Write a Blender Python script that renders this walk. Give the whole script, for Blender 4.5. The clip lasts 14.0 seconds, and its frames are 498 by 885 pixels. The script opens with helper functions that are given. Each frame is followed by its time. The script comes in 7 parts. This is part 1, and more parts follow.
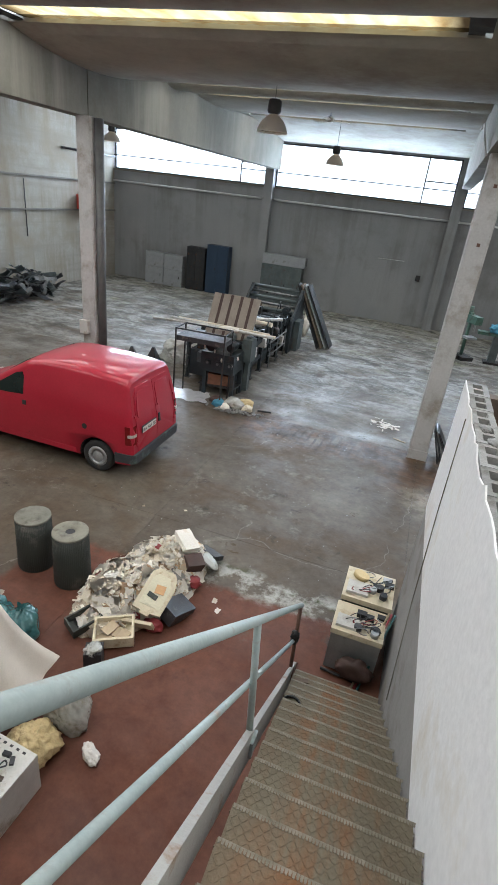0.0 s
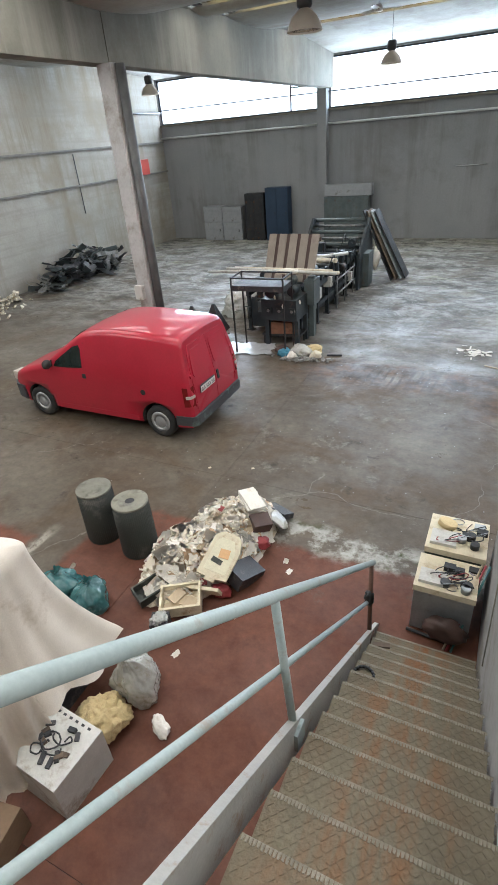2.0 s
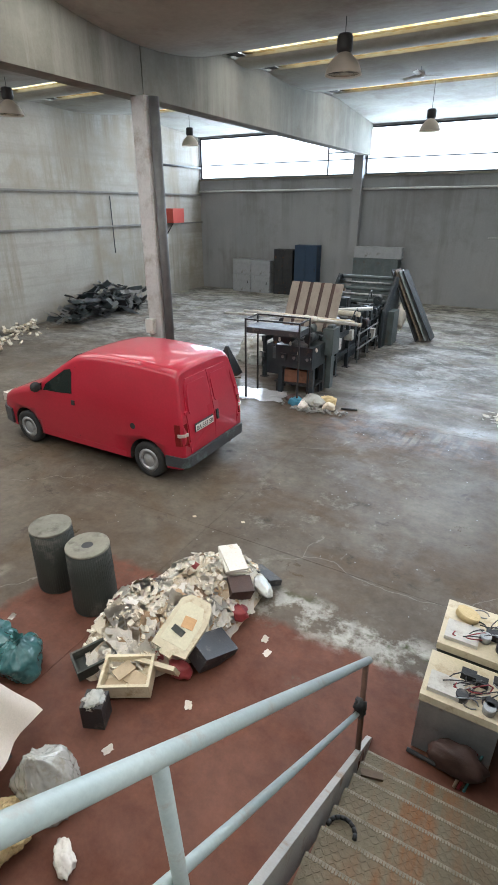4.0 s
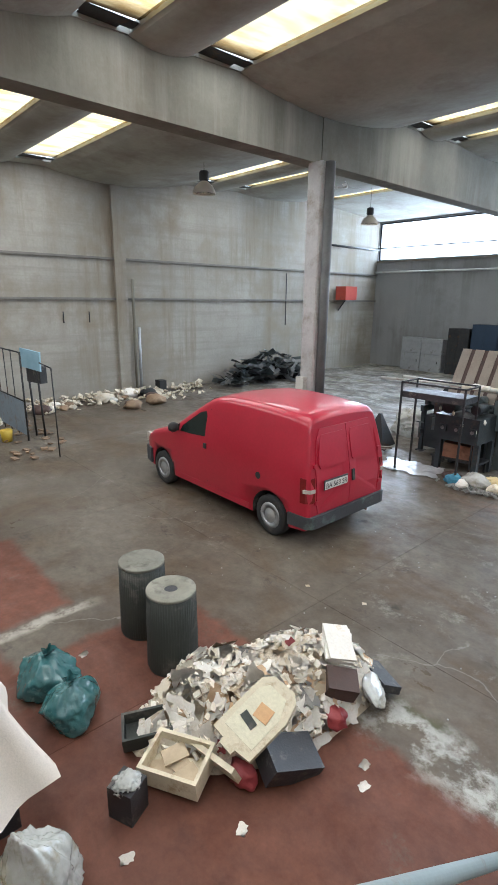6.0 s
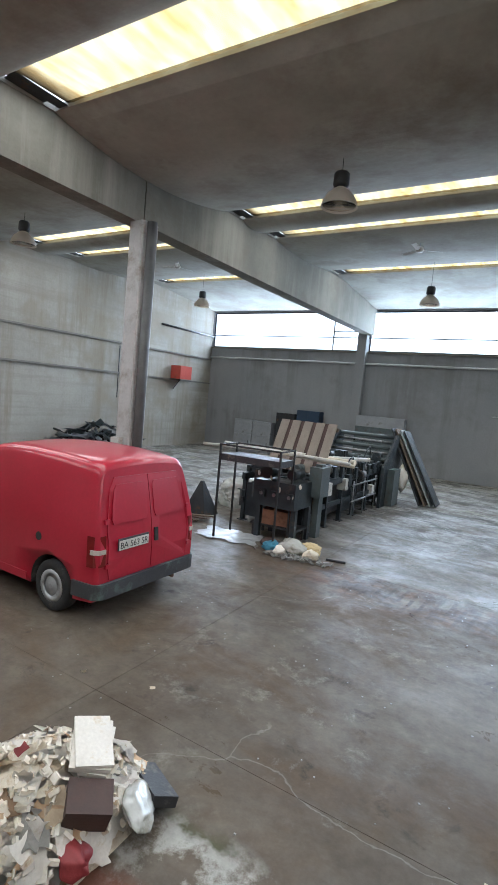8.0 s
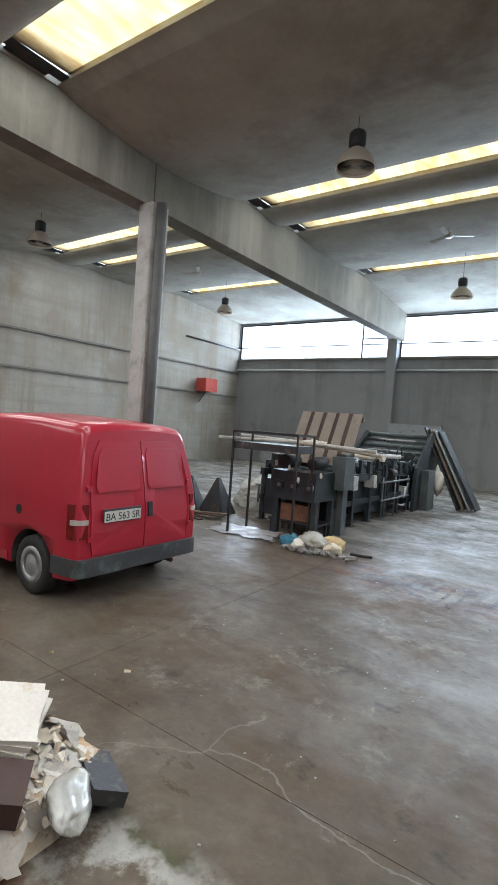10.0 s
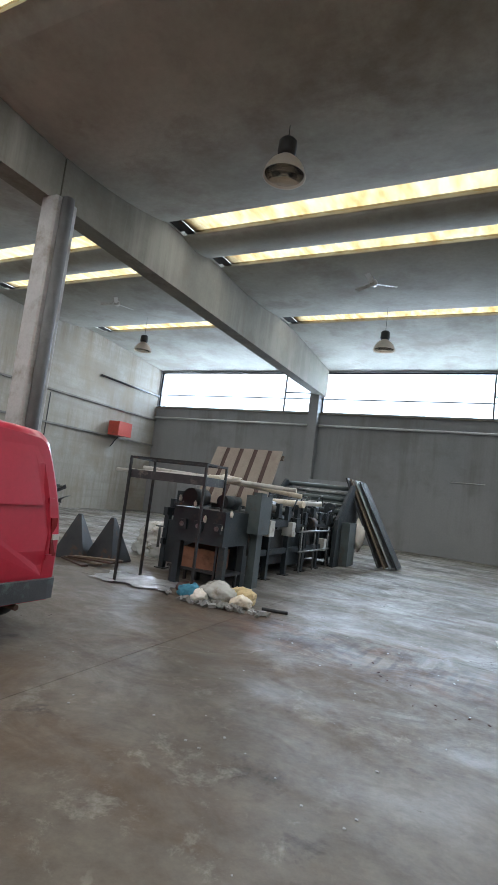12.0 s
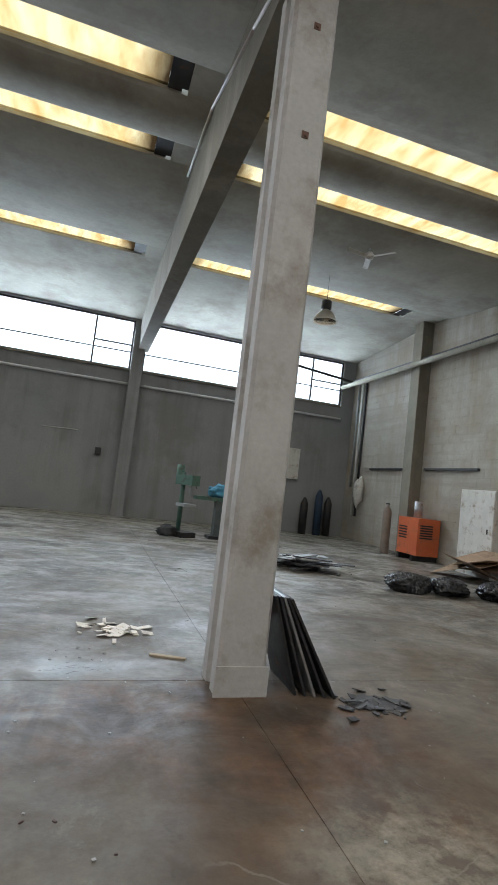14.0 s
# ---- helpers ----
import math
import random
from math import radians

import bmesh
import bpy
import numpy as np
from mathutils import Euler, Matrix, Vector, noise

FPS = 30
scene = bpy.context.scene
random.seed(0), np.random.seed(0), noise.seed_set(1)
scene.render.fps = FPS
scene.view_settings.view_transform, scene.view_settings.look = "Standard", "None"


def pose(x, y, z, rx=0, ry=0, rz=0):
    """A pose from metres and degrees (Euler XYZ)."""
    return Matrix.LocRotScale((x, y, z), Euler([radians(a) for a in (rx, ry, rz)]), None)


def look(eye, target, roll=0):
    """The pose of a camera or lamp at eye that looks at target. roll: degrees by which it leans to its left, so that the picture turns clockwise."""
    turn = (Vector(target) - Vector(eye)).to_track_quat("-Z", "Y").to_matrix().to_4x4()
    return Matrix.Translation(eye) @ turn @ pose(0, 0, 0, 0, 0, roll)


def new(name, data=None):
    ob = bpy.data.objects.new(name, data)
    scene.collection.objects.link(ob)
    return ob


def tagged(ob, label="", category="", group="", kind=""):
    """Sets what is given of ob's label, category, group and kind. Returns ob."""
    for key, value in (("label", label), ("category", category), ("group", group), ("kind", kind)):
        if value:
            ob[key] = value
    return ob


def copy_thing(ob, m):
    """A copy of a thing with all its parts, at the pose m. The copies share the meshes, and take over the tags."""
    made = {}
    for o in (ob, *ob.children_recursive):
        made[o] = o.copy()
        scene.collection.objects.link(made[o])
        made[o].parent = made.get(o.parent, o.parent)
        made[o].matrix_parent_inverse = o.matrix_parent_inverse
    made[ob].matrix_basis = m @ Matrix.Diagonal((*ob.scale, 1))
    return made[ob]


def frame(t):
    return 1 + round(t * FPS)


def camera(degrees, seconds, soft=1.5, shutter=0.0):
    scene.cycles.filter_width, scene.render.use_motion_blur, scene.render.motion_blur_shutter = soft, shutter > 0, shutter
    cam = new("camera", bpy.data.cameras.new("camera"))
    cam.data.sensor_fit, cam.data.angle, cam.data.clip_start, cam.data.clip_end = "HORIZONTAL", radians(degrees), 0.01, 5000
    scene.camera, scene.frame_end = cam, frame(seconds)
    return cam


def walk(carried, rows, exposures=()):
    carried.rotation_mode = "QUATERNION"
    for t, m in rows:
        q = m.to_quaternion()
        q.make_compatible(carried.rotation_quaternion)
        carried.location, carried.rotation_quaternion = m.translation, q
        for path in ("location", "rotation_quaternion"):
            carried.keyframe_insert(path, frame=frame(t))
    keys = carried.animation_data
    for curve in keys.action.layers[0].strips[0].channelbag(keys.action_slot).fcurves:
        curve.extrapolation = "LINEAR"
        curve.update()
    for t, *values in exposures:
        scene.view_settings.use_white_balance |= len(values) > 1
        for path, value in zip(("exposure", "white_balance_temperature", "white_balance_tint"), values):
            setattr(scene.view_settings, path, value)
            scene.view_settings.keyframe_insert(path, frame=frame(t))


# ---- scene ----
cam = camera(52.2, 14.0, soft=1.6)
PATH = [
    (0, (1.447, -1.314, 4.907), (0.944, 0.41, 4.026), 6.9),
    (0.5, (1.627, -1.225, 4.809), (1.369, 0.455, 3.754), 2.3),
    (1, (1.681, -1.078, 4.769), (1.379, 0.53, 3.618), -2.5),
    (1.5, (1.686, -0.816, 4.651), (0.974, 0.719, 3.584), -6.1),
    (2, (1.697, -0.68, 4.553), (0.894, 0.831, 3.519), -5.1),
    (2.2, (1.669, -0.649, 4.52), (0.947, 0.903, 3.485), -3.2),
    (4.3, (1.574, 0.227, 3.888), (0.604, 1.773, 3.07), 0.3),
    (4.5, (1.562, 0.279, 3.818), (0.527, 1.79, 3.016), 0.4),
    (5, (1.46, 0.469, 3.661), (0.2, 1.837, 2.926), 0.0),
    (5.5, (1.484, 0.665, 3.505), (0.041, 1.881, 2.841), -0.0),
    (6, (1.451, 0.895, 3.336), (0.017, 2.178, 2.789), 0.7),
    (6.5, (1.464, 1.151, 3.183), (0.096, 2.556, 2.788), 1.4),
    (7, (1.448, 1.384, 3.045), (0.239, 2.954, 2.775), 3.2),
    (7.5, (1.456, 1.618, 2.864), (0.373, 3.285, 2.646), 4.0),
    (7.7, (1.441, 1.702, 2.809), (0.413, 3.405, 2.605), 5.0),
    (9.8, (1.384, 2.568, 2.012), (0.285, 4.237, 1.946), 4.5),
    (10, (1.394, 2.629, 1.951), (0.243, 4.263, 1.874), 4.2),
    (10.5, (1.305, 2.826, 1.737), (0.094, 4.416, 1.657), 4.6),
    (11, (1.193, 3.069, 1.613), (-0.082, 4.609, 1.599), 4.0),
    (11.5, (1.092, 3.331, 1.55), (-0.115, 4.923, 1.647), 4.9),
    (12, (0.939, 3.871, 1.471), (0.032, 5.643, 1.669), 7.0),
    (12.5, (0.769, 4.338, 1.528), (0.211, 6.248, 1.723), 7.7),
    (12.6, (0.741, 4.446, 1.52), (0.247, 6.374, 1.718), 7.6),
    (13, (0.624, 4.807, 1.555), (0.402, 6.786, 1.74), 7.5),
    (13.3, (0.691, 5.115, 1.539), (0.679, 7.107, 1.718), 7.2),
    (13.5, (0.742, 5.318, 1.543), (0.896, 7.303, 1.724), 7.1),
    (14, (0.89, 5.766, 1.563), (1.467, 7.673, 1.734), 6.7),
]
EXPOSURES = [(0, 0.35, 5610, 10), (1, 0.55, 5560, 10), (2, 0.61, 5660, 10), (4.5, 0.63, 5610, 10), (6, 0.63, 5460, 10), (7.5, 0.41, 5360, 10), (10, 0.41, 5610, 10), (10.5, 0.53, 5460, 10), (11.5, 0.55, 5560, 10), (12, 0.23, 5560, 10), (12.5, -0.05, 5710, 10), (13.5, -0.05, 5860, 10), (14, 0.05, 5860, 10)]

walk(cam, [(t, look(eye, target, roll)) for t, eye, target, roll in PATH], exposures=EXPOSURES)

# ---- world and light: an overcast day through the window strip and the roof lights ----
SUN_DIR = (-0.15, 0.75, 0.65)
world = bpy.data.worlds.new("overcast_sky")
scene.world = world
world.use_nodes = True
wn = world.node_tree
bg = wn.nodes["Background"]
sky = wn.nodes.new("ShaderNodeTexSky")
sky.sky_type, sky.sun_disc, sky.sun_elevation, sky.sun_rotation = "NISHITA", False, radians(42), radians(11)
sky.air_density, sky.dust_density = 1.0, 4.0
wn.links.new(sky.outputs[0], bg.inputs[0])
bg.inputs[1].default_value = 0.12
sun = new("sun", bpy.data.lights.new("sun", "SUN"))
sun.data.energy, sun.data.angle, sun.data.color = 1.2, radians(15), (1.0, 0.96, 0.9)
sun.matrix_world = look(Vector(SUN_DIR) * 30, (0, 0, 0))

WALL_Y, LEFT_X, RIGHT_X, BACK_Y, CEIL = 24.31, -14.95, 10.75, -4.2, 7.45
WIN_Z0, WIN_Z1 = 5.23, 7.04
WINDOW_WATTS, ROOF_WATTS, SKY_GLOW = 95, 13, 3.0
WINDOWS = ((-14.93, -6.71), (-6.30, 1.74), (2.155, 10.2))
BAYS = ((LEFT_X, -6.5, -14.1, -7.0), (-6.1, 1.85, -5.78, 1.2), (2.25, RIGHT_X, 2.62, 9.3))
# the first two rows are unseen, added to brighten the stair end
ROWS_Y = ((-1.5, -0.6), (0.6, 1.5), (4.4, 5.25), (6.36, 7.34), (12.34, 13.0), (14.19, 14.77), (18.81, 19.56))


END = 0.3


def roof_z(y):
    """The ceiling climbs gently towards the window wall."""
    return CEIL - 0.037 * max(0.0, 19.7 - y)



def area_lamp(name, centre, target, sx, sy, watts, colour):
    lamp = new(name, bpy.data.lights.new(name, "AREA"))
    lamp.data.shape, lamp.data.size, lamp.data.size_y = "RECTANGLE", sx, sy
    lamp.data.energy, lamp.data.color = watts, colour
    lamp.matrix_world = look(centre, target)
    return lamp


for wx0, wx1 in WINDOWS:
    wc = ((wx0 + wx1) / 2, WALL_Y + 0.32, (WIN_Z0 + WIN_Z1) / 2)
    area_lamp("window_daylight", wc, (wc[0], 0, wc[2] - 0.01), wx1 - wx0, WIN_Z1 - WIN_Z0, WINDOW_WATTS * (wx1 - wx0), (0.86, 0.94, 1.0))
for bay in BAYS:
    for ry0, ry1 in ROWS_Y:
        rc = ((bay[2] + bay[3]) / 2, (ry0 + ry1) / 2, roof_z(ry0) + 0.02)
        lamp = area_lamp("roof_daylight", rc, (rc[0], rc[1] + 0.0001, 0), bay[3] - bay[2], ry1 - ry0, ROOF_WATTS * (bay[3] - bay[2]) * (ry1 - ry0), (1.0, 0.96, 0.9))
        lamp.matrix_world = pose(*rc)


# ---- materials ----
def material(name, c1, c2, scale=1.5, fine=30.0, rough=(0.6, 0.85), metal=0.0, bump=0.15, stain=None, stain_scale=0.6, stain_amount=0.4, coat=0.0, vary=0.0, streak=None, bands=None):
    """Two colours over a coarse and a fine noise, stains of a third, with relief."""
    m = bpy.data.materials.new(name)
    m.use_nodes = True
    n, l = m.node_tree.nodes, m.node_tree.links
    b = n["Principled BSDF"]
    tc = n.new("ShaderNodeTexCoord")
    def noise_node(s, detail=6.0, r=0.6):
        t = n.new("ShaderNodeTexNoise")
        t.inputs["Scale"].default_value, t.inputs["Detail"].default_value, t.inputs["Roughness"].default_value = s, detail, r
        l.new(tc.outputs["Object"], t.inputs["Vector"])
        return t.outputs["Fac"]
    def ramp(fac, lo, hi):
        r = n.new("ShaderNodeMapRange")
        r.inputs["From Min"].default_value, r.inputs["From Max"].default_value = lo, hi
        l.new(fac, r.inputs["Value"])
        return r.outputs[0]
    def mix(fac, a, c, kind="MIX"):
        x = n.new("ShaderNodeMix")
        x.data_type, x.blend_type = "RGBA", kind
        for sock, val in ((x.inputs[0], fac), (x.inputs[6], a), (x.inputs[7], c)):
            if isinstance(val, bpy.types.NodeSocket):
                l.new(val, sock)
            else:
                sock.default_value = val if isinstance(val, float) else (*val, 1.0)
        return x.outputs[2]
    coarse, grain = noise_node(scale), noise_node(fine, 4.0)
    col = mix(ramp(coarse, 0.35, 0.65), c1, c2)
    g = ramp(grain, 0.25, 0.75)
    col = mix(0.3, col, mix(g, (0.55, 0.55, 0.55), (1.0, 1.0, 1.0)), "MULTIPLY")
    if stain:
        s = ramp(noise_node(stain_scale, 8.0, 0.68), 0.62 - 0.25 * stain_amount, 0.72 - 0.12 * stain_amount)
        col = mix(s, col, stain)
    if streak:
        mp = n.new("ShaderNodeMapping")
        mp.inputs["Scale"].default_value = (1.0, 1.0, 0.07)
        l.new(tc.outputs["Object"], mp.inputs[0])
        t = n.new("ShaderNodeTexNoise")
        t.inputs["Scale"].default_value, t.inputs["Detail"].default_value, t.inputs["Roughness"].default_value = 1.7, 9.0, 0.7
        l.new(mp.outputs[0], t.inputs["Vector"])
        s2 = n.new("ShaderNodeMath")
        s2.operation = "MULTIPLY"
        l.new(ramp(t.outputs["Fac"], 0.47, 0.68), s2.inputs[0])
        l.new(ramp(noise_node(0.35, 3.0), 0.35, 0.6), s2.inputs[1])
        col = mix(s2.outputs[0], col, streak)
    if bands:
        # courses of the shuttering, drawn out along the wall
        mb2 = n.new("ShaderNodeMapping")
        mb2.inputs["Scale"].default_value = (0.12, 0.12, 3.2)
        l.new(tc.outputs["Object"], mb2.inputs[0])
        t = n.new("ShaderNodeTexNoise")
        t.inputs["Scale"].default_value, t.inputs["Detail"].default_value, t.inputs["Roughness"].default_value = 1.3, 7.0, 0.62
        l.new(mb2.outputs[0], t.inputs["Vector"])
        s3 = n.new("ShaderNodeMath")
        s3.operation = "MULTIPLY"
        s3.inputs[1].default_value = 0.55
        l.new(ramp(t.outputs["Fac"], 0.48, 0.66), s3.inputs[0])
        col = mix(s3.outputs[0], col, bands)
    if vary:
        info = n.new("ShaderNodeObjectInfo")
        v = n.new("ShaderNodeMapRange")
        v.inputs["To Min"].default_value, v.inputs["To Max"].default_value = 1.0 - vary, 1.0
        l.new(info.outputs["Random"], v.inputs["Value"])
        comb = n.new("ShaderNodeCombineColor")
        for i in range(3):
            l.new(v.outputs[0], comb.inputs[i])
        col = mix(1.0, col, comb.outputs[0], "MULTIPLY")
    l.new(col, b.inputs["Base Color"])
    r = n.new("ShaderNodeMapRange")
    r.inputs["To Min"].default_value, r.inputs["To Max"].default_value = rough
    l.new(ramp(coarse, 0.3, 0.7), r.inputs["Value"])
    l.new(r.outputs[0], b.inputs["Roughness"])
    b.inputs["Metallic"].default_value = metal
    b.inputs["Coat Weight"].default_value = coat
    if bump:
        bp = n.new("ShaderNodeBump")
        bp.inputs["Strength"].default_value, bp.inputs["Distance"].default_value = bump, 0.02
        l.new(grain, bp.inputs["Height"])
        l.new(bp.outputs[0], b.inputs["Normal"])
    return m


CONCRETE_WALL = material("pale_concrete", (0.32, 0.298, 0.255), (0.415, 0.392, 0.345), 0.5, 14, (0.8, 0.95), bump=0.2, stain=(0.27, 0.235, 0.18), stain_scale=0.45, stain_amount=0.6, streak=(0.22, 0.18, 0.125), bands=(0.25, 0.225, 0.185))
WINDOW_WALL = material("grey_painted_wall", (0.24, 0.245, 0.25), (0.29, 0.29, 0.29), 0.4, 20, (0.7, 0.9), bump=0.1, stain=(0.19, 0.185, 0.18), stain_scale=0.35, stain_amount=0.4, streak=(0.17, 0.165, 0.16))
CEILING_CONC = material("ceiling_concrete", (0.34, 0.335, 0.285), (0.44, 0.432, 0.375), 0.7, 9, (0.85, 0.95), bump=0.2, stain=(0.25, 0.23, 0.19), stain_scale=0.5, stain_amount=0.6)
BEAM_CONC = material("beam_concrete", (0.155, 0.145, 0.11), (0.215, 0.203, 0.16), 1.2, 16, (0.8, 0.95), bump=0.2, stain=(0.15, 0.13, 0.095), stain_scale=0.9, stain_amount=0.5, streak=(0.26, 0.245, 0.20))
COLUMN_CONC = material("column_concrete", (0.43, 0.425, 0.41), (0.51, 0.505, 0.49), 1.6, 22, (0.75, 0.9), bump=0.2, stain=(0.27, 0.245, 0.205), stain_scale=1.5, stain_amount=0.5)
WHITE_PLASTER = material("white_plaster", (0.80, 0.80, 0.80), (0.86, 0.86, 0.85), 0.9, 18, (0.75, 0.9), bump=0.12, stain=(0.66, 0.62, 0.55), stain_scale=0.9, stain_amount=0.3)
BLOCK_CONC = material("hollow_block", (0.32, 0.32, 0.31), (0.42, 0.42, 0.40), 5, 40, (0.85, 0.95), bump=0.4, stain=(0.2, 0.19, 0.17), stain_scale=4, vary=0.3)
JOINT_DIRT = material("joint_dirt", (0.05, 0.045, 0.04), (0.08, 0.07, 0.055), 4, 50, (0.8, 0.95))
STEEL_DARK = material("dark_steel", (0.035, 0.037, 0.04), (0.06, 0.06, 0.06), 4, 60, (0.4, 0.7), 0.6, stain=(0.12, 0.06, 0.03), stain_scale=5, stain_amount=0.2)
STEEL_GALV = material("galvanised_steel", (0.35, 0.37, 0.38), (0.48, 0.5, 0.5), 5, 50, (0.35, 0.55), 0.7, stain=(0.25, 0.2, 0.15), stain_scale=4, stain_amount=0.2)
PIPE_PALE = material("pale_pipe", (0.5, 0.5, 0.48), (0.6, 0.6, 0.58), 3, 40, (0.5, 0.7))
STAIR_STEEL = material("ribbed_stair_steel", (0.12, 0.10, 0.062), (0.19, 0.16, 0.105), 2.5, 45, (0.42, 0.65), 0.2, bump=0.25)


def rust_treads(m):
    """Rust worn into the middle of the flight, running down it in streaks."""
    n, l = m.node_tree.nodes, m.node_tree.links
    b = n["Principled BSDF"]
    geo, mp, tx = n.new("ShaderNodeNewGeometry"), n.new("ShaderNodeMapping"), n.new("ShaderNodeTexNoise")
    mp.inputs["Scale"].default_value = (9.0, 1.6, 1.2)
    tx.inputs["Scale"].default_value, tx.inputs["Detail"].default_value, tx.inputs["Roughness"].default_value = 1.0, 7.0, 0.65
    l.new(geo.outputs["Position"], mp.inputs[0]); l.new(mp.outputs[0], tx.inputs["Vector"])
    sep, sub, absn, wide, mul, mx = n.new("ShaderNodeSeparateXYZ"), n.new("ShaderNodeMath"), n.new("ShaderNodeMath"), n.new("ShaderNodeMapRange"), n.new("ShaderNodeMath"), n.new("ShaderNodeMix")
    l.new(geo.outputs["Position"], sep.inputs[0])
    sub.operation, absn.operation, mul.operation = "SUBTRACT", "ABSOLUTE", "MULTIPLY"
    sub.inputs[1].default_value = 1.58
    l.new(sep.outputs[0], sub.inputs[0]); l.new(sub.outputs[0], absn.inputs[0]); l.new(absn.outputs[0], wide.inputs["Value"])
    for k, v in (("From Min", 0.42), ("From Max", 0.08), ("To Min", 0.0), ("To Max", 1.0)):
        wide.inputs[k].default_value = v
    rg = n.new("ShaderNodeMapRange")
    rg.inputs["From Min"].default_value, rg.inputs["From Max"].default_value = 0.44, 0.66
    l.new(tx.outputs["Fac"], rg.inputs["Value"]); l.new(rg.outputs[0], mul.inputs[0]); l.new(wide.outputs[0], mul.inputs[1])
    mx.data_type = "RGBA"
    l.new(mul.outputs[0], mx.inputs[0]); l.new(b.inputs["Base Color"].links[0].from_socket, mx.inputs[6])
    mx.inputs[7].default_value = (0.20, 0.085, 0.025, 1.0)
    l.new(mx.outputs[2], b.inputs["Base Color"])


rust_treads(STAIR_STEEL)
RAIL_PAINT = material("pale_blue_rail_paint", (0.31, 0.375, 0.37), (0.39, 0.455, 0.445), 4, 60, (0.35, 0.55), bump=0.02, stain=(0.3, 0.28, 0.24), stain_scale=7, stain_amount=0.25)
STRINGER_PAINT = material("grey_stringer_paint", (0.36, 0.36, 0.33), (0.44, 0.43, 0.40), 3, 50, (0.5, 0.7), stain=(0.26, 0.17, 0.1), stain_scale=5, stain_amount=0.3)
RUSTY_BEAM = material("rusty_primer_steel", (0.13, 0.07, 0.05), (0.19, 0.11, 0.08), 3, 40, (0.7, 0.9), 0.2, stain=(0.08, 0.05, 0.04), stain_scale=3)
OLD_WOOD = material("dusty_board", (0.14, 0.10, 0.07), (0.22, 0.165, 0.115), 2.5, 30, (0.7, 0.9), stain=(0.07, 0.05, 0.035), stain_scale=2, vary=0.5)


def floor_material():
    m = material("worn_concrete_floor", (0.092, 0.072, 0.050), (0.182, 0.158, 0.124), 0.42, 18, (0.22, 0.5), bump=0.08)
    n, l = m.node_tree.nodes, m.node_tree.links
    b = n["Principled BSDF"]
    col = b.inputs["Base Color"].links[0].from_socket
    tc = n.new("ShaderNodeTexCoord")
    def tex(scale, detail=8.0, rough=0.65, stretch=(1.0, 1.0), shift=0.0, warp=0.0):
        mp = n.new("ShaderNodeMapping")
        mp.inputs["Scale"].default_value, mp.inputs["Location"].default_value = (*stretch, 1.0), (shift, shift * 0.7, 0.0)
        l.new(tc.outputs["Object"], mp.inputs[0])
        t = n.new("ShaderNodeTexNoise")
        for k, v in (("Scale", scale), ("Detail", detail), ("Roughness", rough), ("Distortion", warp)):
            t.inputs[k].default_value = v
        l.new(mp.outputs[0], t.inputs["Vector"])
        return t.outputs["Fac"]
    def rng(v, a, c, lo=0.0, hi=1.0):
        r = n.new("ShaderNodeMapRange")
        for k, x in (("From Min", a), ("From Max", c), ("To Min", lo), ("To Max", hi)):
            r.inputs[k].default_value = x
        l.new(v, r.inputs["Value"])
        return r.outputs[0]
    def op(kind, a, c=0.0):
        x = n.new("ShaderNodeMath")
        x.operation = kind
        for s, v in ((x.inputs[0], a), (x.inputs[1], c)):
            if isinstance(v, bpy.types.NodeSocket):
                l.new(v, s)
            else:
                s.default_value = v
        return x.outputs[0]
    def mix(fac, a, c):
        x = n.new("ShaderNodeMix")
        x.data_type = "RGBA"
        l.new(fac, x.inputs[0])
        for s, v in ((x.inputs[6], a), (x.inputs[7], c)):
            if isinstance(v, bpy.types.NodeSocket):
                l.new(v, s)
            else:
                s.default_value = (*v, 1.0)
        return x.outputs[2]
    sep = n.new("ShaderNodeSeparateXYZ")
    l.new(tc.outputs["Object"], sep.inputs[0])
    X, Y = sep.outputs[0], sep.outputs[1]
    wob = op("MULTIPLY", op("SUBTRACT", tex(1.3), 0.5), 0.9)
    # damp brown patches
    col = mix(op("MULTIPLY", rng(tex(0.55, 9, 0.62, shift=7.0, warp=0.6), 0.48, 0.60), 0.7), col, (0.105, 0.073, 0.043))
    # dark oil spots
    col = mix(op("MULTIPLY", rng(tex(1.7, 9, 0.7, shift=3.0, warp=0.4), 0.60, 0.68), 0.7), col, (0.035, 0.03, 0.026))
    # pale scraped streaks towards the machines
    far = rng(op("ADD", Y, op("MULTIPLY", wob, 3.0)), 8.5, 15.0)
    col = mix(op("MULTIPLY", far, rng(tex(1.0, 12, 0.76, (0.8, 1.1), 1.0, 0.7), 0.44, 0.57, 0.0, 0.9)), col, (0.36, 0.35, 0.32))
    col = mix(op("MULTIPLY", rng(op("ADD", Y, wob), 20.5, 23.5, 0.0, 0.8), rng(tex(1.4, 8, 0.7), 0.4, 0.55)), col, (0.42, 0.40, 0.33))
    # dark damp mottling and a greenish bloom on the far half
    damp = op("MULTIPLY", far, rng(tex(1.25, 12, 0.78, (0.75, 1.3), 11.0, 0.8), 0.48, 0.57, 0.0, 0.92))
    col = mix(damp, col, (0.065, 0.058, 0.047))
    moss = op("MULTIPLY", rng(Y, 14.0, 18.0), rng(tex(0.8, 9, 0.7, shift=12.0), 0.56, 0.66, 0.0, 0.5))
    col = mix(moss, col, (0.30, 0.30, 0.17))
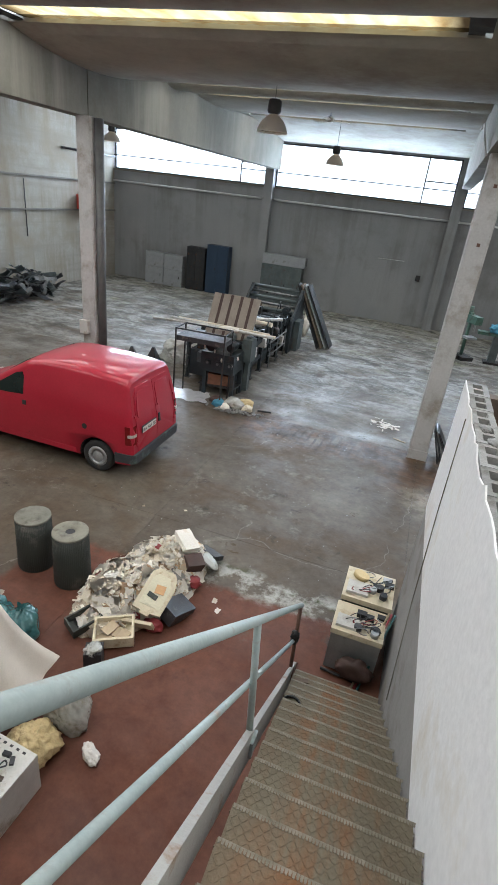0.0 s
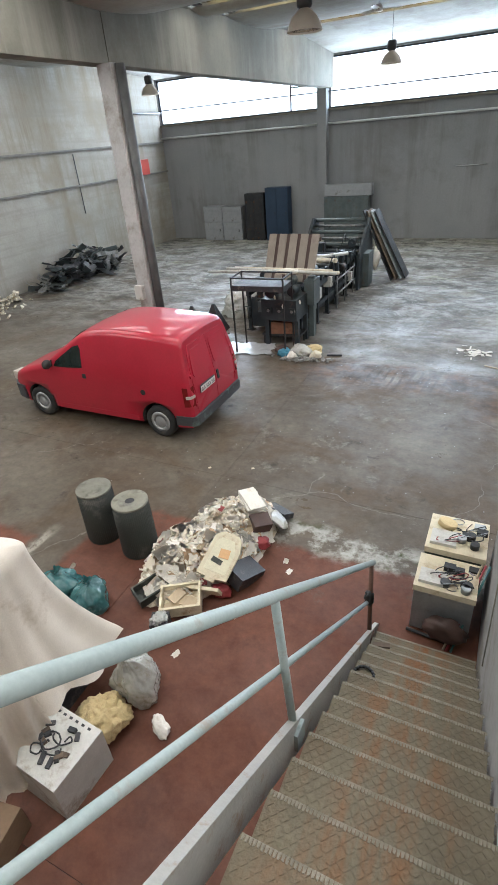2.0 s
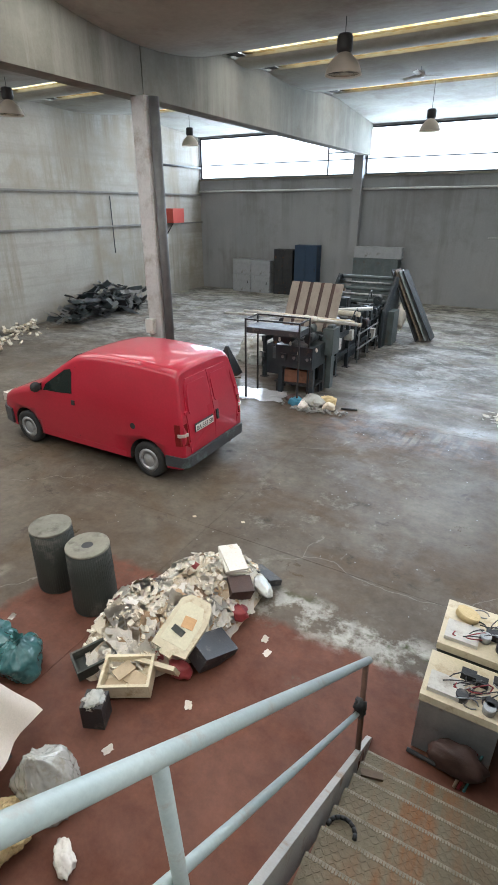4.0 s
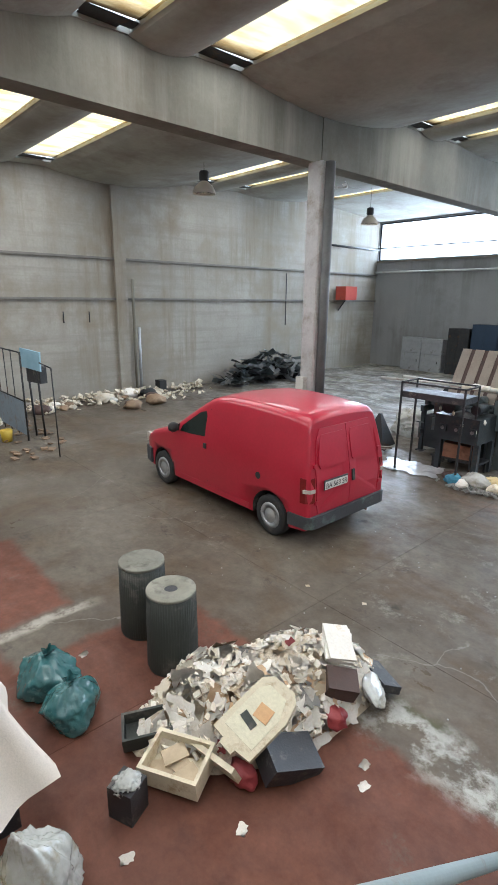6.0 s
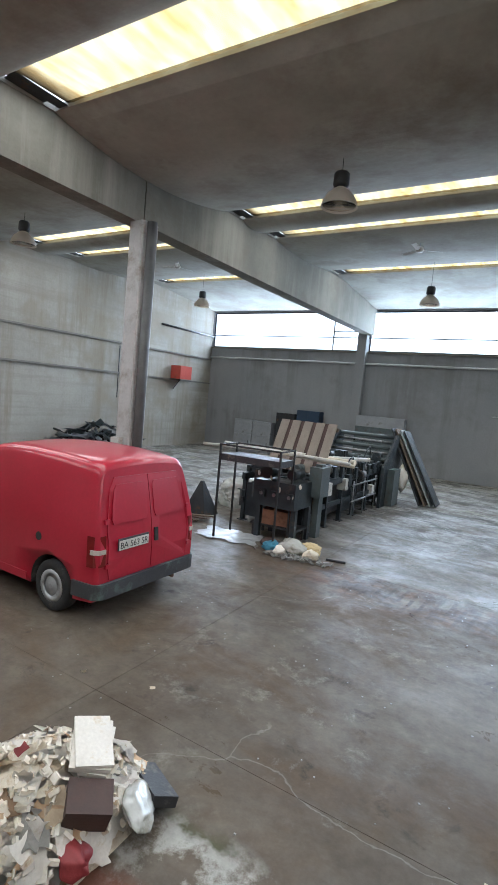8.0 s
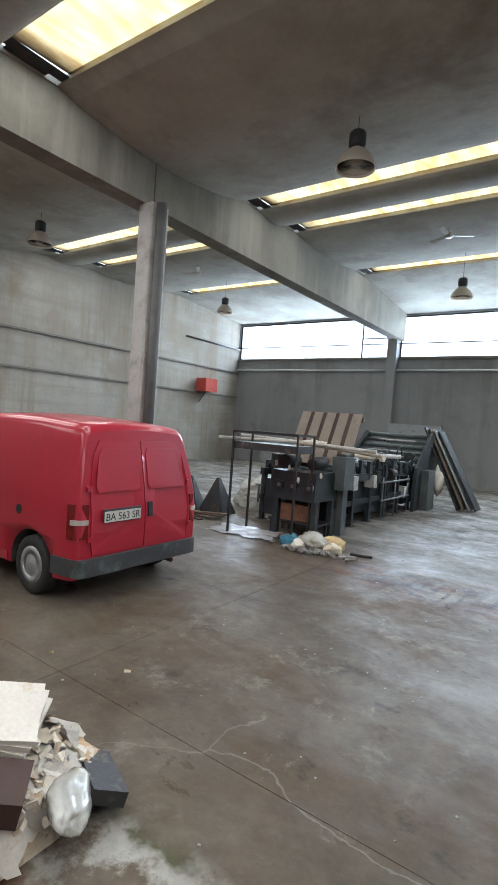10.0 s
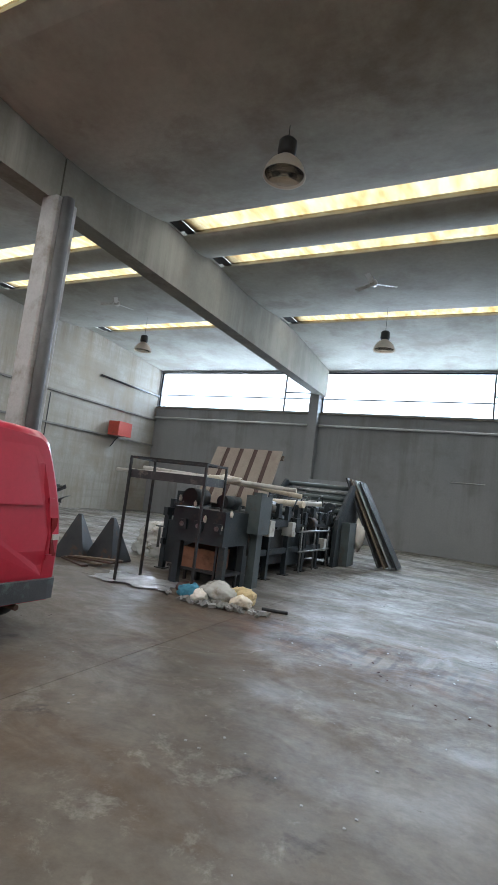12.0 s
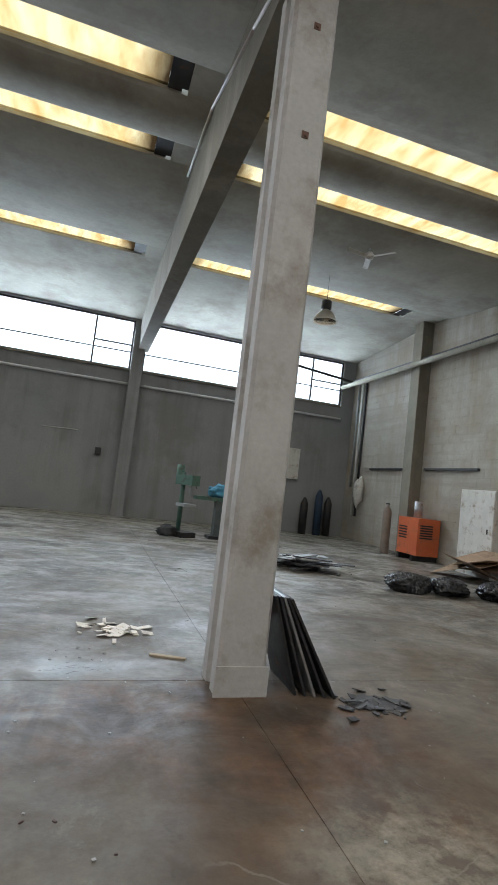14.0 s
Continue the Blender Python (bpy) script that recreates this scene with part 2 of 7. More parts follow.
    # lime bloom in crusts and veins
    lime = op("MULTIPLY", rng(tex(2.1, 13, 0.8, warp=0.3), 0.55, 0.68), rng(tex(0.33, 4, 0.6, shift=5.0), 0.46, 0.56))
    col = mix(op("MULTIPLY", lime, 0.5), col, (0.40, 0.385, 0.345))
    # hairline cracks
    vor = n.new("ShaderNodeTexVoronoi")
    vor.feature = "DISTANCE_TO_EDGE"
    vor.inputs["Scale"].default_value = 0.33
    wv = n.new("ShaderNodeVectorMath")
    wv.operation = "ADD"
    nz = n.new("ShaderNodeTexNoise")
    nz.inputs["Scale"].default_value, nz.inputs["Detail"].default_value = 0.9, 8
    l.new(tc.outputs["Object"], nz.inputs["Vector"]); l.new(tc.outputs["Object"], wv.inputs[0]); l.new(nz.outputs["Color"], wv.inputs[1]); l.new(wv.outputs[0], vor.inputs["Vector"])
    crack = op("MULTIPLY", rng(vor.outputs["Distance"], 0.003, 0.001), rng(tex(0.5, 3, 0.5, shift=9.0), 0.52, 0.56))
    col = mix(op("MULTIPLY", crack, 0.35), col, (0.34, 0.32, 0.29))
    # rusty smears along the middle joint, combed by dragged loads, and round the column's foot
    def near(v, c, full, none):
        return rng(op("ABSOLUTE", op("SUBTRACT", v, c)), none, full)
    band = op("MULTIPLY", near(op("ADD", Y, op("MULTIPLY", wob, 0.7)), 9.3, 0.25, 0.95), near(op("ADD", X, wob), 0.2, 1.6, 3.2))
    foot = op("MULTIPLY", near(op("ADD", Y, wob), 8.7, 0.3, 1.2), near(op("ADD", X, wob), 2.4, 0.4, 1.4))
    rust = op("MULTIPLY", op("MAXIMUM", band, foot), rng(tex(1.2, 11, 0.74, (1.2, 0.7), 2.0, 0.5), 0.38, 0.54, 0.25, 0.97))
    col = mix(rust, col, mix(rng(tex(2.4, 6, 0.6, shift=1.5), 0.42, 0.6), (0.055, 0.036, 0.024), (0.13, 0.068, 0.034)))
    comb = op("SINE", op("MULTIPLY", op("ADD", op("SUBTRACT", X, op("MULTIPLY", Y, 0.08)), op("MULTIPLY", wob, 0.10)), 37.0))
    comb = op("MULTIPLY", rng(comb, 0.25, 0.85), op("MULTIPLY", near(Y, 9.2, 0.15, 0.6), near(X, 0.0, 0.7, 1.3)))
    col = mix(op("MULTIPLY", comb, rng(tex(3.0, 8, 0.7, shift=6.5), 0.38, 0.55, 0.0, 0.75)), col, (0.045, 0.033, 0.024))
    pale = op("MULTIPLY", op("MULTIPLY", near(op("ADD", Y, wob), 7.7, 0.2, 0.8), near(op("ADD", X, wob), 2.6, 0.15, 0.75)), rng(tex(2.6, 10, 0.75, shift=4.4), 0.44, 0.58, 0.0, 0.75))
    col = mix(pale, col, (0.36, 0.33, 0.26))
    # red floor paint, worn through at its edges
    edge = op("MULTIPLY", wob, 0.5)
    def inside(x0, x1, y0, y1, soft):
        a = op("MULTIPLY", rng(op("ADD", X, edge), x0 - soft, x0 + soft), rng(op("ADD", X, edge), x1 + soft, x1 - soft))
        return op("MULTIPLY", a, op("MULTIPLY", rng(op("ADD", Y, edge), y0 - soft, y0 + soft), rng(op("ADD", Y, edge), y1 + soft, y1 - soft)))
    red = op("MAXIMUM", inside(-2.9, 3.0, -6.0, 3.82, 0.05), inside(-5.7, -3.6, -6.0, 2.75, 0.06))
    red = op("MAXIMUM", red, inside(-3.4, 3.0, -6.0, 1.9, 0.06))
    red = op("MULTIPLY", red, rng(op("ADD", tex(0.9, 9, 0.7), rng(Y, 2.6, 3.9, 0.0, 0.08)), 0.72, 0.62))
    redcol = mix(rng(tex(0.7, 7, 0.6), 0.35, 0.65), (0.115, 0.044, 0.027), (0.185, 0.078, 0.05))
    redcol = mix(op("MULTIPLY", rng(tex(1.9, 9, 0.7, shift=4.0), 0.58, 0.7), 0.5), redcol, (0.075, 0.035, 0.025))
    col = mix(red, col, redcol)
    # mossy crust on the paint's edge, pale crust round the second patch
    crust = op("MULTIPLY", rng(op("ABSOLUTE", op("SUBTRACT", op("ADD", Y, edge), 4.05)), 0.34, 0.12), rng(tex(2.2, 11, 0.75), 0.46, 0.56))
    crust = op("MULTIPLY", crust, rng(X, -1.0, -0.2))
    col = mix(op("MULTIPLY", crust, 0.9), col, mix(rng(tex(1.6, 5, 0.6, shift=2.0), 0.52, 0.58), (0.44, 0.43, 0.39), (0.07, 0.085, 0.03)))
    seam = op("MULTIPLY", op("MULTIPLY", rng(op("ABSOLUTE", op("SUBTRACT", op("ADD", X, edge), -3.45)), 0.11, 0.05), rng(Y, 3.1, 2.7)), rng(tex(2.6, 10, 0.75), 0.42, 0.52))
    col = mix(op("MULTIPLY", seam, 0.8), col, (0.42, 0.39, 0.33))
    mott = rng(tex(5.0, 10, 0.75, shift=8.0), 0.35, 0.65)
    dark = n.new("ShaderNodeMix")
    dark.data_type, dark.blend_type = "RGBA", "MULTIPLY"
    dark.inputs[0].default_value = 0.55
    gray = n.new("ShaderNodeCombineColor")
    for i in range(3):
        l.new(rng(mott, 0.0, 1.0, 0.45, 1.12), gray.inputs[i])
    l.new(col, dark.inputs[6]); l.new(gray.outputs[0], dark.inputs[7])
    l.new(dark.outputs[2], b.inputs["Base Color"])
    b.inputs["Specular IOR Level"].default_value = 0.27
    rough = op("ADD", op("ADD", rng(tex(0.6, 7, 0.6, shift=6.0), 0.38, 0.62, 0.24, 0.48), rng(tex(1.7, 12, 0.78, (0.8, 1.2), 11.0, 0.8), 0.40, 0.60, 0.30, 0.02)), op("MULTIPLY", op("ADD", red, lime), 0.12))
    l.new(rough, b.inputs["Roughness"])
    return m


FLOOR_MAT = floor_material()


def translucent_sheet():
    m = bpy.data.materials.new("yellowed_roof_sheet")
    m.use_nodes = True
    n, l = m.node_tree.nodes, m.node_tree.links
    n.remove(n["Principled BSDF"])
    tc, tx, rp = n.new("ShaderNodeTexCoord"), n.new("ShaderNodeTexNoise"), n.new("ShaderNodeValToRGB")
    mp = n.new("ShaderNodeMapping")
    mp.inputs["Scale"].default_value = (2.4, 0.7, 1.0)
    mp.inputs["Rotation"].default_value = (0, 0, 0.5)
    tx.inputs["Scale"].default_value, tx.inputs["Detail"].default_value = 1.6, 8
    l.new(tc.outputs["Object"], mp.inputs[0]); l.new(mp.outputs[0], tx.inputs["Vector"]); l.new(tx.outputs["Fac"], rp.inputs[0])
    rp.color_ramp.elements[0].position, rp.color_ramp.elements[0].color = 0.3, (0.72, 0.44, 0.15, 1)
    rp.color_ramp.elements[1].position, rp.color_ramp.elements[1].color = 0.62, (0.97, 0.78, 0.42, 1)
    # each sheet turns dark brown towards both of its ends
    gx, end_fade = n.new("ShaderNodeSeparateXYZ"), n.new("ShaderNodeMapRange")
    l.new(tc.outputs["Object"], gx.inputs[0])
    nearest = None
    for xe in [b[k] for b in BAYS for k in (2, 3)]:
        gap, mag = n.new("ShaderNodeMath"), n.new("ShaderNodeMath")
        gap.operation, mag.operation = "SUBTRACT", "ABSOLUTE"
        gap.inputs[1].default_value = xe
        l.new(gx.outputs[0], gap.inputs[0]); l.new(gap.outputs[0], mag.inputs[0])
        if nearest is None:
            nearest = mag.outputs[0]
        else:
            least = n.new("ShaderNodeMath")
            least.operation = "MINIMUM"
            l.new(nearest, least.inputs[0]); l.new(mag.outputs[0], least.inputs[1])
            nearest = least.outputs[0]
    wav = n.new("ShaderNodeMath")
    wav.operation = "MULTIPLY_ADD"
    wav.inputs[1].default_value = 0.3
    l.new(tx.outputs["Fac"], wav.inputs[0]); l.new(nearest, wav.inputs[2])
    l.new(wav.outputs[0], end_fade.inputs["Value"])
    end_fade.inputs["From Min"].default_value, end_fade.inputs["From Max"].default_value = 0.68, 0.2
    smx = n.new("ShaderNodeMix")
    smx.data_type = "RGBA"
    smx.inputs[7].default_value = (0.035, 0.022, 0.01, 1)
    l.new(end_fade.outputs[0], smx.inputs[0]); l.new(rp.outputs[0], smx.inputs[6])
    tr, df, mx = n.new("ShaderNodeBsdfTransparent"), n.new("ShaderNodeBsdfDiffuse"), n.new("ShaderNodeMixShader")
    l.new(smx.outputs[2], tr.inputs[0]); l.new(smx.outputs[2], df.inputs[0])
    mx.inputs[0].default_value = 0.15
    l.new(tr.outputs[0], mx.inputs[1]); l.new(df.outputs[0], mx.inputs[2])
    l.new(mx.outputs[0], n["Material Output"].inputs[0])
    return m


def glass(name, tint=(0.95, 0.97, 0.97)):
    m = bpy.data.materials.new(name)
    m.use_nodes = True
    n, l = m.node_tree.nodes, m.node_tree.links
    n.remove(n["Principled BSDF"])
    tr, gl, mx, fr = n.new("ShaderNodeBsdfTransparent"), n.new("ShaderNodeBsdfGlossy"), n.new("ShaderNodeMixShader"), n.new("ShaderNodeFresnel")
    tr.inputs[0].default_value = (*tint, 1)
    gl.inputs["Roughness"].default_value = 0.05
    l.new(fr.outputs[0], mx.inputs[0]); l.new(tr.outputs[0], mx.inputs[1]); l.new(gl.outputs[0], mx.inputs[2])
    l.new(mx.outputs[0], n["Material Output"].inputs[0])
    return m


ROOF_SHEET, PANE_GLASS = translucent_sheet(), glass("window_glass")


def block_courses():
    """The wall's concrete with the faint relief of its block courses."""
    m = CONCRETE_WALL.copy()
    m.name = "coursed_concrete"
    n, l = m.node_tree.nodes, m.node_tree.links
    tc, mp, br = n.new("ShaderNodeTexCoord"), n.new("ShaderNodeMapping"), n.new("ShaderNodeTexBrick")
    mp.inputs["Rotation"].default_value = (radians(90), 0, radians(90))
    for k, v in (("Scale", 1.0), ("Mortar Size", 0.012), ("Brick Width", 0.5), ("Row Height", 0.25)):
        br.inputs[k].default_value = v
    sep, com = n.new("ShaderNodeSeparateXYZ"), n.new("ShaderNodeCombineXYZ")
    l.new(tc.outputs["Object"], sep.inputs[0]); l.new(sep.outputs[1], com.inputs[0]); l.new(sep.outputs[2], com.inputs[1]); l.new(com.outputs[0], br.inputs["Vector"])
    bp = n.new("ShaderNodeBump")
    bp.inputs["Strength"].default_value, bp.inputs["Distance"].default_value, bp.invert = 1.0, 0.02, True
    l.new(br.outputs["Fac"], bp.inputs["Height"])
    l.new(bp.outputs[0], n["Principled BSDF"].inputs["Normal"])
    return m


COURSED = block_courses()


# ---- building blocks ----
def box(bm, x0, y0, z0, x1, y1, z1, m=None):
    """A box between two corners, turned by m where given."""
    vs = [Vector((x, y, z)) for z in (z0, z1) for y in (y0, y1) for x in (x0, x1)]
    vs = [bm.verts.new(m @ v if m else v) for v in vs]
    for f in ((0, 2, 3, 1), (4, 5, 7, 6), (0, 1, 5, 4), (2, 6, 7, 3), (0, 4, 6, 2), (1, 3, 7, 5)):
        bm.faces.new([vs[i] for i in f])
    return vs


def rod(bm, p, q, r, r2=None, seg=10, caps=True):
    """A round bar from p to q."""
    p, q = Vector(p), Vector(q)
    r2 = r if r2 is None else r2
    turn = (q - p).to_track_quat("Z", "Y").to_matrix()
    rings = []
    for c, rad in ((p, r), (q, r2)):
        rings.append([bm.verts.new(c + turn @ Vector((rad * math.cos(2 * math.pi * i / seg), rad * math.sin(2 * math.pi * i / seg), 0))) for i in range(seg)])
    for i in range(seg):
        bm.faces.new((rings[0][i], rings[0][(i + 1) % seg], rings[1][(i + 1) % seg], rings[1][i])).smooth = True
    if caps:
        bm.faces.new(rings[0][::-1]); bm.faces.new(rings[1])


def pipe(bm, pts, r, seg=8):
    for a, c in zip(pts[:-1], pts[1:]):
        rod(bm, a, c, r, seg=seg)


def lathe(bm, profile, seg=24, m=None):
    """Turns (radius, height) pairs about z."""
    rings = []
    for r, z in profile:
        ring = [Vector((r * math.cos(2 * math.pi * i / seg), r * math.sin(2 * math.pi * i / seg), z)) for i in range(seg)]
        rings.append([bm.verts.new(m @ v if m else v) for v in ring])
    for a, c in zip(rings[:-1], rings[1:]):
        for i in range(seg):
            bm.faces.new((a[i], a[(i + 1) % seg], c[(i + 1) % seg], c[i])).smooth = True
    return rings


def lump(bm, centre, size, amount=0.25, freq=2.0, sub=3, seed=0.0, flat=False):
    """A crumpled, uneven mass."""
    made = bmesh.ops.create_icosphere(bm, subdivisions=sub, radius=1.0)["verts"]
    for v in made:
        d = v.co.normalized()
        k = 1.0 + amount * noise.noise(d * freq + Vector((seed, seed * 1.7, -seed))) + 0.5 * amount * noise.noise(d * freq * 2.7 + Vector((seed, 3, 1)))
        p = Vector((d.x * size[0], d.y * size[1], d.z * size[2])) * k
        if flat:
            p.z = max(p.z, -size[2] * 0.55)
        v.co = Vector(centre) + p
    for f in bm.faces:
        f.smooth = True


def prism(bm, outline, axis, a, c):
    """Extrudes a 2D outline along axis 'x', 'y' or 'z' from a to c."""
    def at(u, v, w):
        return {"x": (w, u, v), "y": (u, w, v), "z": (u, v, w)}[axis]
    lo = [bm.verts.new(at(u, v, a)) for u, v in outline]
    hi = [bm.verts.new(at(u, v, c)) for u, v in outline]
    k = len(outline)
    for i in range(k):
        bm.faces.new((lo[i], lo[(i + 1) % k], hi[(i + 1) % k], hi[i]))
    bm.faces.new(lo[::-1]); bm.faces.new(hi)


def mesh_from(name, bm, mat, bevel=0.0):
    if bevel:
        edges = [e for e in bm.edges if len(e.link_faces) == 2 and e.calc_face_angle(0) > 0.6]
        bmesh.ops.bevel(bm, geom=edges, offset=bevel, segments=2, affect="EDGES", clamp_overlap=True)
    bmesh.ops.recalc_face_normals(bm, faces=bm.faces)
    me = bpy.data.meshes.new(name)
    bm.to_mesh(me)
    bm.free()
    for mm in (mat if isinstance(mat, (list, tuple)) else (mat,)):
        me.materials.append(mm)
    return me


def part(name, bm, mat, parent, label="", bevel=0.0, kind=""):
    ob = new(name, mesh_from(name, bm, mat, bevel))
    ob.parent = parent
    return tagged(ob, label=label, kind=kind)


def thing(name, label, category, m=None, group=""):
    ob = new(name)
    ob.empty_display_size = 0.1
    if m:
        ob.matrix_basis = m
    return tagged(ob, label, category, group)


def whole(name, bm, mat, label, category, m=None, group="", bevel=0.0, kind=""):
    """A thing that is one mesh."""
    ob = new(name, mesh_from(name, bm, mat, bevel))
    if m:
        ob.matrix_basis = m
    return tagged(ob, label, category, group, kind)


def structure(name, bm, mat, label, category, bevel=0.0):
    return whole(name, bm, mat, label, category, kind="structure", bevel=bevel)


def B():
    return bmesh.new()


# ---- the hall's shell ----
bm = B()
box(bm, LEFT_X - 0.3, BACK_Y - 0.3, -0.4, RIGHT_X + 0.3, WALL_Y + 0.3, -0.02)
floor = structure("floor", bm, JOINT_DIRT, "worn grey concrete floor with red paint by the stairs", "floor")

bm = B()
box(bm, LEFT_X, WALL_Y, -0.02, RIGHT_X, WALL_Y + 0.28, WIN_Z0)
box(bm, LEFT_X, WALL_Y, WIN_Z1, RIGHT_X, WALL_Y + 0.28, CEIL + 0.3)
for x0, x1 in ((LEFT_X, -14.93), (-6.71, -6.30), (1.74, 2.155), (10.2, RIGHT_X)):
    box(bm, x0, WALL_Y, WIN_Z0, x1, WALL_Y + 0.28, WIN_Z1)
wall_north = structure("wall_north", bm, WINDOW_WALL, "grey painted wall under a long strip window", "wall")
bm = B()
box(bm, LEFT_X - 0.3, BACK_Y, -0.02, LEFT_X, WALL_Y + 0.28, CEIL + 0.3)
wall_west = structure("wall_west", bm, CONCRETE_WALL, "pale stained precast concrete wall with ledges", "wall")
bm = B()
box(bm, RIGHT_X, BACK_Y, -0.02, RIGHT_X + 0.3, WALL_Y + 0.28, CEIL + 0.3)
wall_east = structure("wall_east", bm, COURSED, "pale concrete block wall", "wall")
bm = B()
box(bm, LEFT_X - 0.3, BACK_Y - 0.3, -0.02, RIGHT_X + 0.3, BACK_Y, CEIL + 0.3)
wall_south = structure("wall_south", bm, CONCRETE_WALL, "plain concrete wall behind the stairs", "wall")

# ceiling slabs with roof lights cut through, seams between the slabs
bm = B()
for bx0, bx1, ox0, ox1 in ((LEFT_X, -6.3, BAYS[0][2] - END, BAYS[0][3] + END), (-6.3, 2.05, BAYS[1][2] - END, BAYS[1][3] + END), (2.05, RIGHT_X, BAYS[2][2] - END, BAYS[2][3] + END)):
    cuts = sorted([BACK_Y, WALL_Y] + [y for r in ROWS_Y for y in r])
    for y0, y1 in zip(cuts[:-1], cuts[1:]):
        z0, z1 = roof_z(y0), roof_z(y1)
        if (y0, y1) in ROWS_Y:
            for xa, xb in ((bx0, ox0), (ox1, bx1)):
                prism(bm, ((y0, z0), (y1, z1), (y1, z1 + 0.3), (y0, z0 + 0.3)), "x", xa, xb)
            continue
        if y1 == WALL_Y:
            z1 = 7.1
        # precast roof element with a shallow rounded belly
        sag = 0.0 if y1 == WALL_Y else min(0.30, 0.10 + 0.16 * max(0.0, y1 - y0 - 1.2) / 2.4) if y0 < 14 else 0.14
        under = []
        for i in range(17):
            f = i / 16
            under.append((y0 + (y1 - y0) * f, z0 + (z1 - z0) * f - sag * math.sin(math.pi * f) ** 0.8))
        prism(bm, under + [(y1, max(z1, z0) + 0.3), (y0, z0 + 0.3)], "x", bx0, bx1)
ceiling = structure("ceiling", bm, CEILING_CONC, "stained precast concrete ceiling slabs with roof lights", "ceiling")

# bright overcast sky outside the windows and over the roof lights
SKY_MAT = bpy.data.materials.new("overcast_backdrop")
SKY_MAT.use_nodes = True
sn = SKY_MAT.node_tree.nodes
sn.remove(sn["Principled BSDF"])
se = sn.new("ShaderNodeEmission")
se.inputs[0].default_value, se.inputs[1].default_value = (0.93, 0.97, 1.0, 1), SKY_GLOW
SKY_MAT.node_tree.links.new(se.outputs[0], sn["Material Output"].inputs[0])
ZENITH_MAT = SKY_MAT.copy()
ZENITH_MAT.name = "overcast_zenith"
ZENITH_MAT.node_tree.nodes["Emission"].inputs[1].default_value = 0.62 * SKY_GLOW
bm = B()
bm.faces.new([bm.verts.new(p) for p in ((-40, WALL_Y + 6, -10), (40, WALL_Y + 6, -10), (40, WALL_Y + 6, 40), (-40, WALL_Y + 6, 40))])
structure("backdrop_sky", bm, SKY_MAT, "white overcast sky outside the strip windows", "sky")
bm = B()
for bay in BAYS:
    for ry0, ry1 in ROWS_Y:
        bm.faces.new([bm.verts.new(p) for p in ((bay[2] - END, ry0, roof_z(ry0) + 0.10), (bay[3] + END, ry0, roof_z(ry0) + 0.10), (bay[3] + END, ry1, roof_z(ry1) + 0.10), (bay[2] - END, ry1, roof_z(ry1) + 0.10))])
structure("backdrop_sky_over_roof", bm, ZENITH_MAT, "white overcast sky over the roof lights", "sky")


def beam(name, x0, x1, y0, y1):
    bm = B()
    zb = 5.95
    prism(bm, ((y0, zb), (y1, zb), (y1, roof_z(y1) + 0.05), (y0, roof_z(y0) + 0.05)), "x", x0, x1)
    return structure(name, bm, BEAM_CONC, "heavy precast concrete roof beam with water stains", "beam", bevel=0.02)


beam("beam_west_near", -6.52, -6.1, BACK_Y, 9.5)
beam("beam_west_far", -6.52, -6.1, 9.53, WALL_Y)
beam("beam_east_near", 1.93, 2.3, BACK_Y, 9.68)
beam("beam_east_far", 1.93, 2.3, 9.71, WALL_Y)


def column(name, x0, x1, y0, y1, top):
    """A grooved precast column with chamfered edges and a plinth line."""
    bm = B()
    c, g = 0.03, 0.035
    mx, my = (x0 + x1) / 2, (y0 + y1) / 2
    out = ((x0 + c, y0), (x1 - c, y0), (x1, y0 + c), (x1, my - 0.07), (x1 - g, my - 0.05), (x1 - g, my + 0.05), (x1, my + 0.07), (x1, y1 - c), (x1 - c, y1), (x0 + c, y1), (x0, y1 - c),
           (x0, my + 0.07), (x0 + g, my + 0.05), (x0 + g, my - 0.05), (x0, my - 0.07), (x0, y0 + c))
    prism(bm, out, "z", -0.02, top)
    return structure(name, bm, COLUMN_CONC, "grooved precast concrete column with bolt marks", "column")


column("column_west", -6.28, -5.9, 9.3, 9.75, 5.95)
column("column_east", 1.98, 2.37, 9.5, 9.95, 5.95)
for nm, x0, x1 in (("wall_column_west", -6.71, -6.30), ("wall_column_east", 1.74, 2.155)):
    bm = B()
    box(bm, x0, WALL_Y - 0.35, -0.02, x1, WALL_Y, 6.6)
    structure(nm, bm, WINDOW_WALL, "grey wall column between the strip windows", "column", bevel=0.02)

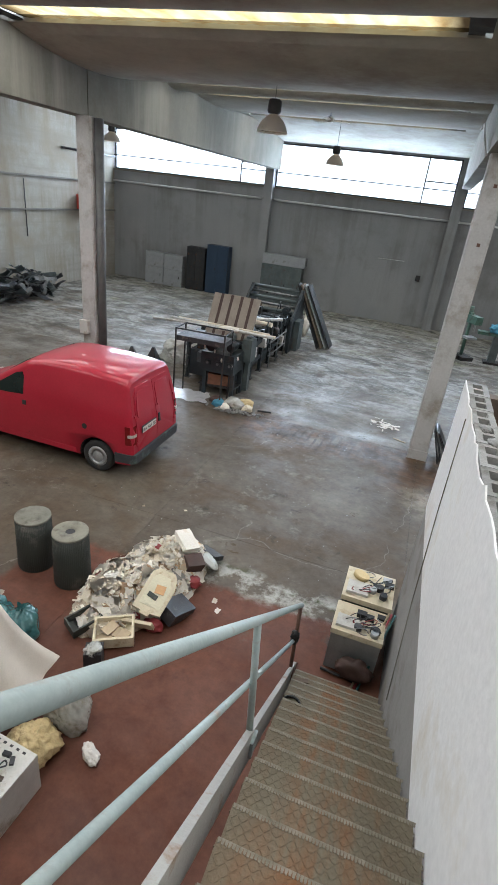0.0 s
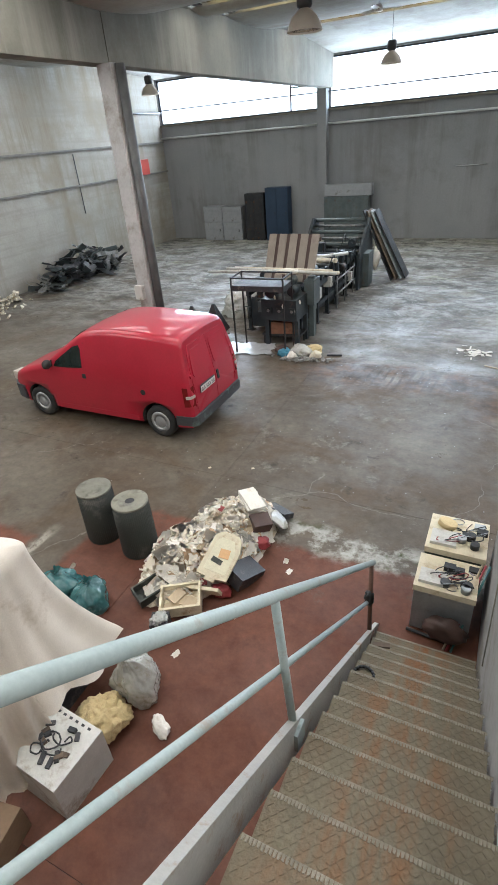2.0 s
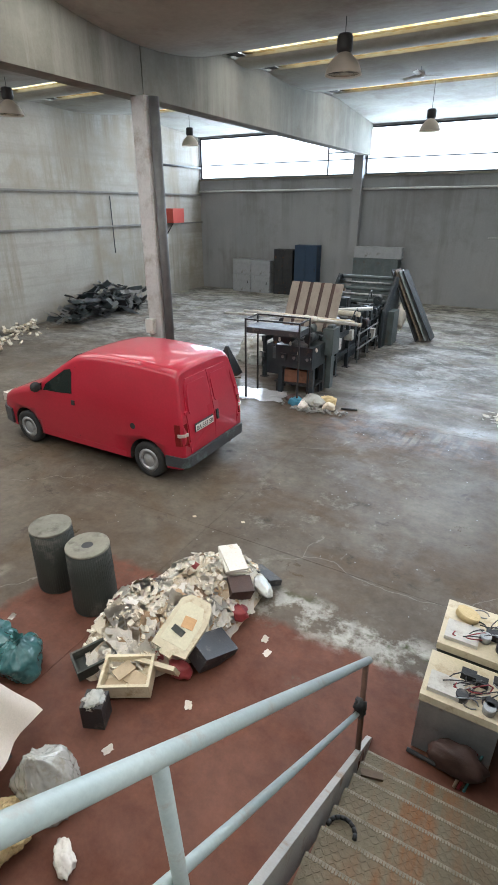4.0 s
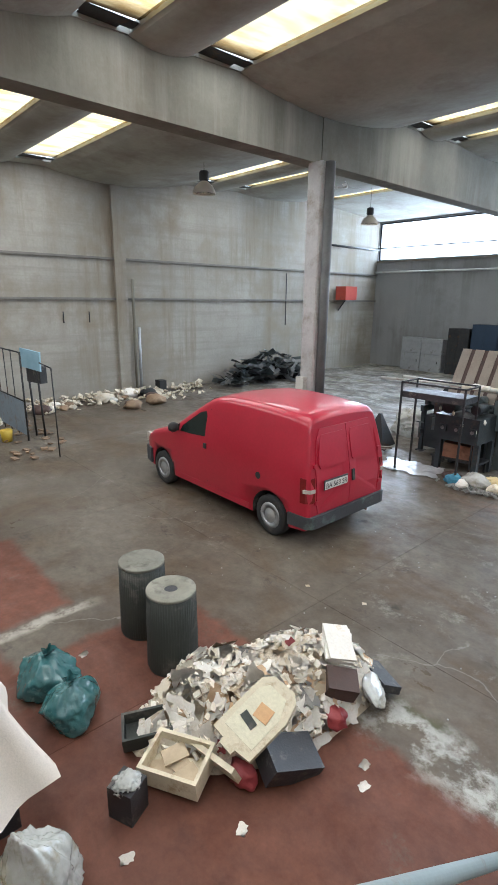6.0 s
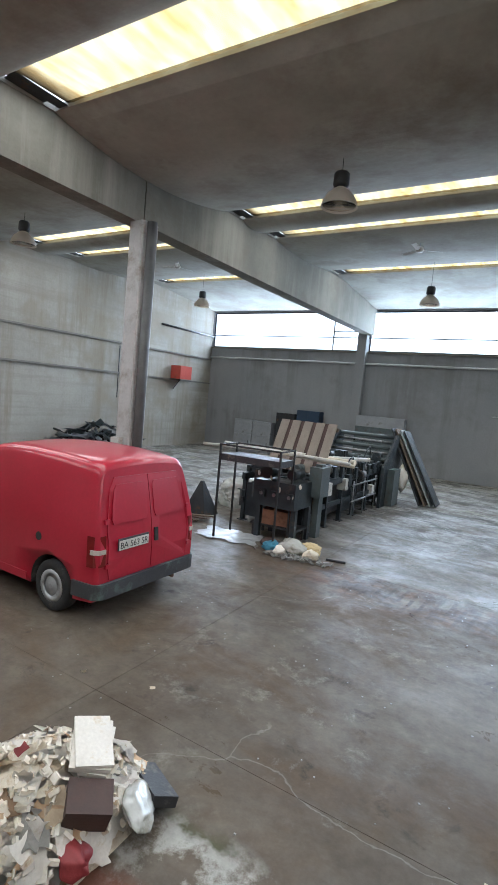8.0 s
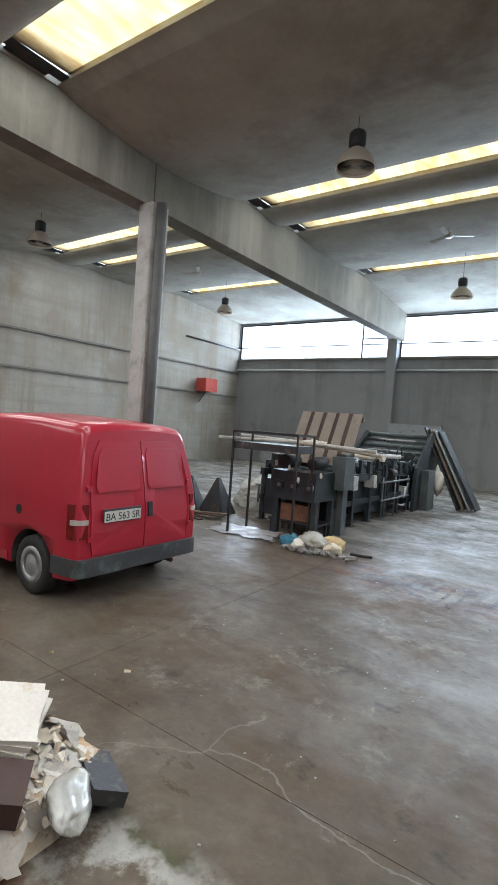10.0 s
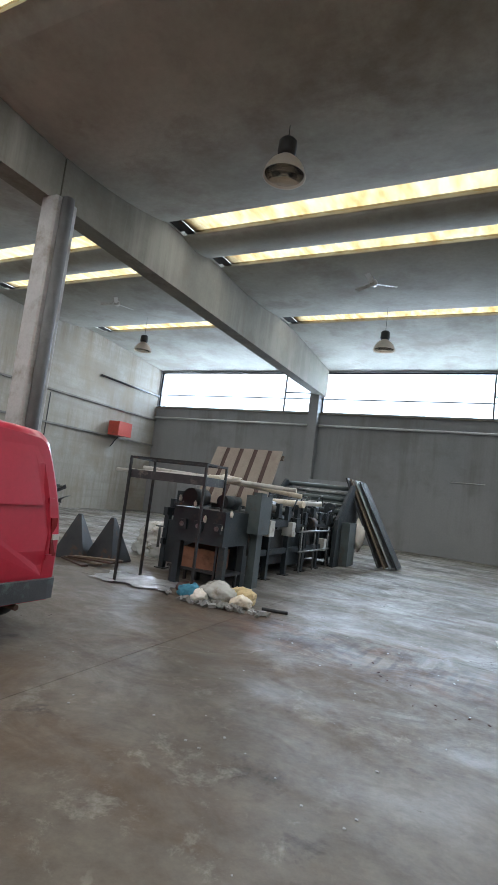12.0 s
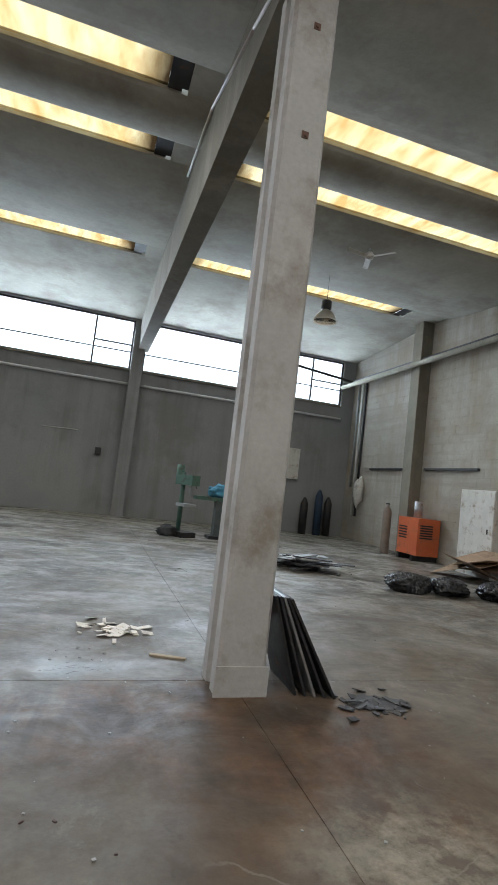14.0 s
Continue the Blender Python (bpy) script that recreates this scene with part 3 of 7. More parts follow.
# ---- windows, ledges, floor slabs ----
for k, (wx0, wx1) in enumerate(WINDOWS):
    win = tagged(thing("window_%d" % (k + 1), "long strip window with thin steel bars", "window"), kind="structure")
    bm = B()
    y = WALL_Y + 0.1
    box(bm, wx0, y, WIN_Z0, wx1, y + 0.06, WIN_Z0 + 0.06); box(bm, wx0, y, WIN_Z1 - 0.06, wx1, y + 0.06, WIN_Z1)
    box(bm, wx0, y, WIN_Z0 + 0.06, wx0 + 0.06, y + 0.06, WIN_Z1 - 0.06); box(bm, wx1 - 0.06, y, WIN_Z0 + 0.06, wx1, y + 0.06, WIN_Z1 - 0.06)
    part("window_frame", bm, STEEL_DARK, win)
    bm = B()
    rod(bm, (wx0, WALL_Y - 0.02, 5.84), (wx1, WALL_Y - 0.02, 5.84), 0.022, seg=8)
    part("horizontal_bar", bm, STEEL_DARK, win)
    for mx in (wx1 - 1.35,):
        bm = B()
        box(bm, mx - 0.03, y - 0.01, WIN_Z0 + 0.06, mx + 0.03, y + 0.05, WIN_Z1 - 0.06)
        part("mullion", bm, STEEL_DARK, win)
        bm = B()
        box(bm, mx + 0.03, y - 0.01, 6.1, wx1 - 0.06, y + 0.05, 6.15)
        part("transom", bm, STEEL_DARK, win)
    for px0, px1 in ((wx0 + 0.06, wx1 - 1.38), (wx1 - 1.32, wx1 - 0.06)):
        bm = B()
        box(bm, px0, y + 0.025, WIN_Z0 + 0.06, px1, y + 0.031, WIN_Z1 - 0.06)
        part("pane", bm, PANE_GLASS, win).visible_shadow = False
    bm = B()
    box(bm, wx0, WALL_Y - 0.09, WIN_Z0 - 0.07, wx1, WALL_Y, WIN_Z0)
    part("window_sill", bm, BEAM_CONC, win, bevel=0.01)
    bm = B()
    rod(bm, (wx0, WALL_Y - 0.1, 4.68), (wx1, WALL_Y - 0.1, 4.68), 0.045)
    whole("wall_pipe", bm, PIPE_PALE, "pale service pipe along the grey wall", "pipe")

for bx in BAYS:
    for ry0, ry1 in ROWS_Y:
        bm = B()
        n_w = int((bx[3] - bx[2]) / 0.076)
        row_a, row_b = [], []
        for i in range(n_w + 1):
            x = bx[2] + (bx[3] - bx[2]) * i / n_w
            z = 0.06 + 0.008 * math.cos(i * math.pi / 2)
            row_a.append(bm.verts.new((x, ry0, roof_z(ry0) + z))); row_b.append(bm.verts.new((x, ry1, roof_z(ry1) + z)))
        for i in range(n_w):
            bm.faces.new((row_a[i], row_a[i + 1], row_b[i + 1], row_b[i]))
        for s, xe in ((-1, bx[2]), (1, bx[3])):
            # dark end sheet, broken at its corners so that the sky shows
            eb = B()
            zc, w = roof_z((ry0 + ry1) / 2) + 0.05, ry1 - ry0
            a0, a1 = sorted((xe, xe + s * (END - 0.09)))
            box(eb, a0, ry0 - 0.02, zc - 0.006, a1, ry1 + 0.02, zc + 0.006)
            c0, c1 = sorted((xe + s * (END - 0.09), xe + s * (END + 0.01)))
            box(eb, c0, ry0 + 0.10 * w, zc - 0.006, c1, ry1 - (0.22 if s < 0 else 0.10) * w, zc + 0.006)
            structure("roof_light_end", eb, STEEL_DARK, "dark broken end sheet of a roof light", "roof light")
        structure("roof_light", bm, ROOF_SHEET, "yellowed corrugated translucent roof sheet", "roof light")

bm = B()
for z in (3.22, 4.5):
    box(bm, LEFT_X, BACK_Y, z, LEFT_X + 0.09, WALL_Y - 0.02, z + 0.07)
structure("trim_wall_ledge", bm, material("dark_ledge", (0.15, 0.14, 0.125), (0.22, 0.205, 0.18), 2, 30, (0.7, 0.9)), "thin dark ledges along the precast wall panels", "ledge", bevel=0.01)
for y in (-0.2, 9.4):
    bm = B()
    box(bm, LEFT_X, y, -0.02, LEFT_X + 0.12, y + 0.42, 6.95)
    structure("wall_pilaster", bm, CONCRETE_WALL, "flat concrete pilaster on the precast wall", "pilaster", bevel=0.015)

# ---- the steel stairs ----
RISE, GO, X_L, X_R = 0.1987, 0.238, 1.10, 2.045
STEPS, FOOT_Y, FOOT_Z = 17, 3.041, -0.0225
GREY_BAND = ((BACK_Y, 0.0), (3.98, 0.0), (3.98, 1.95), (BACK_Y, 1.95))
def nose(y):
    return 2.5 - 0.835 * (y - 0.02)


def rail_x(y):
    """The flight narrows a little towards its top."""
    return 1.065 + 0.018 * min(max(2.7 - y, 0.0), 3.2)


stairs = thing("staircase", "rust-stained chequered steel staircase with pale blue railing", "staircase", pose(0, 0, 0))
tread_mesh = None
bm = B()
random.seed(3)
for i in range(58):
    x = X_L + 0.014 + i * 0.0161
    prism(bm, ((x, 0.002), (x + 0.0150, 0.002), (x + 0.0118, -0.016 - random.uniform(0, 0.006)), (x + 0.0036, -0.016 - random.uniform(0, 0.006))), "z", -0.002, 0.0032)
nosing_mesh = mesh_from("nosing", bm, material("worn_bright_edge", (0.17, 0.15, 0.11), (0.34, 0.31, 0.25), 8, 60, (0.35, 0.5), 0.4))
for k in range(1, STEPS + 1):
    y1 = FOOT_Y - GO * k
    if tread_mesh is None:
        bm = B()
        box(bm, X_L + 0.01, -GO - 0.012, -0.006, X_R - 0.01, 0.0, 0.0)
        box(bm, X_L + 0.01, -0.006, -0.045, X_R - 0.01, 0.0, -0.006)
        box(bm, X_L + 0.01, -GO - 0.012, -0.006, X_R - 0.01, -GO - 0.006, RISE - 0.046)
        # raised diamond pattern
        for i in range(34):
            for j in range(8):
                cx, cy = X_L + 0.034 + i * 0.0272, -0.02 - j * 0.0275
                turn = 1 if (i + j) % 2 else -1
                box(bm, -0.0135, -0.002, 0, 0.0135, 0.002, 0.0022, Matrix.Translation((cx, cy, 0)) @ Matrix.Rotation(turn * 0.72, 4, "Z"))
        tread_mesh = mesh_from("tread", bm, STAIR_STEEL)
    tr = new("tread", tread_mesh)
    tr.parent = stairs
    s = (X_R - rail_x(y1) - 0.035 - 0.016 * (2.7 - y1)) / (X_R - X_L)
    tr.location, tr.scale = (X_R * (1 - s), y1, FOOT_Z + RISE * k), (s, 1, 1)
    ns = new("nosing", nosing_mesh)
    ns.parent = tr
bm = B()
box(bm, X_L - 0.7, -2.6, FOOT_Z + (STEPS + 1) * RISE - 0.06, X_R + 0.12, FOOT_Y - GO * (STEPS + 1), FOOT_Z + (STEPS + 1) * RISE)
part("landing", bm, STAIR_STEEL, stairs)
bm = B()
prism(bm, ((3.05, 0.0), (2.98, nose(2.98) + 0.05), (-1.35, nose(-1.35) + 0.05), (-1.35, nose(-1.35) - 0.24), (2.72, 0.0)), "x", -0.02, 0.02)
for v in bm.verts:
    v.co.x += rail_x(v.co.y)
part("stringer", bm, STRINGER_PAINT, stairs, bevel=0.004)
def rail_pts(off, y_end):
    return [(1.04, y, 2.472 - 0.829 * max(y, -1.3) + off) for y in (y_end, -1.3, -2.4)]
bm = B()
pts = rail_pts(0.96, 2.74)
for a, c in zip(pts[:-1], pts[1:]):
    rod(bm, a, c, 0.025, seg=18)
bmesh.ops.create_uvsphere(bm, u_segments=12, v_segments=8, radius=0.025, matrix=Matrix.Translation(pts[0]))
part("handrail", bm, RAIL_PAINT, stairs, "pale blue painted tube handrail")
bm = B()
pipe(bm, rail_pts(0.47, 2.62), 0.0185, 14)
part("mid_rail", bm, RAIL_PAINT, stairs)
for py in (2.66, 0.66, -1.2):
    bm = B()
    RX = rail_x(py)
    rod(bm, (RX, py, nose(py) - 0.12), (1.04, py, 2.472 - 0.829 * py + 0.95), 0.021, seg=14)
    box(bm, RX - 0.03, py - 0.05, nose(py) - 0.14, RX + 0.035, py + 0.05, nose(py) - 0.0)
    part("post", bm, RUSTY_BEAM if py > 2 else RAIL_PAINT, stairs, "rust-brown end post" if py > 2 else "")
bm = B()
lump(bm, (1.045, 2.62, nose(2.62) + 0.49), (0.045, 0.045, 0.09), 0.5, 3, 3, 4)
whole("knotted_rag", bm, STEEL_DARK, "dark rag knotted round the stair post", "rag")
bm = B()
box(bm, -0.06, -0.02, 0, 0.09, 0.03, 0.022, pose(0, 0, 0, 0, 0, 15))
whole("wood_offcut", bm, OLD_WOOD, "small pale wood offcut on a step", "offcut", pose(1.2, 2.49, FOOT_Z + 2 * RISE))
bm = B()
prev = None
for i in range(9):
    a = math.pi * i / 8
    p = (0.075 * math.cos(a), 0.075 * math.sin(a), 0.012)
    if prev:
        rod(bm, prev, p, 0.012, seg=8)
    prev = p
whole("rubber_ring", bm, STEEL_DARK, "broken black rubber ring lying on a step", "ring", pose(1.22, 1.73, FOOT_Z + 5 * RISE + 0.003))

# ---- the block wall of the store beside the stairs, and the clutter on its open roof ----
WX0, WX1, WY1, WTOP = 2.05, 2.25, 3.98, 3.50
wall_blocks = tagged(thing("wall_block", "white plastered hollow-block wall, broken along its top", "wall"), kind="structure")
bm = B()
box(bm, WX0 + 0.012, BACK_Y, 0, WX1, WY1 - 0.01, WTOP - 0.24)
part("core", bm, BLOCK_CONC, wall_blocks)
bm = B()
random.seed(5)
outline = [(BACK_Y, 1.952), (WY1, 1.952), (WY1, WTOP - 0.03)]
y = WY1
while y > -1.2:
    y -= random.uniform(0.08, 0.25)
    base_z = WTOP - 0.05 if y > 3.2 else (WTOP - 0.02 if y > 1.8 else WTOP + 0.02)
    outline.append((y, base_z + random.uniform(-0.03, 0.025)))
outline += [(BACK_Y, WTOP)]
prism(bm, outline, "x", WX0, WX0 + 0.012)
part("plaster", bm, WHITE_PLASTER, wall_blocks, "white plaster coat with cracks")
bm = B()
prism(bm, GREY_BAND, "x", WX0 + 0.005, WX0 + 0.012)
part("grey_band", bm, material("grey_wall_paint", (0.25, 0.245, 0.23), (0.31, 0.30, 0.285), 1.5, 30, (0.7, 0.9), stain=(0.18, 0.16, 0.14), stain_scale=2), wall_blocks)
bm = B()
pipe(bm, [(WX0 - 0.008, 2.35, 0.72), (WX0 - 0.008, 2.75, 1.6), (WX0 - 0.008, 2.98, 2.5), (WX0 - 0.008, 3.1, 3.38)], 0.005, 6)
whole("wall_cable", bm, BEAM_CONC, "thin grey cable slung across the plaster", "cable")


def hollow_block():
    """A concrete block, 0.4 long, with two cells open on top."""
    bm = B()
    x0, x1, l, t = 0.0, 0.188, 0.39, 0.05
    h = 0.2
    box(bm, x0, 0, 0, x0 + t, l, h); box(bm, x1 - t, 0, 0, x1, l, h)
    for yy in (0, l / 2 - t / 2, l - t):
        box(bm, x0 + t, yy, 0.0, x1 - t, yy + t, h)
    box(bm, x0 + t, t, 0, x1 - t, l - t, 0.08)
    return mesh_from("block", bm, BLOCK_CONC)


block_mesh = hollow_block()
random.seed(11)
for i in range(15):
    y = WY1 - 0.4 * (i + 1)
    ob = new("block", block_mesh)
    ob.parent = wall_blocks
    ob.matrix_basis = pose(WX0 + 0.014, y, WTOP - 0.24 + (0.0 if i < 3 else 0.02 if i < 8 else 0.04), 0, 0, random.uniform(-1.5, 1.5))
for i in (0, 2, 4, 7):
    bm = B()
    lump(bm, (0, 0, 0), (0.04, 0.07, 0.018), 0.5, 2.6, 3, i * 3.1)
    yy = (2.66, 2.5, 2.42, 1.0, 0.78, 0.62, 0.5, 0.36, 0.2)[i]
    part("mortar_lump", bm, BLOCK_CONC, wall_blocks).location = (WX0 + 0.09 + 0.02 * (i % 3), yy, WTOP - 0.02 + 0.015 * (i % 2) + (0.02 if yy < 2 else 0))
bm = B()
box(bm, WX1, WY1 - 0.15, 0, RIGHT_X, WY1, WTOP - 0.12)
structure("wall_store_front", bm, OLD_WOOD, "brown front wall of the store", "wall")
for jy in (3.06, 1.64, 0.43, -0.85):
    joist = thing("steel_joist", "rust-primed steel joist across the store's open roof", "joist", pose(WX1 - 0.05, jy, WTOP - 0.22), "store joists")
    bm = B()
    ln = RIGHT_X - WX1
    box(bm, 0, -0.04, 0, ln, 0.04, 0.01); box(bm, 0, -0.04, 0.09, ln, 0.04, 0.10); box(bm, 0, -0.005, 0.01, ln, 0.005, 0.09)
    part("i_section", bm, RUSTY_BEAM, joist)
CARD = material("brown_cardboard", (0.30, 0.20, 0.12), (0.38, 0.27, 0.17), 2.0, 30, (0.75, 0.9), stain=(0.17, 0.11, 0.07), stain_scale=1.6, vary=0.35)
PALE_BOARD = material("pale_board", (0.48, 0.38, 0.25), (0.58, 0.47, 0.32), 2.0, 30, (0.7, 0.9), stain=(0.3, 0.22, 0.14), vary=0.3)
BROWN_DUST = material("brown_dust", (0.09, 0.06, 0.045), (0.13, 0.09, 0.065), 3, 30, (0.8, 0.95), vary=0.4)
DECK_Z = WTOP - 0.62
bm = B()
box(bm, WX1, BACK_Y, DECK_Z - 0.05, RIGHT_X, WY1 - 0.15, DECK_Z)
structure("store_roof_deck", bm, BROWN_DUST, "dusty brown deck over the store", "deck")
random.seed(21)
for i in range(110):
    sx, sy = random.uniform(0.15, 0.8), random.uniform(0.04, 0.5)
    bm = B()
    box(bm, -sx / 2, -sy / 2, 0, sx / 2, sy / 2, random.uniform(0.008, 0.04))
    x, y = random.uniform(WX1 + 0.45, 4.3), random.uniform(-1.2, WY1 - 0.6)
    whole("loose_board", bm, random.choice((OLD_WOOD, OLD_WOOD, OLD_WOOD, BROWN_DUST, CARD, PALE_BOARD, STEEL_DARK)), "dusty loose board on the store's deck", "board",
          pose(x, y, DECK_Z + 0.02 + random.uniform(0.0, 0.1), random.uniform(-5, 5), random.uniform(-5, 5), random.uniform(0, 180)), "loose boards", bevel=0.003)
for i in range(16):
    bm = B()
    s = random.uniform(0.08, 0.22)
    lump(bm, (0, 0, s * 0.3), (s * 1.3, s, s * 0.7), 0.35, 2.6, 3, i * 2.3, True)
    whole("dusty_sack", bm, random.choice((BROWN_DUST, CARD, OLD_WOOD, BLOCK_CONC)), "dusty slumped sack on the store's deck", "sack", pose(random.uniform(WX1 + 0.25, 3.6), random.uniform(-0.8, WY1 - 0.4), DECK_Z), "dusty sacks")
for k, (x, y, rz) in enumerate(((2.75, 1.7, -15), (2.6, 2.75, -75), (2.75, 0.75, -30))):
    bm = B()
    pipe(bm, [(0, -0.3, 0.30), (0.04, -0.12, 0.52), (0.07, 0.1, 0.42), (0.16, 0.4, 0.16), (0.25, 0.7, 0.03)], 0.012, 8)
    whole("loose_conduit", bm, PIPE_PALE, "bent pale conduit hanging among the boards", "conduit", pose(x, y, DECK_Z + 0.01, 0, 0, rz))

# ---- the red van ----
VAN_RED = material("dusty_red_paint", (0.40, 0.010, 0.030), (0.46, 0.014, 0.038), 0.8, 25, (0.38, 0.5), coat=0.7, bump=0.0)
VAN_RED.node_tree.nodes["Principled BSDF"].inputs["Specular IOR Level"].default_value = 0.3
VAN_RED.node_tree.nodes["Principled BSDF"].inputs["Coat Roughness"].default_value = 0.09
VAN_PLASTIC = material("grey_bumper_plastic", (0.045, 0.047, 0.052), (0.07, 0.072, 0.078), 3, 60, (0.5, 0.7), stain=(0.11, 0.15, 0.14), stain_scale=4, stain_amount=0.3)
RUBBER = material("black_rubber", (0.018, 0.018, 0.018), (0.03, 0.03, 0.03), 5, 60, (0.7, 0.9), stain=(0.07, 0.06, 0.05), stain_scale=6, stain_amount=0.3)
HUB_SILVER = material("silver_wheel_trim", (0.42, 0.43, 0.44), (0.52, 0.53, 0.54), 5, 50, (0.35, 0.5), 0.6, stain=(0.2, 0.19, 0.18), stain_scale=8, stain_amount=0.3)
DARK_GLASS = material("dark_green_glass", (0.012, 0.02, 0.018), (0.018, 0.028, 0.025), 2, 40, (0.04, 0.08), bump=0.0)
LAMP_RED = material("red_lamp_lens", (0.15, 0.008, 0.009), (0.20, 0.012, 0.012), 10, 90, (0.15, 0.25), bump=0.0)
LAMP_CLEAR = material("clear_lamp_lens", (0.55, 0.48, 0.42), (0.66, 0.6, 0.54), 10, 90, (0.15, 0.25), bump=0.0)
PLATE_WHITE = material("plate_white", (0.66, 0.65, 0.60), (0.72, 0.71, 0.66), 6, 40, (0.4, 0.5), bump=0.0)
BLACK_INK = material("black_ink", (0.02, 0.02, 0.02), (0.03, 0.03, 0.03), 6, 40, (0.5, 0.6), bump=0.0)
REAR_X, VAN_Y = -2.70, 6.55
van = thing("van", "red panel van with dusty paint and grey bumpers", "van", pose(REAR_X, VAN_Y, 0, 0, 0, 180))
# stations along the van: distance from the tail, underside, roofline, half width
STATIONS = ((0.0, 0.40, 1.745, 0.82), (0.015, 0.33, 1.785, 0.845), (0.06, 0.28, 1.81, 0.865), (0.3, 0.26, 1.835, 0.885), (0.8, 0.26, 1.865, 0.90), (1.4, 0.26, 1.875, 0.905), (1.85, 0.26, 1.86, 0.905),
            (2.1, 0.26, 1.82, 0.905), (2.25, 0.26, 1.77, 0.905), (2.5, 0.26, 1.62, 0.905), (2.8, 0.26, 1.43, 0.905), (3.1, 0.26, 1.23, 0.905), (3.22, 0.26, 1.155, 0.90), (3.6, 0.26, 1.05, 0.885),
            (3.95, 0.26, 0.94, 0.85), (4.15, 0.27, 0.84, 0.80), (4.27, 0.30, 0.72, 0.74), (4.31, 0.36, 0.6, 0.70))


def tail_lean(x, z):
    """The tail leans forward above the lamps."""
    return x + 0.19 * (max(0.0, z - 0.85) / 0.95) ** 1.25 * max(0.0, 1.0 - x / 1.7)


def half_width(w, z, top):
    """The side leans in above the belt and rounds into the roof."""
    k = w - 0.20 * max(0.0, z - 0.95) ** 1.5 - 0.05 * max(0.0, 0.55 - z)
    d = top - z
    if d < 0.11:
        k -= 0.10 * (1 - math.sqrt(max(0.0, 1 - (1 - d / 0.11) ** 2)))
    return k


def van_body(upper):
    """The shell above or below the height of the wheel arches."""
    bm = B()
    rings = []
    for x, zb, zt, w in STATIONS:
        cut = min(0.74, zt - 0.17)
        if upper:
            zs = [cut + (min(zt - 0.11, 1.60) - cut) * i / 6 for i in range(6)] + [min(1.60, zt - 0.125)] + [zt - 0.11 * (1 - math.sin(math.pi / 2 * i / 6)) for i in range(7)]
        else:
            zs = [zb + (cut - zb) * i / 5 for i in range(6)]
        side = [(half_width(w, z, zt), z) for z in zs]
        if upper:
            right = side + [(side[-1][0] * f, zt + 0.03 * (1 - f * f)) for f in (0.75, 0.4)]
            ring = [(-y, z) for y, z in right] + [(0, zt + 0.03)] + right[::-1]
        else:
            ring = [(-y, z) for y, z in side[::-1]] + side
        rings.append([bm.verts.new((tail_lean(x, z), y, z)) for y, z in ring])
    for a, c in zip(rings[:-1], rings[1:]):
        for i in range(len(a) - 1):
            bm.faces.new((a[i], a[i + 1], c[i + 1], c[i])).smooth = True
        bm.faces.new((a[0], c[0], c[-1], a[-1]))
    bm.faces.new(rings[0]); bm.faces.new(rings[-1][::-1])
    bm.normal_update()
    for e in bm.edges:
        if len(e.link_faces) == 2 and e.calc_face_angle(0) > 0.75:
            e.smooth = False
    return bm


def cut_wheel_wells(ob):
    """Takes the wheel arches out of the body."""
    cutters = []
    for wx in (0.71, 3.53):
        for s in (-1, 1):
            bm = B()
            rod(bm, (wx, s * 0.60, 0.32), (wx, s * 1.2, 0.32), 0.365, seg=36)
            c = new("cutter", mesh_from("cutter", bm, RUBBER))
            c.parent = ob.parent
            mod = ob.modifiers.new("well", "BOOLEAN")
            mod.operation, mod.object, mod.solver = "DIFFERENCE", c, "EXACT"
            cutters.append(c)
    bpy.context.view_layer.update()
    me = bpy.data.meshes.new_from_object(ob.evaluated_get(bpy.context.evaluated_depsgraph_get()))
    ob.modifiers.clear()
    ob.data = me
    for c in cutters:
        bpy.data.objects.remove(c)


part("body", van_body(True), VAN_RED, van)
skirt = part("lower_body", van_body(False), [VAN_RED, RUBBER], van)
cut_wheel_wells(skirt)


def on_side(pts, s, out, mat, name, parent, top=1.87, w=0.905, label=""):
    """A thin panel that follows the van's side. pts: distance from the tail, height."""
    bm = B()
    lo = [bm.verts.new((x, s * (half_width(w, z, top) - 0.004), z)) for x, z in pts]
    hi = [bm.verts.new((x, s * (half_width(w, z, top) + out), z)) for x, z in pts]
    k = len(pts)
    for i in range(k):
        bm.faces.new((lo[i], lo[(i + 1) % k], hi[(i + 1) % k], hi[i]))
    bm.faces.new(lo[::-1]); bm.faces.new(hi)
    return part(name, bm, mat, parent, label)


for s in (1, -1):
    on_side([(2.26, 1.17), (2.62, 1.14), (2.95, 1.13), (2.88, 1.24), (2.62, 1.41), (2.42, 1.54), (2.30, 1.57), (2.26, 1.50)], s, 0.006, DARK_GLASS, "side_window", van, label="dark green door window")
    on_side([(2.99, 1.12), (3.17, 1.12), (3.12, 1.17), (2.99, 1.25)], s, 0.004, DARK_GLASS, "quarter_light", van)
    for x in (2.18, 3.18):
        on_side([(x, 0.42), (x + 0.012, 0.42), (x + 0.012, 1.10 if x > 3 else 1.62), (x, 1.10 if x > 3 else 1.62)], s, 0.002, RUBBER, "door_seam", van)
    on_side([(2.20, 0.98), (2.27, 0.98), (2.27, 1.06), (2.20, 1.06)], s, 0.018, RUBBER, "door_handle", van)
    on_side([(1.15, 0.27), (3.1, 0.27), (3.1, 0.37), (1.15, 0.37)], s, 0.008, VAN_RED, "sill", van)
    bm = B()
    lump(bm, (3.0, s * 1.0, 1.2), (0.07, 0.10, 0.09), 0.1, 1, 2, 2)
    part("door_mirror", bm, RUBBER, van)
bm = B()
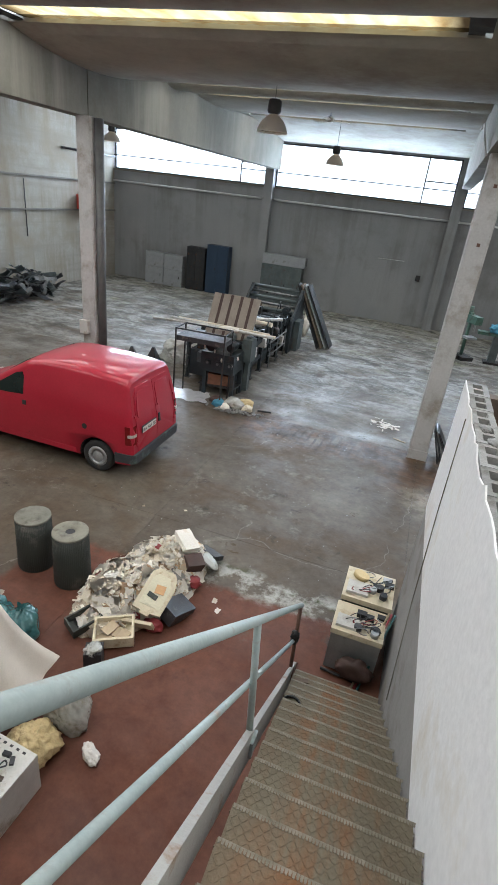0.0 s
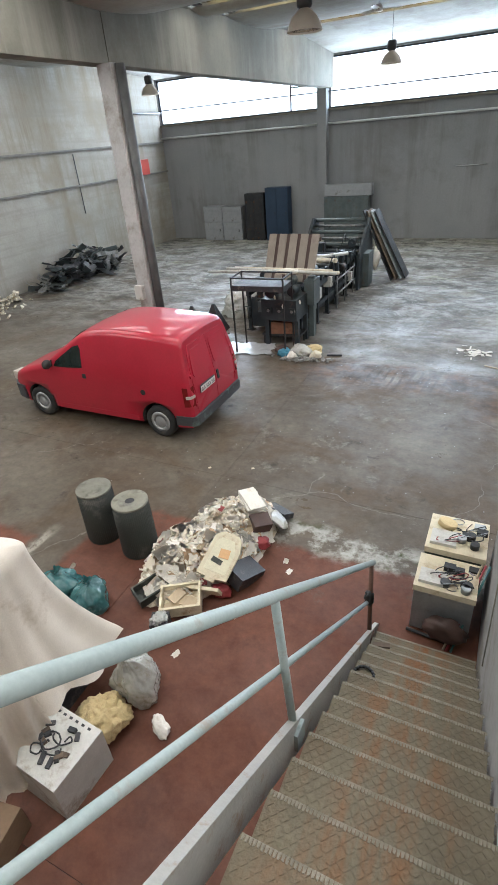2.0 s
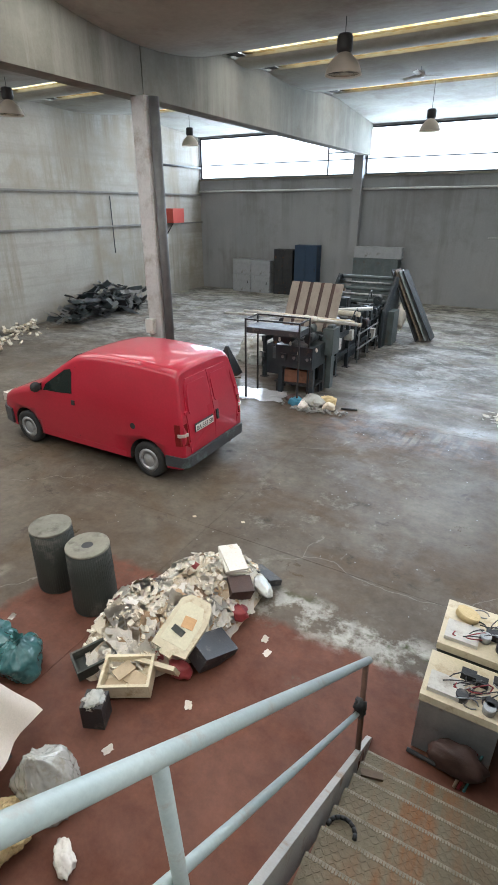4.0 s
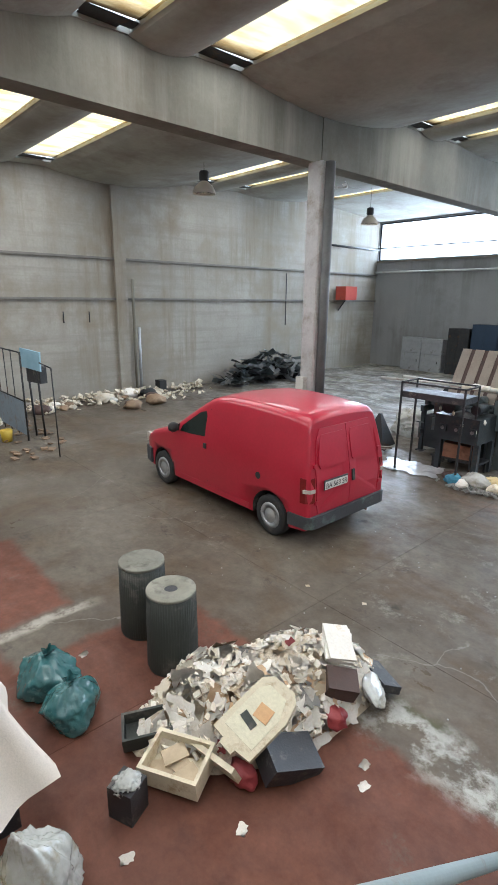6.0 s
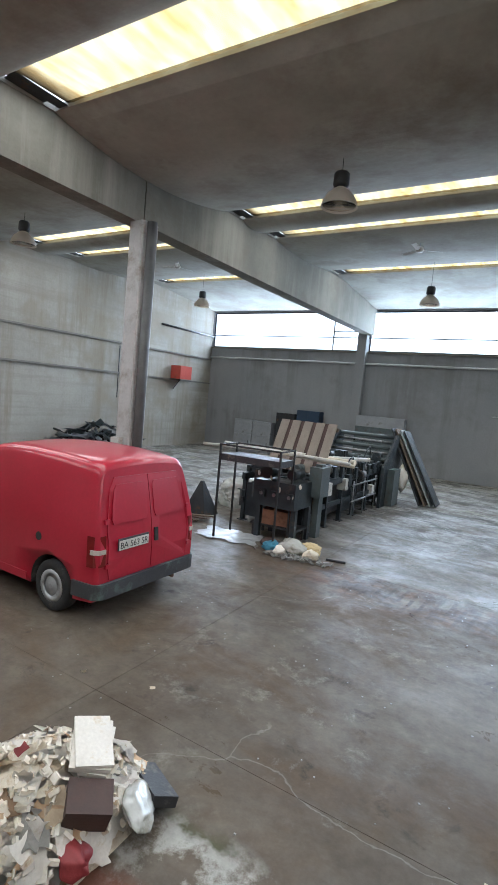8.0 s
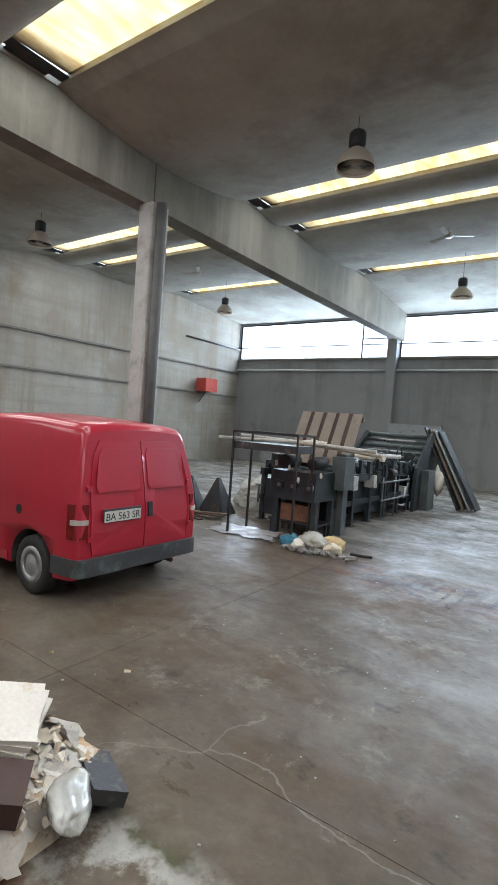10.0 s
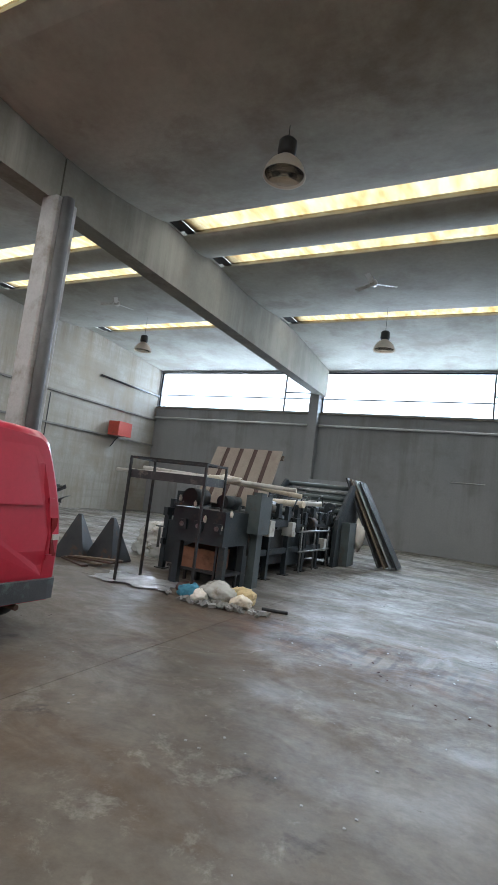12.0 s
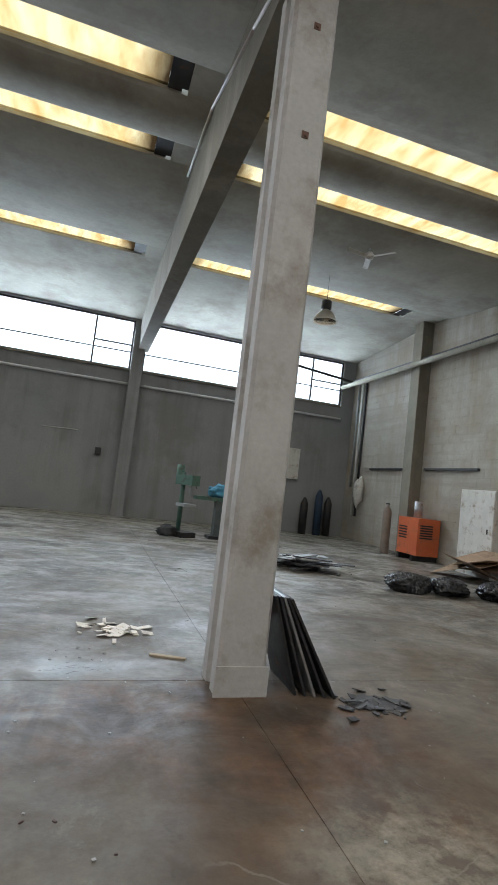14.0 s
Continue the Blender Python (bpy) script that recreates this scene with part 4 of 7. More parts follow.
rod(bm, (0.96, 0.885, 0.86), (0.96, 0.906, 0.86), 0.052, seg=20)
part("fuel_cap", bm, RUBBER, van)
bm = B()
prism(bm, ((2.27, 1.775), (2.5, 1.635), (3.1, 1.245), (3.08, 1.225), (2.48, 1.60), (2.26, 1.74)), "y", -0.66, 0.66)
part("windscreen", bm, DARK_GLASS, van)
# tail: two doors with pressed panels, lamps, hinges, plate, bumper
def leaning(bm):
    for v in bm.verts:
        v.co.x = tail_lean(v.co.x, v.co.z)
    return bm


def tail_edge(z):
    """Half the width of a tail door at a height."""
    return min(0.71, half_width(0.79, z, 1.70) - 0.065)


def door_panel(s, z0, z1, inner, out, inset):
    """A door skin or pressing that narrows with the tail and has rounded corners."""
    bm, ring = B(), []
    zs = [z0 + (z1 - z0) * i / 8 for i in range(9)]
    for z in zs:
        r = 0.05
        cut = max(0.0, r - min(z - z0, z1 - z))
        ring.append((s * (tail_edge(z) - inset - cut * 0.6), z))
    ring += [(s * (inner + max(0.0, 0.05 - min(z - z0, z1 - z)) * (0.6 if inset else 0.0)), z) for z in zs[::-1]]
    prism(bm, ring, "x", -out, 0.03)
    return leaning(bm)


for s in (1, -1):
    door = part("rear_door", door_panel(s, 0.52, 1.66, 0.006, 0.012, 0.0), VAN_RED, van, bevel=0.006)
    part("pressed_panel", door_panel(s, 1.14, 1.58, 0.06, 0.019, 0.06), VAN_RED, door, bevel=0.005)
    for hz in (0.66, 1.16):
        bm = B()
        ye = s * (tail_edge(hz) + 0.012)
        box(bm, -0.028, ye - 0.032, hz, 0.02, ye + 0.032, hz + 0.05)
        part("hinge", leaning(bm), VAN_RED, van, bevel=0.006)
    # tall corner lamps: red over a clear strip over red
    bm = B()
    prism(bm, ((-0.012, s * 0.735), (0.0, s * 0.815), (0.05, s * 0.862), (0.13, s * 0.885), (0.13, s * 0.80), (0.02, s * 0.735)), "z", 0.69, 1.03)
    for v in bm.verts:
        v.co.y += s * 0.012 - s * 0.10 * max(0.0, v.co.z - 0.9)
    lamp = part("tail_lamp", leaning(bm), LAMP_RED, van, "dull red tail lamp", bevel=0.008)
    bm = B()
    prism(bm, ((-0.016, s * 0.752), (-0.004, s * 0.832), (0.046, s * 0.881), (0.09, s * 0.891), (0.09, s * 0.80), (0.02, s * 0.752)), "z", 0.835, 0.885)
    part("reversing_lens", bm, LAMP_CLEAR, lamp, "clear lens strip", bevel=0.004)
bm = B()
box(bm, -0.03, -0.10, 0.84, -0.01, -0.04, 1.0)
part("door_handle", leaning(bm), RUBBER, van, bevel=0.006)
# dark backing, taller at the top, stands in for shade above the plate
bm = B()
box(bm, -0.026, 0.083, 0.833, -0.012, 0.577, 0.972)
part("plate_recess", bm, VAN_PLASTIC, van, bevel=0.004)
bm = B()
box(bm, -0.034, 0.09, 0.84, -0.027, 0.57, 0.95)
plate = part("number_plate", bm, PLATE_WHITE, van, "white number plate with black letters")
txt = bpy.data.curves.new("plate_letters", "FONT")
txt.body, txt.size, txt.align_x, txt.extrude = "BA 563 SR", 0.105, "CENTER", 0.001
letters_ob = new("letters", txt)
bpy.context.view_layer.update()
letters_me = bpy.data.meshes.new_from_object(letters_ob.evaluated_get(bpy.context.evaluated_depsgraph_get()))
bpy.data.objects.remove(letters_ob)
letters_me.materials.append(BLACK_INK)
letters_ob = new("letters", letters_me)
letters_ob.parent = plate
letters_ob.matrix_basis = pose(-0.0345, 0.33, 0.857, 90, 0, -90)
bm = B()
prism(bm, ((-0.05, -0.74), (-0.035, -0.82), (0.03, -0.875), (0.34, -0.912), (0.34, -0.86), (0.02, -0.78), (0.02, 0.78), (0.34, 0.86), (0.34, 0.912), (0.03, 0.875), (-0.035, 0.82), (-0.05, 0.74)), "z", 0.32, 0.495)
part("rear_bumper", bm, VAN_PLASTIC, van, bevel=0.015)
bm = B()
prism(bm, ((4.37, -0.68), (4.25, -0.80), (3.96, -0.885), (3.96, -0.83), (4.22, -0.70), (4.22, 0.70), (3.96, 0.83), (3.96, 0.885), (4.25, 0.80), (4.37, 0.68)), "z", 0.30, 0.58)
part("front_bumper", bm, VAN_PLASTIC, van, bevel=0.015)
for s in (1, -1):
    bm = B()
    box(bm, 4.1, s * 0.66 - 0.12, 0.66, 4.29, s * 0.66 + 0.1, 0.82)
    part("headlamp", bm, LAMP_CLEAR, van, bevel=0.02)
for wx in (0.71, 3.53):
    for s in (1, -1):
        turn = Matrix.Translation((wx, s * 0.80, 0.31)) @ Matrix.Rotation(-s * math.pi / 2, 4, "X")
        bm = B()
        lathe(bm, ((0.19, -0.09), (0.27, -0.095), (0.305, -0.07), (0.31, 0.0), (0.305, 0.065), (0.275, 0.088), (0.20, 0.085), (0.185, 0.07), (0.185, -0.07), (0.19, -0.09)), 36, turn)
        wheel = part("tyre", bm, RUBBER, van)
        bm = B()
        rr = lathe(bm, ((0.197, 0.07), (0.195, 0.084), (0.115, 0.09), (0.15, 0.07), (0.125, 0.065), (0.10, 0.085), (0.04, 0.09), (0.03, 0.095)), 30, turn)
        bm.faces.new(rr[-1])
        part("wheel_trim", bm, HUB_SILVER, wheel, "silver wheel trim")
bm = B()
box(bm, 0.3, -0.55, 0.2, 4.0, 0.55, 0.3)
part("underbody", bm, RUBBER, van)
bm = B()
rod(bm, (0.02, -0.5, 0.26), (0.5, -0.5, 0.27), 0.025)
part("exhaust", bm, RUSTY_BEAM, van)

# ---- beside the stairs: rubbish heap, drums, bags, covered machine, appliances ----
PAPER = material("dirty_paper", (0.76, 0.67, 0.51), (0.84, 0.77, 0.64), 6, 50, (0.8, 0.95), bump=0.1, stain=(0.55, 0.40, 0.20), stain_scale=9, stain_amount=0.3, vary=0.25)
PAPER_WHITE = material("white_paper", (0.84, 0.79, 0.70), (0.88, 0.84, 0.77), 6, 50, (0.8, 0.95), bump=0.1, stain=(0.68, 0.58, 0.42), stain_scale=9, stain_amount=0.2, vary=0.15)
CREAM = material("cream_enamel", (0.62, 0.55, 0.38), (0.70, 0.63, 0.46), 4, 50, (0.35, 0.6), stain=(0.4, 0.3, 0.17), stain_scale=6, stain_amount=0.35)
OFFWHITE = material("offwhite_enamel", (0.55, 0.54, 0.50), (0.64, 0.63, 0.58), 4, 50, (0.35, 0.6), stain=(0.3, 0.25, 0.19), stain_scale=5, stain_amount=0.35)
BLACK_PLASTIC = material("black_plastic", (0.025, 0.025, 0.028), (0.045, 0.045, 0.048), 6, 60, (0.4, 0.65), stain=(0.13, 0.12, 0.10), stain_scale=8, stain_amount=0.3)
DRUM_GREEN = material("dark_drum_board", (0.030, 0.035, 0.030), (0.052, 0.056, 0.048), 3, 50, (0.55, 0.75), stain=(0.13, 0.12, 0.10), stain_scale=3, stain_amount=0.3)
DRUM_LID = material("dusty_drum_lid", (0.15, 0.145, 0.115), (0.24, 0.235, 0.19), 4, 40, (0.7, 0.9), stain=(0.10, 0.09, 0.07), stain_scale=6)
TEAL_BAG = material("teal_plastic_bag", (0.035, 0.12, 0.125), (0.07, 0.18, 0.18), 6, 30, (0.16, 0.32), bump=0.12, coat=0.4)
CLEAR_BAG = material("milky_plastic_bag", (0.56, 0.57, 0.52), (0.70, 0.70, 0.64), 4, 22, (0.16, 0.28), bump=0.05, stain=(0.42, 0.38, 0.28), stain_scale=6, stain_amount=0.35, coat=0.5)
CLEAR_BAG.node_tree.nodes["Principled BSDF"].inputs["Transmission Weight"].default_value = 0.3
FOAM = material("yellowed_foam", (0.62, 0.48, 0.24), (0.72, 0.58, 0.32), 6, 40, (0.8, 0.95), bump=0.5, stain=(0.35, 0.24, 0.1), stain_scale=6, stain_amount=0.3)
CLOTH = material("cream_dust_sheet", (0.72, 0.65, 0.56), (0.80, 0.73, 0.64), 2.5, 90, (0.85, 0.95), bump=0.15, stain=(0.5, 0.42, 0.32), stain_scale=2, stain_amount=0.25)
RED_STUFF = material("dull_red_plastic", (0.25, 0.03, 0.035), (0.32, 0.05, 0.05), 5, 50, (0.4, 0.6))
BROWN_CASE = material("brown_leatherette", (0.06, 0.035, 0.028), (0.09, 0.05, 0.04), 5, 60, (0.5, 0.7))
BLUE_RAG = material("blue_rag", (0.05, 0.20, 0.30), (0.10, 0.30, 0.42), 6, 60, (0.8, 0.95), bump=0.3)


def sheet_mesh(seed, sx, sy, mat):
    """A bent, thin sheet with a torn outline."""
    random.seed(seed)
    bm = B()
    n, grid = 4, []
    for j in range(n + 1):
        row = []
        for i in range(n + 1):
            x, y = sx * (i / n - 0.5), sy * (j / n - 0.5)
            if i in (0, n) or j in (0, n):
                x += random.uniform(-0.1, 0.1) * sx; y += random.uniform(-0.1, 0.1) * sy
            row.append(bm.verts.new((x, y, 0.07 * sx * noise.noise(Vector((x * 6 + seed, y * 6, seed))) + 0.06 * sx * (x / sx) ** 2 * (seed % 3 - 1))))
        grid.append(row)
    faces = [bm.faces.new((grid[j][i], grid[j][i + 1], grid[j + 1][i + 1], grid[j + 1][i])) for j in range(n) for i in range(n)]
    bmesh.ops.solidify(bm, geom=faces, thickness=0.003)
    return mesh_from("sheet", bm, mat)


SCRAPS = material("mixed_paper_scraps", (0.74, 0.66, 0.52), (0.84, 0.80, 0.72), 9, 60, (0.8, 0.95), bump=0.05, stain=(0.40, 0.27, 0.14), stain_scale=6, stain_amount=0.35)
HX, HY = -1.14, 3.42
def heap_z(x, y):
    """The heap's height over the floor."""
    u, v = x - HX, y - HY
    a = 1.27
    p, q = (u * math.cos(a) + v * math.sin(a)) / 1.14, (-u * math.sin(a) + v * math.cos(a)) / 0.60
    r2 = p * p + q * q
    return max(0.0, 0.50 * (1 - r2 ** 1.3)) * (0.85 + 0.5 * noise.noise(Vector((x * 2.2, y * 2.2, 0.3))))


heap = thing("rubbish_heap", "heap of torn paper, cartons and broken office waste on the floor", "rubbish heap")
bm = B()
grid = []
N = 40
for j in range(N + 1):
    row = []
    for i in range(N + 1):
        x, y = HX - 1.1 + 2.2 * i / N, HY - 1.35 + 2.7 * j / N
        z = heap_z(x, y)
        row.append(bm.verts.new((x, y, z + (0.035 * noise.noise(Vector((x * 11, y * 11, 1))) if z > 0.02 else -0.03))))
    grid.append(row)
for j in range(N):
    for i in range(N):
        bm.faces.new((grid[j][i], grid[j][i + 1], grid[j + 1][i + 1], grid[j + 1][i]))
part("mound", bm, material("mixed_waste", (0.58, 0.47, 0.33), (0.78, 0.71, 0.58), 7, 40, (0.8, 0.95), bump=0.5, stain=(0.08, 0.06, 0.045), stain_scale=8, stain_amount=0.4), heap)
PEACH = material("peach_card", (0.62, 0.42, 0.24), (0.70, 0.52, 0.34), 6, 50, (0.8, 0.95), bump=0.1, stain=(0.45, 0.27, 0.12), stain_scale=7, stain_amount=0.3, vary=0.25)
GREY_CARD = material("grey_card", (0.34, 0.33, 0.30), (0.44, 0.42, 0.38), 6, 50, (0.7, 0.9), bump=0.1, stain=(0.2, 0.17, 0.13), stain_scale=7, stain_amount=0.3, vary=0.3)
kinds = [sheet_mesh(k, *s, m) for k, (s, m) in enumerate((((0.17, 0.24), PAPER_WHITE), ((0.15, 0.2), PAPER), ((0.12, 0.16), PAPER_WHITE), ((0.18, 0.14), PEACH), ((0.13, 0.13), PAPER_WHITE), ((0.26, 0.2), CARD), ((0.18, 0.12), PAPER_WHITE), ((0.11, 0.18), PALE_BOARD), ((0.09, 0.08), PAPER), ((0.16, 0.22), PAPER_WHITE), ((0.17, 0.12), PEACH), ((0.2, 0.14), GREY_CARD), ((0.13, 0.06), BROWN_CASE), ((0.1, 0.07), RED_STUFF)))]
weights = [7, 4, 8, 3, 7, 1, 7, 2, 7, 7, 3, 0.8, 1.0, 0.5]
random.seed(77)
made = 0
while made < 290:
    x, y = random.uniform(HX - 0.95, HX + 0.95), random.uniform(HY - 1.3, HY + 1.3)
    z = heap_z(x, y)
    if z < 0.03:
        continue
    e = 0.05
    gx, gy = (heap_z(x + e, y) - heap_z(x - e, y)) / (2 * e), (heap_z(x, y + e) - heap_z(x, y - e)) / (2 * e)
    ob = new("sheet", random.choices(kinds, weights)[0])
    ob.parent = heap
    tilt = 17 if z > 0.1 else 3
    ob.matrix_basis = Matrix.Translation((x, y, z + 0.02 + random.uniform(0, 0.04) * (z > 0.05))) @ Vector((-gx, -gy, 1)).to_track_quat("Z", "Y").to_matrix().to_4x4() @ pose(0, 0, 0, random.uniform(-tilt, tilt), random.uniform(-tilt, tilt), random.uniform(0, 360))
    made += 1
bm = B()
random.seed(78)
for i in range(1300):
    x, y = random.uniform(HX - 0.9, HX + 0.9), random.uniform(HY - 1.2, HY + 1.25)
    z = heap_z(x, y)
    if z < 0.05:
        continue
    s = random.uniform(0.012, 0.04)
    box(bm, -s, -s * random.uniform(0.4, 1), -s * 0.3, s, s * random.uniform(0.4, 1), s * 0.3, Matrix.Translation((x, y, z + 0.045)) @ Euler([random.uniform(-1, 1) for _ in range(3)]).to_matrix().to_4x4())
part("scrap_litter", bm, SCRAPS, heap, kind="stuff")


def crumple(bm, centre, size, seed, facets=26, crease=0.05, sub=5, neck=0.0, flat=True):
    """A slack plastic shape: flat facets that meet in creases, gathered towards a neck."""
    rnd = random.Random(seed)
    planes = []
    for _ in range(facets):
        nrm = Vector((rnd.gauss(0, 1), rnd.gauss(0, 1), rnd.gauss(0, 1))).normalized()
        planes.append((nrm, rnd.uniform(0.80, 1.0)))
    off = Vector((seed * 1.3, -seed * 0.7, seed * 2.1))
    for v in bmesh.ops.create_icosphere(bm, subdivisions=sub, radius=1.0)["verts"]:
        d = v.co.normalized()
        r = min([1.12] + [c / d.dot(nrm) for nrm, c in planes if d.dot(nrm) > 0.3])
        r += 0.10 * noise.noise(d * 1.4 + off) - crease * abs(noise.noise(d * 3.1 + off)) * 1.6 - crease * 0.8 * abs(noise.noise(d * 7.0 - off)) - crease * 0.35 * abs(noise.noise(d * 15.0 + off))
        p = Vector((d.x * size[0], d.y * size[1], d.z * size[2])) * r
        if neck:
            up = max(0.0, p.z / size[2] - 0.25)
            a = math.atan2(d.y, d.x)
            pull = 1 - neck * min(1.0, up * 1.15) + 0.10 * up * math.sin(a * 11 + seed) + 0.06 * up * math.sin(a * 19)
            p.x, p.y = p.x * pull, p.y * pull
        if flat:
            p.z = max(p.z, -size[2] * 0.62)
        v.co = Vector(centre) + p
    for f in bm.faces:
        f.smooth = True


def tray_case(label, m, mat, sx, sy, h, wall=0.02):
    """An open, shallow case."""
    t = thing("open_case", label, "case", m)
    bm = B()
    box(bm, 0, 0, 0, sx, sy, wall)
    part("bottom", bm, mat, t, bevel=0.004)
    for nm, b in (("side", (0, 0, wall, sx, wall, h)), ("side", (0, sy - wall, wall, sx, sy, h)), ("end", (0, wall, wall, wall, sy - wall, h)), ("end", (sx - wall, wall, wall, sx, sy - wall, h))):
        bm = B()
        box(bm, *b)
        part(nm, bm, mat, t, bevel=0.004)
    return t


def machine_cover(m):
    """The moulded cream cover lying on the heap."""
    t = thing("machine_cover", "cream moulded office machine cover lying on the rubbish heap", "machine cover", m)
    bm = B()
    prism(bm, ((-0.19, -0.27), (-0.08, -0.27), (-0.075, -0.31), (0.04, -0.31), (0.045, -0.27), (0.17, -0.25), (0.19, 0.10), (0.15, 0.25), (0.09, 0.30), (-0.10, 0.29), (-0.17, 0.22)), "z", 0, 0.05)
    part("shell", bm, CREAM, t, bevel=0.015)
    bm = B()
    prism(bm, ((-0.14, -0.20), (0.13, -0.19), (0.14, 0.08), (0.08, 0.22), (-0.08, 0.22), (-0.13, 0.15)), "z", 0.05, 0.054)
    part("inset", bm, material("pale_cream", (0.66, 0.62, 0.45), (0.72, 0.68, 0.5), 5, 40, (0.4, 0.6)), t, bevel=0.004)
    bm = B()
    box(bm, -0.03, -0.02, 0.054, 0.09, 0.09, 0.062, Matrix.Rotation(0.12, 4, "Z"))
    part("orange_label", bm, material("orange_label", (0.62, 0.36, 0.16), (0.68, 0.42, 0.2), 6, 40, (0.5, 0.7)), t)
    bm = B()
    box(bm, -0.08, -0.10, 0.054, 0.05, -0.04, 0.062, Matrix.Rotation(-0.15, 4, "Z"))
    part("keypad", bm, DRUM_GREEN, t)
    return t


machine_cover(pose(-0.75, 2.99, 0.37, 24, 14, 4))
drawer = tray_case("cream broken drawer full of scraps by the heap", pose(-1.13, 2.20, 0.035, 5, -3, 28), CREAM, 0.46, 0.34, 0.15, 0.028)
bm = B()
for i, (x, y, a) in enumerate(((0.12, 0.12, 0.3), (0.26, 0.17, -0.5), (0.33, 0.1, 1.0), (0.18, 0.22, 0.8))):
    box(bm, -0.09, -0.06, 0, 0.09, 0.06, 0.012, Matrix.Translation((x, y, 0.03 + 0.016 * i)) @ Matrix.Rotation(a, 4, "Z") @ Matrix.Rotation(0.15, 4, "X"))
part("card_scraps", bm, PALE_BOARD, drawer, "torn tan card", kind="stuff")
tray_case("dark grey tipped drawer by the rubbish heap", pose(-1.42, 2.24, 0.03, 10, -4, 62), DRUM_GREEN, 0.38, 0.24, 0.13)
bm = B()
box(bm, -0.24, -0.02, 0, 0.24, 0.02, 0.14)
whole("cream_panel", bm, CREAM, "cream drawer front standing among the rubbish", "panel", pose(-0.86, 2.68, 0.08, 24, -6, 6), bevel=0.006)
bm = B()
box(bm, -0.22, -0.14, 0, 0.22, 0.14, 0.17)
whole("black_case", bm, BLACK_PLASTIC, "black equipment case tipped at the heap's edge", "case", pose(-0.56, 3.06, 0.04, 16, 22, 76), bevel=0.012)
bm = B()
lump(bm, (0, 0, 0.06), (0.13, 0.09, 0.08), 0.35, 2, 3, 5, True)
whole("red_bag", bm, RED_STUFF, "crumpled dull red plastic by the heap", "plastic bag", pose(-0.56, 3.63, 0.06))
bm = B()
lump(bm, (0, 0, 0.05), (0.12, 0.08, 0.08), 0.35, 2, 3, 9, True)
whole("red_bag", bm, RED_STUFF, "dark red crumpled cloth under a case", "cloth", pose(-0.68, 2.78, 0.02))
bm = B()
for i, (a, c) in enumerate(((0.0, 0.028), (0.032, 0.06), (0.064, 0.085))):
    box(bm, -0.13 + i * 0.01, -0.19, a, 0.13 - i * 0.006, 0.18, c, Matrix.Rotation(0.12 * i, 4, "Z"))
whole("paper_ream", bm, PAPER_WHITE, "stack of loose white paper on the heap", "paper stack", pose(-0.84, 3.99, 0.42, 10, 12, 40), bevel=0.004)
bm = B()
box(bm, -0.13, -0.1, 0, 0.13, 0.1, 0.16)
whole("brown_case", bm, BROWN_CASE, "dark brown case half buried in paper", "case", pose(-0.66, 3.80, 0.22, 20, 12, 50), bevel=0.01)
bm = B()
box(bm, -0.09, -0.2, 0, 0.09, 0.2, 0.07)
whole("black_box_file", bm, BLACK_PLASTIC, "black box with white scrawl at the heap's end", "box", pose(-0.60, 4.33, 0.05, -6, 20, 62), bevel=0.006)
bm = B()
crumple(bm, (0, 0, 0.05), (0.11, 0.20, 0.06), 31, 20, 0.12, 4)
whole("clear_bag", bm, CLEAR_BAG, "crumpled clear plastic bag at the heap's end", "plastic bag", pose(-0.52, 4.08, 0.10, 0, 22, 40))
# bin with rubbish
bin_ob = thing("waste_bin", "small black waste bin stuffed with paper", "bin", pose(-1.02, 2.06, 0, 0, 0, 24))
bm = B()
prism(bm, ((-0.095, -0.09), (0.095, -0.09), (0.095, 0.09), (-0.095, 0.09)), "z", 0, 0.25)
part("bin_body", bm, BLACK_PLASTIC, bin_ob, bevel=0.02)
bm = B()
crumple(bm, (0, 0, 0.245), (0.11, 0.105, 0.06), 7, 12, 0.3, 4)
part("crumpled_liner", bm, CLEAR_BAG, bin_ob)
# loose scraps on the floor
random.seed(9)
for x, y in ((-1.436, 5.267), (-2.107, 5.058), (-0.18, 3.55), (-0.08, 3.4), (-0.42, 2.55), (-0.75, 1.9), (-2.7, 2.5)  ):
    ob = new("paper_scrap", random.choice((kinds[4], kinds[8], kinds[2])))
    ob.matrix_basis = pose(x, y, 0.006, 0, 0, random.uniform(0, 360)) @ Matrix.Diagonal((0.55, 0.55, 0.12, 1))
    tagged(ob, "torn white paper scrap on the concrete floor", "paper", "floor scraps")


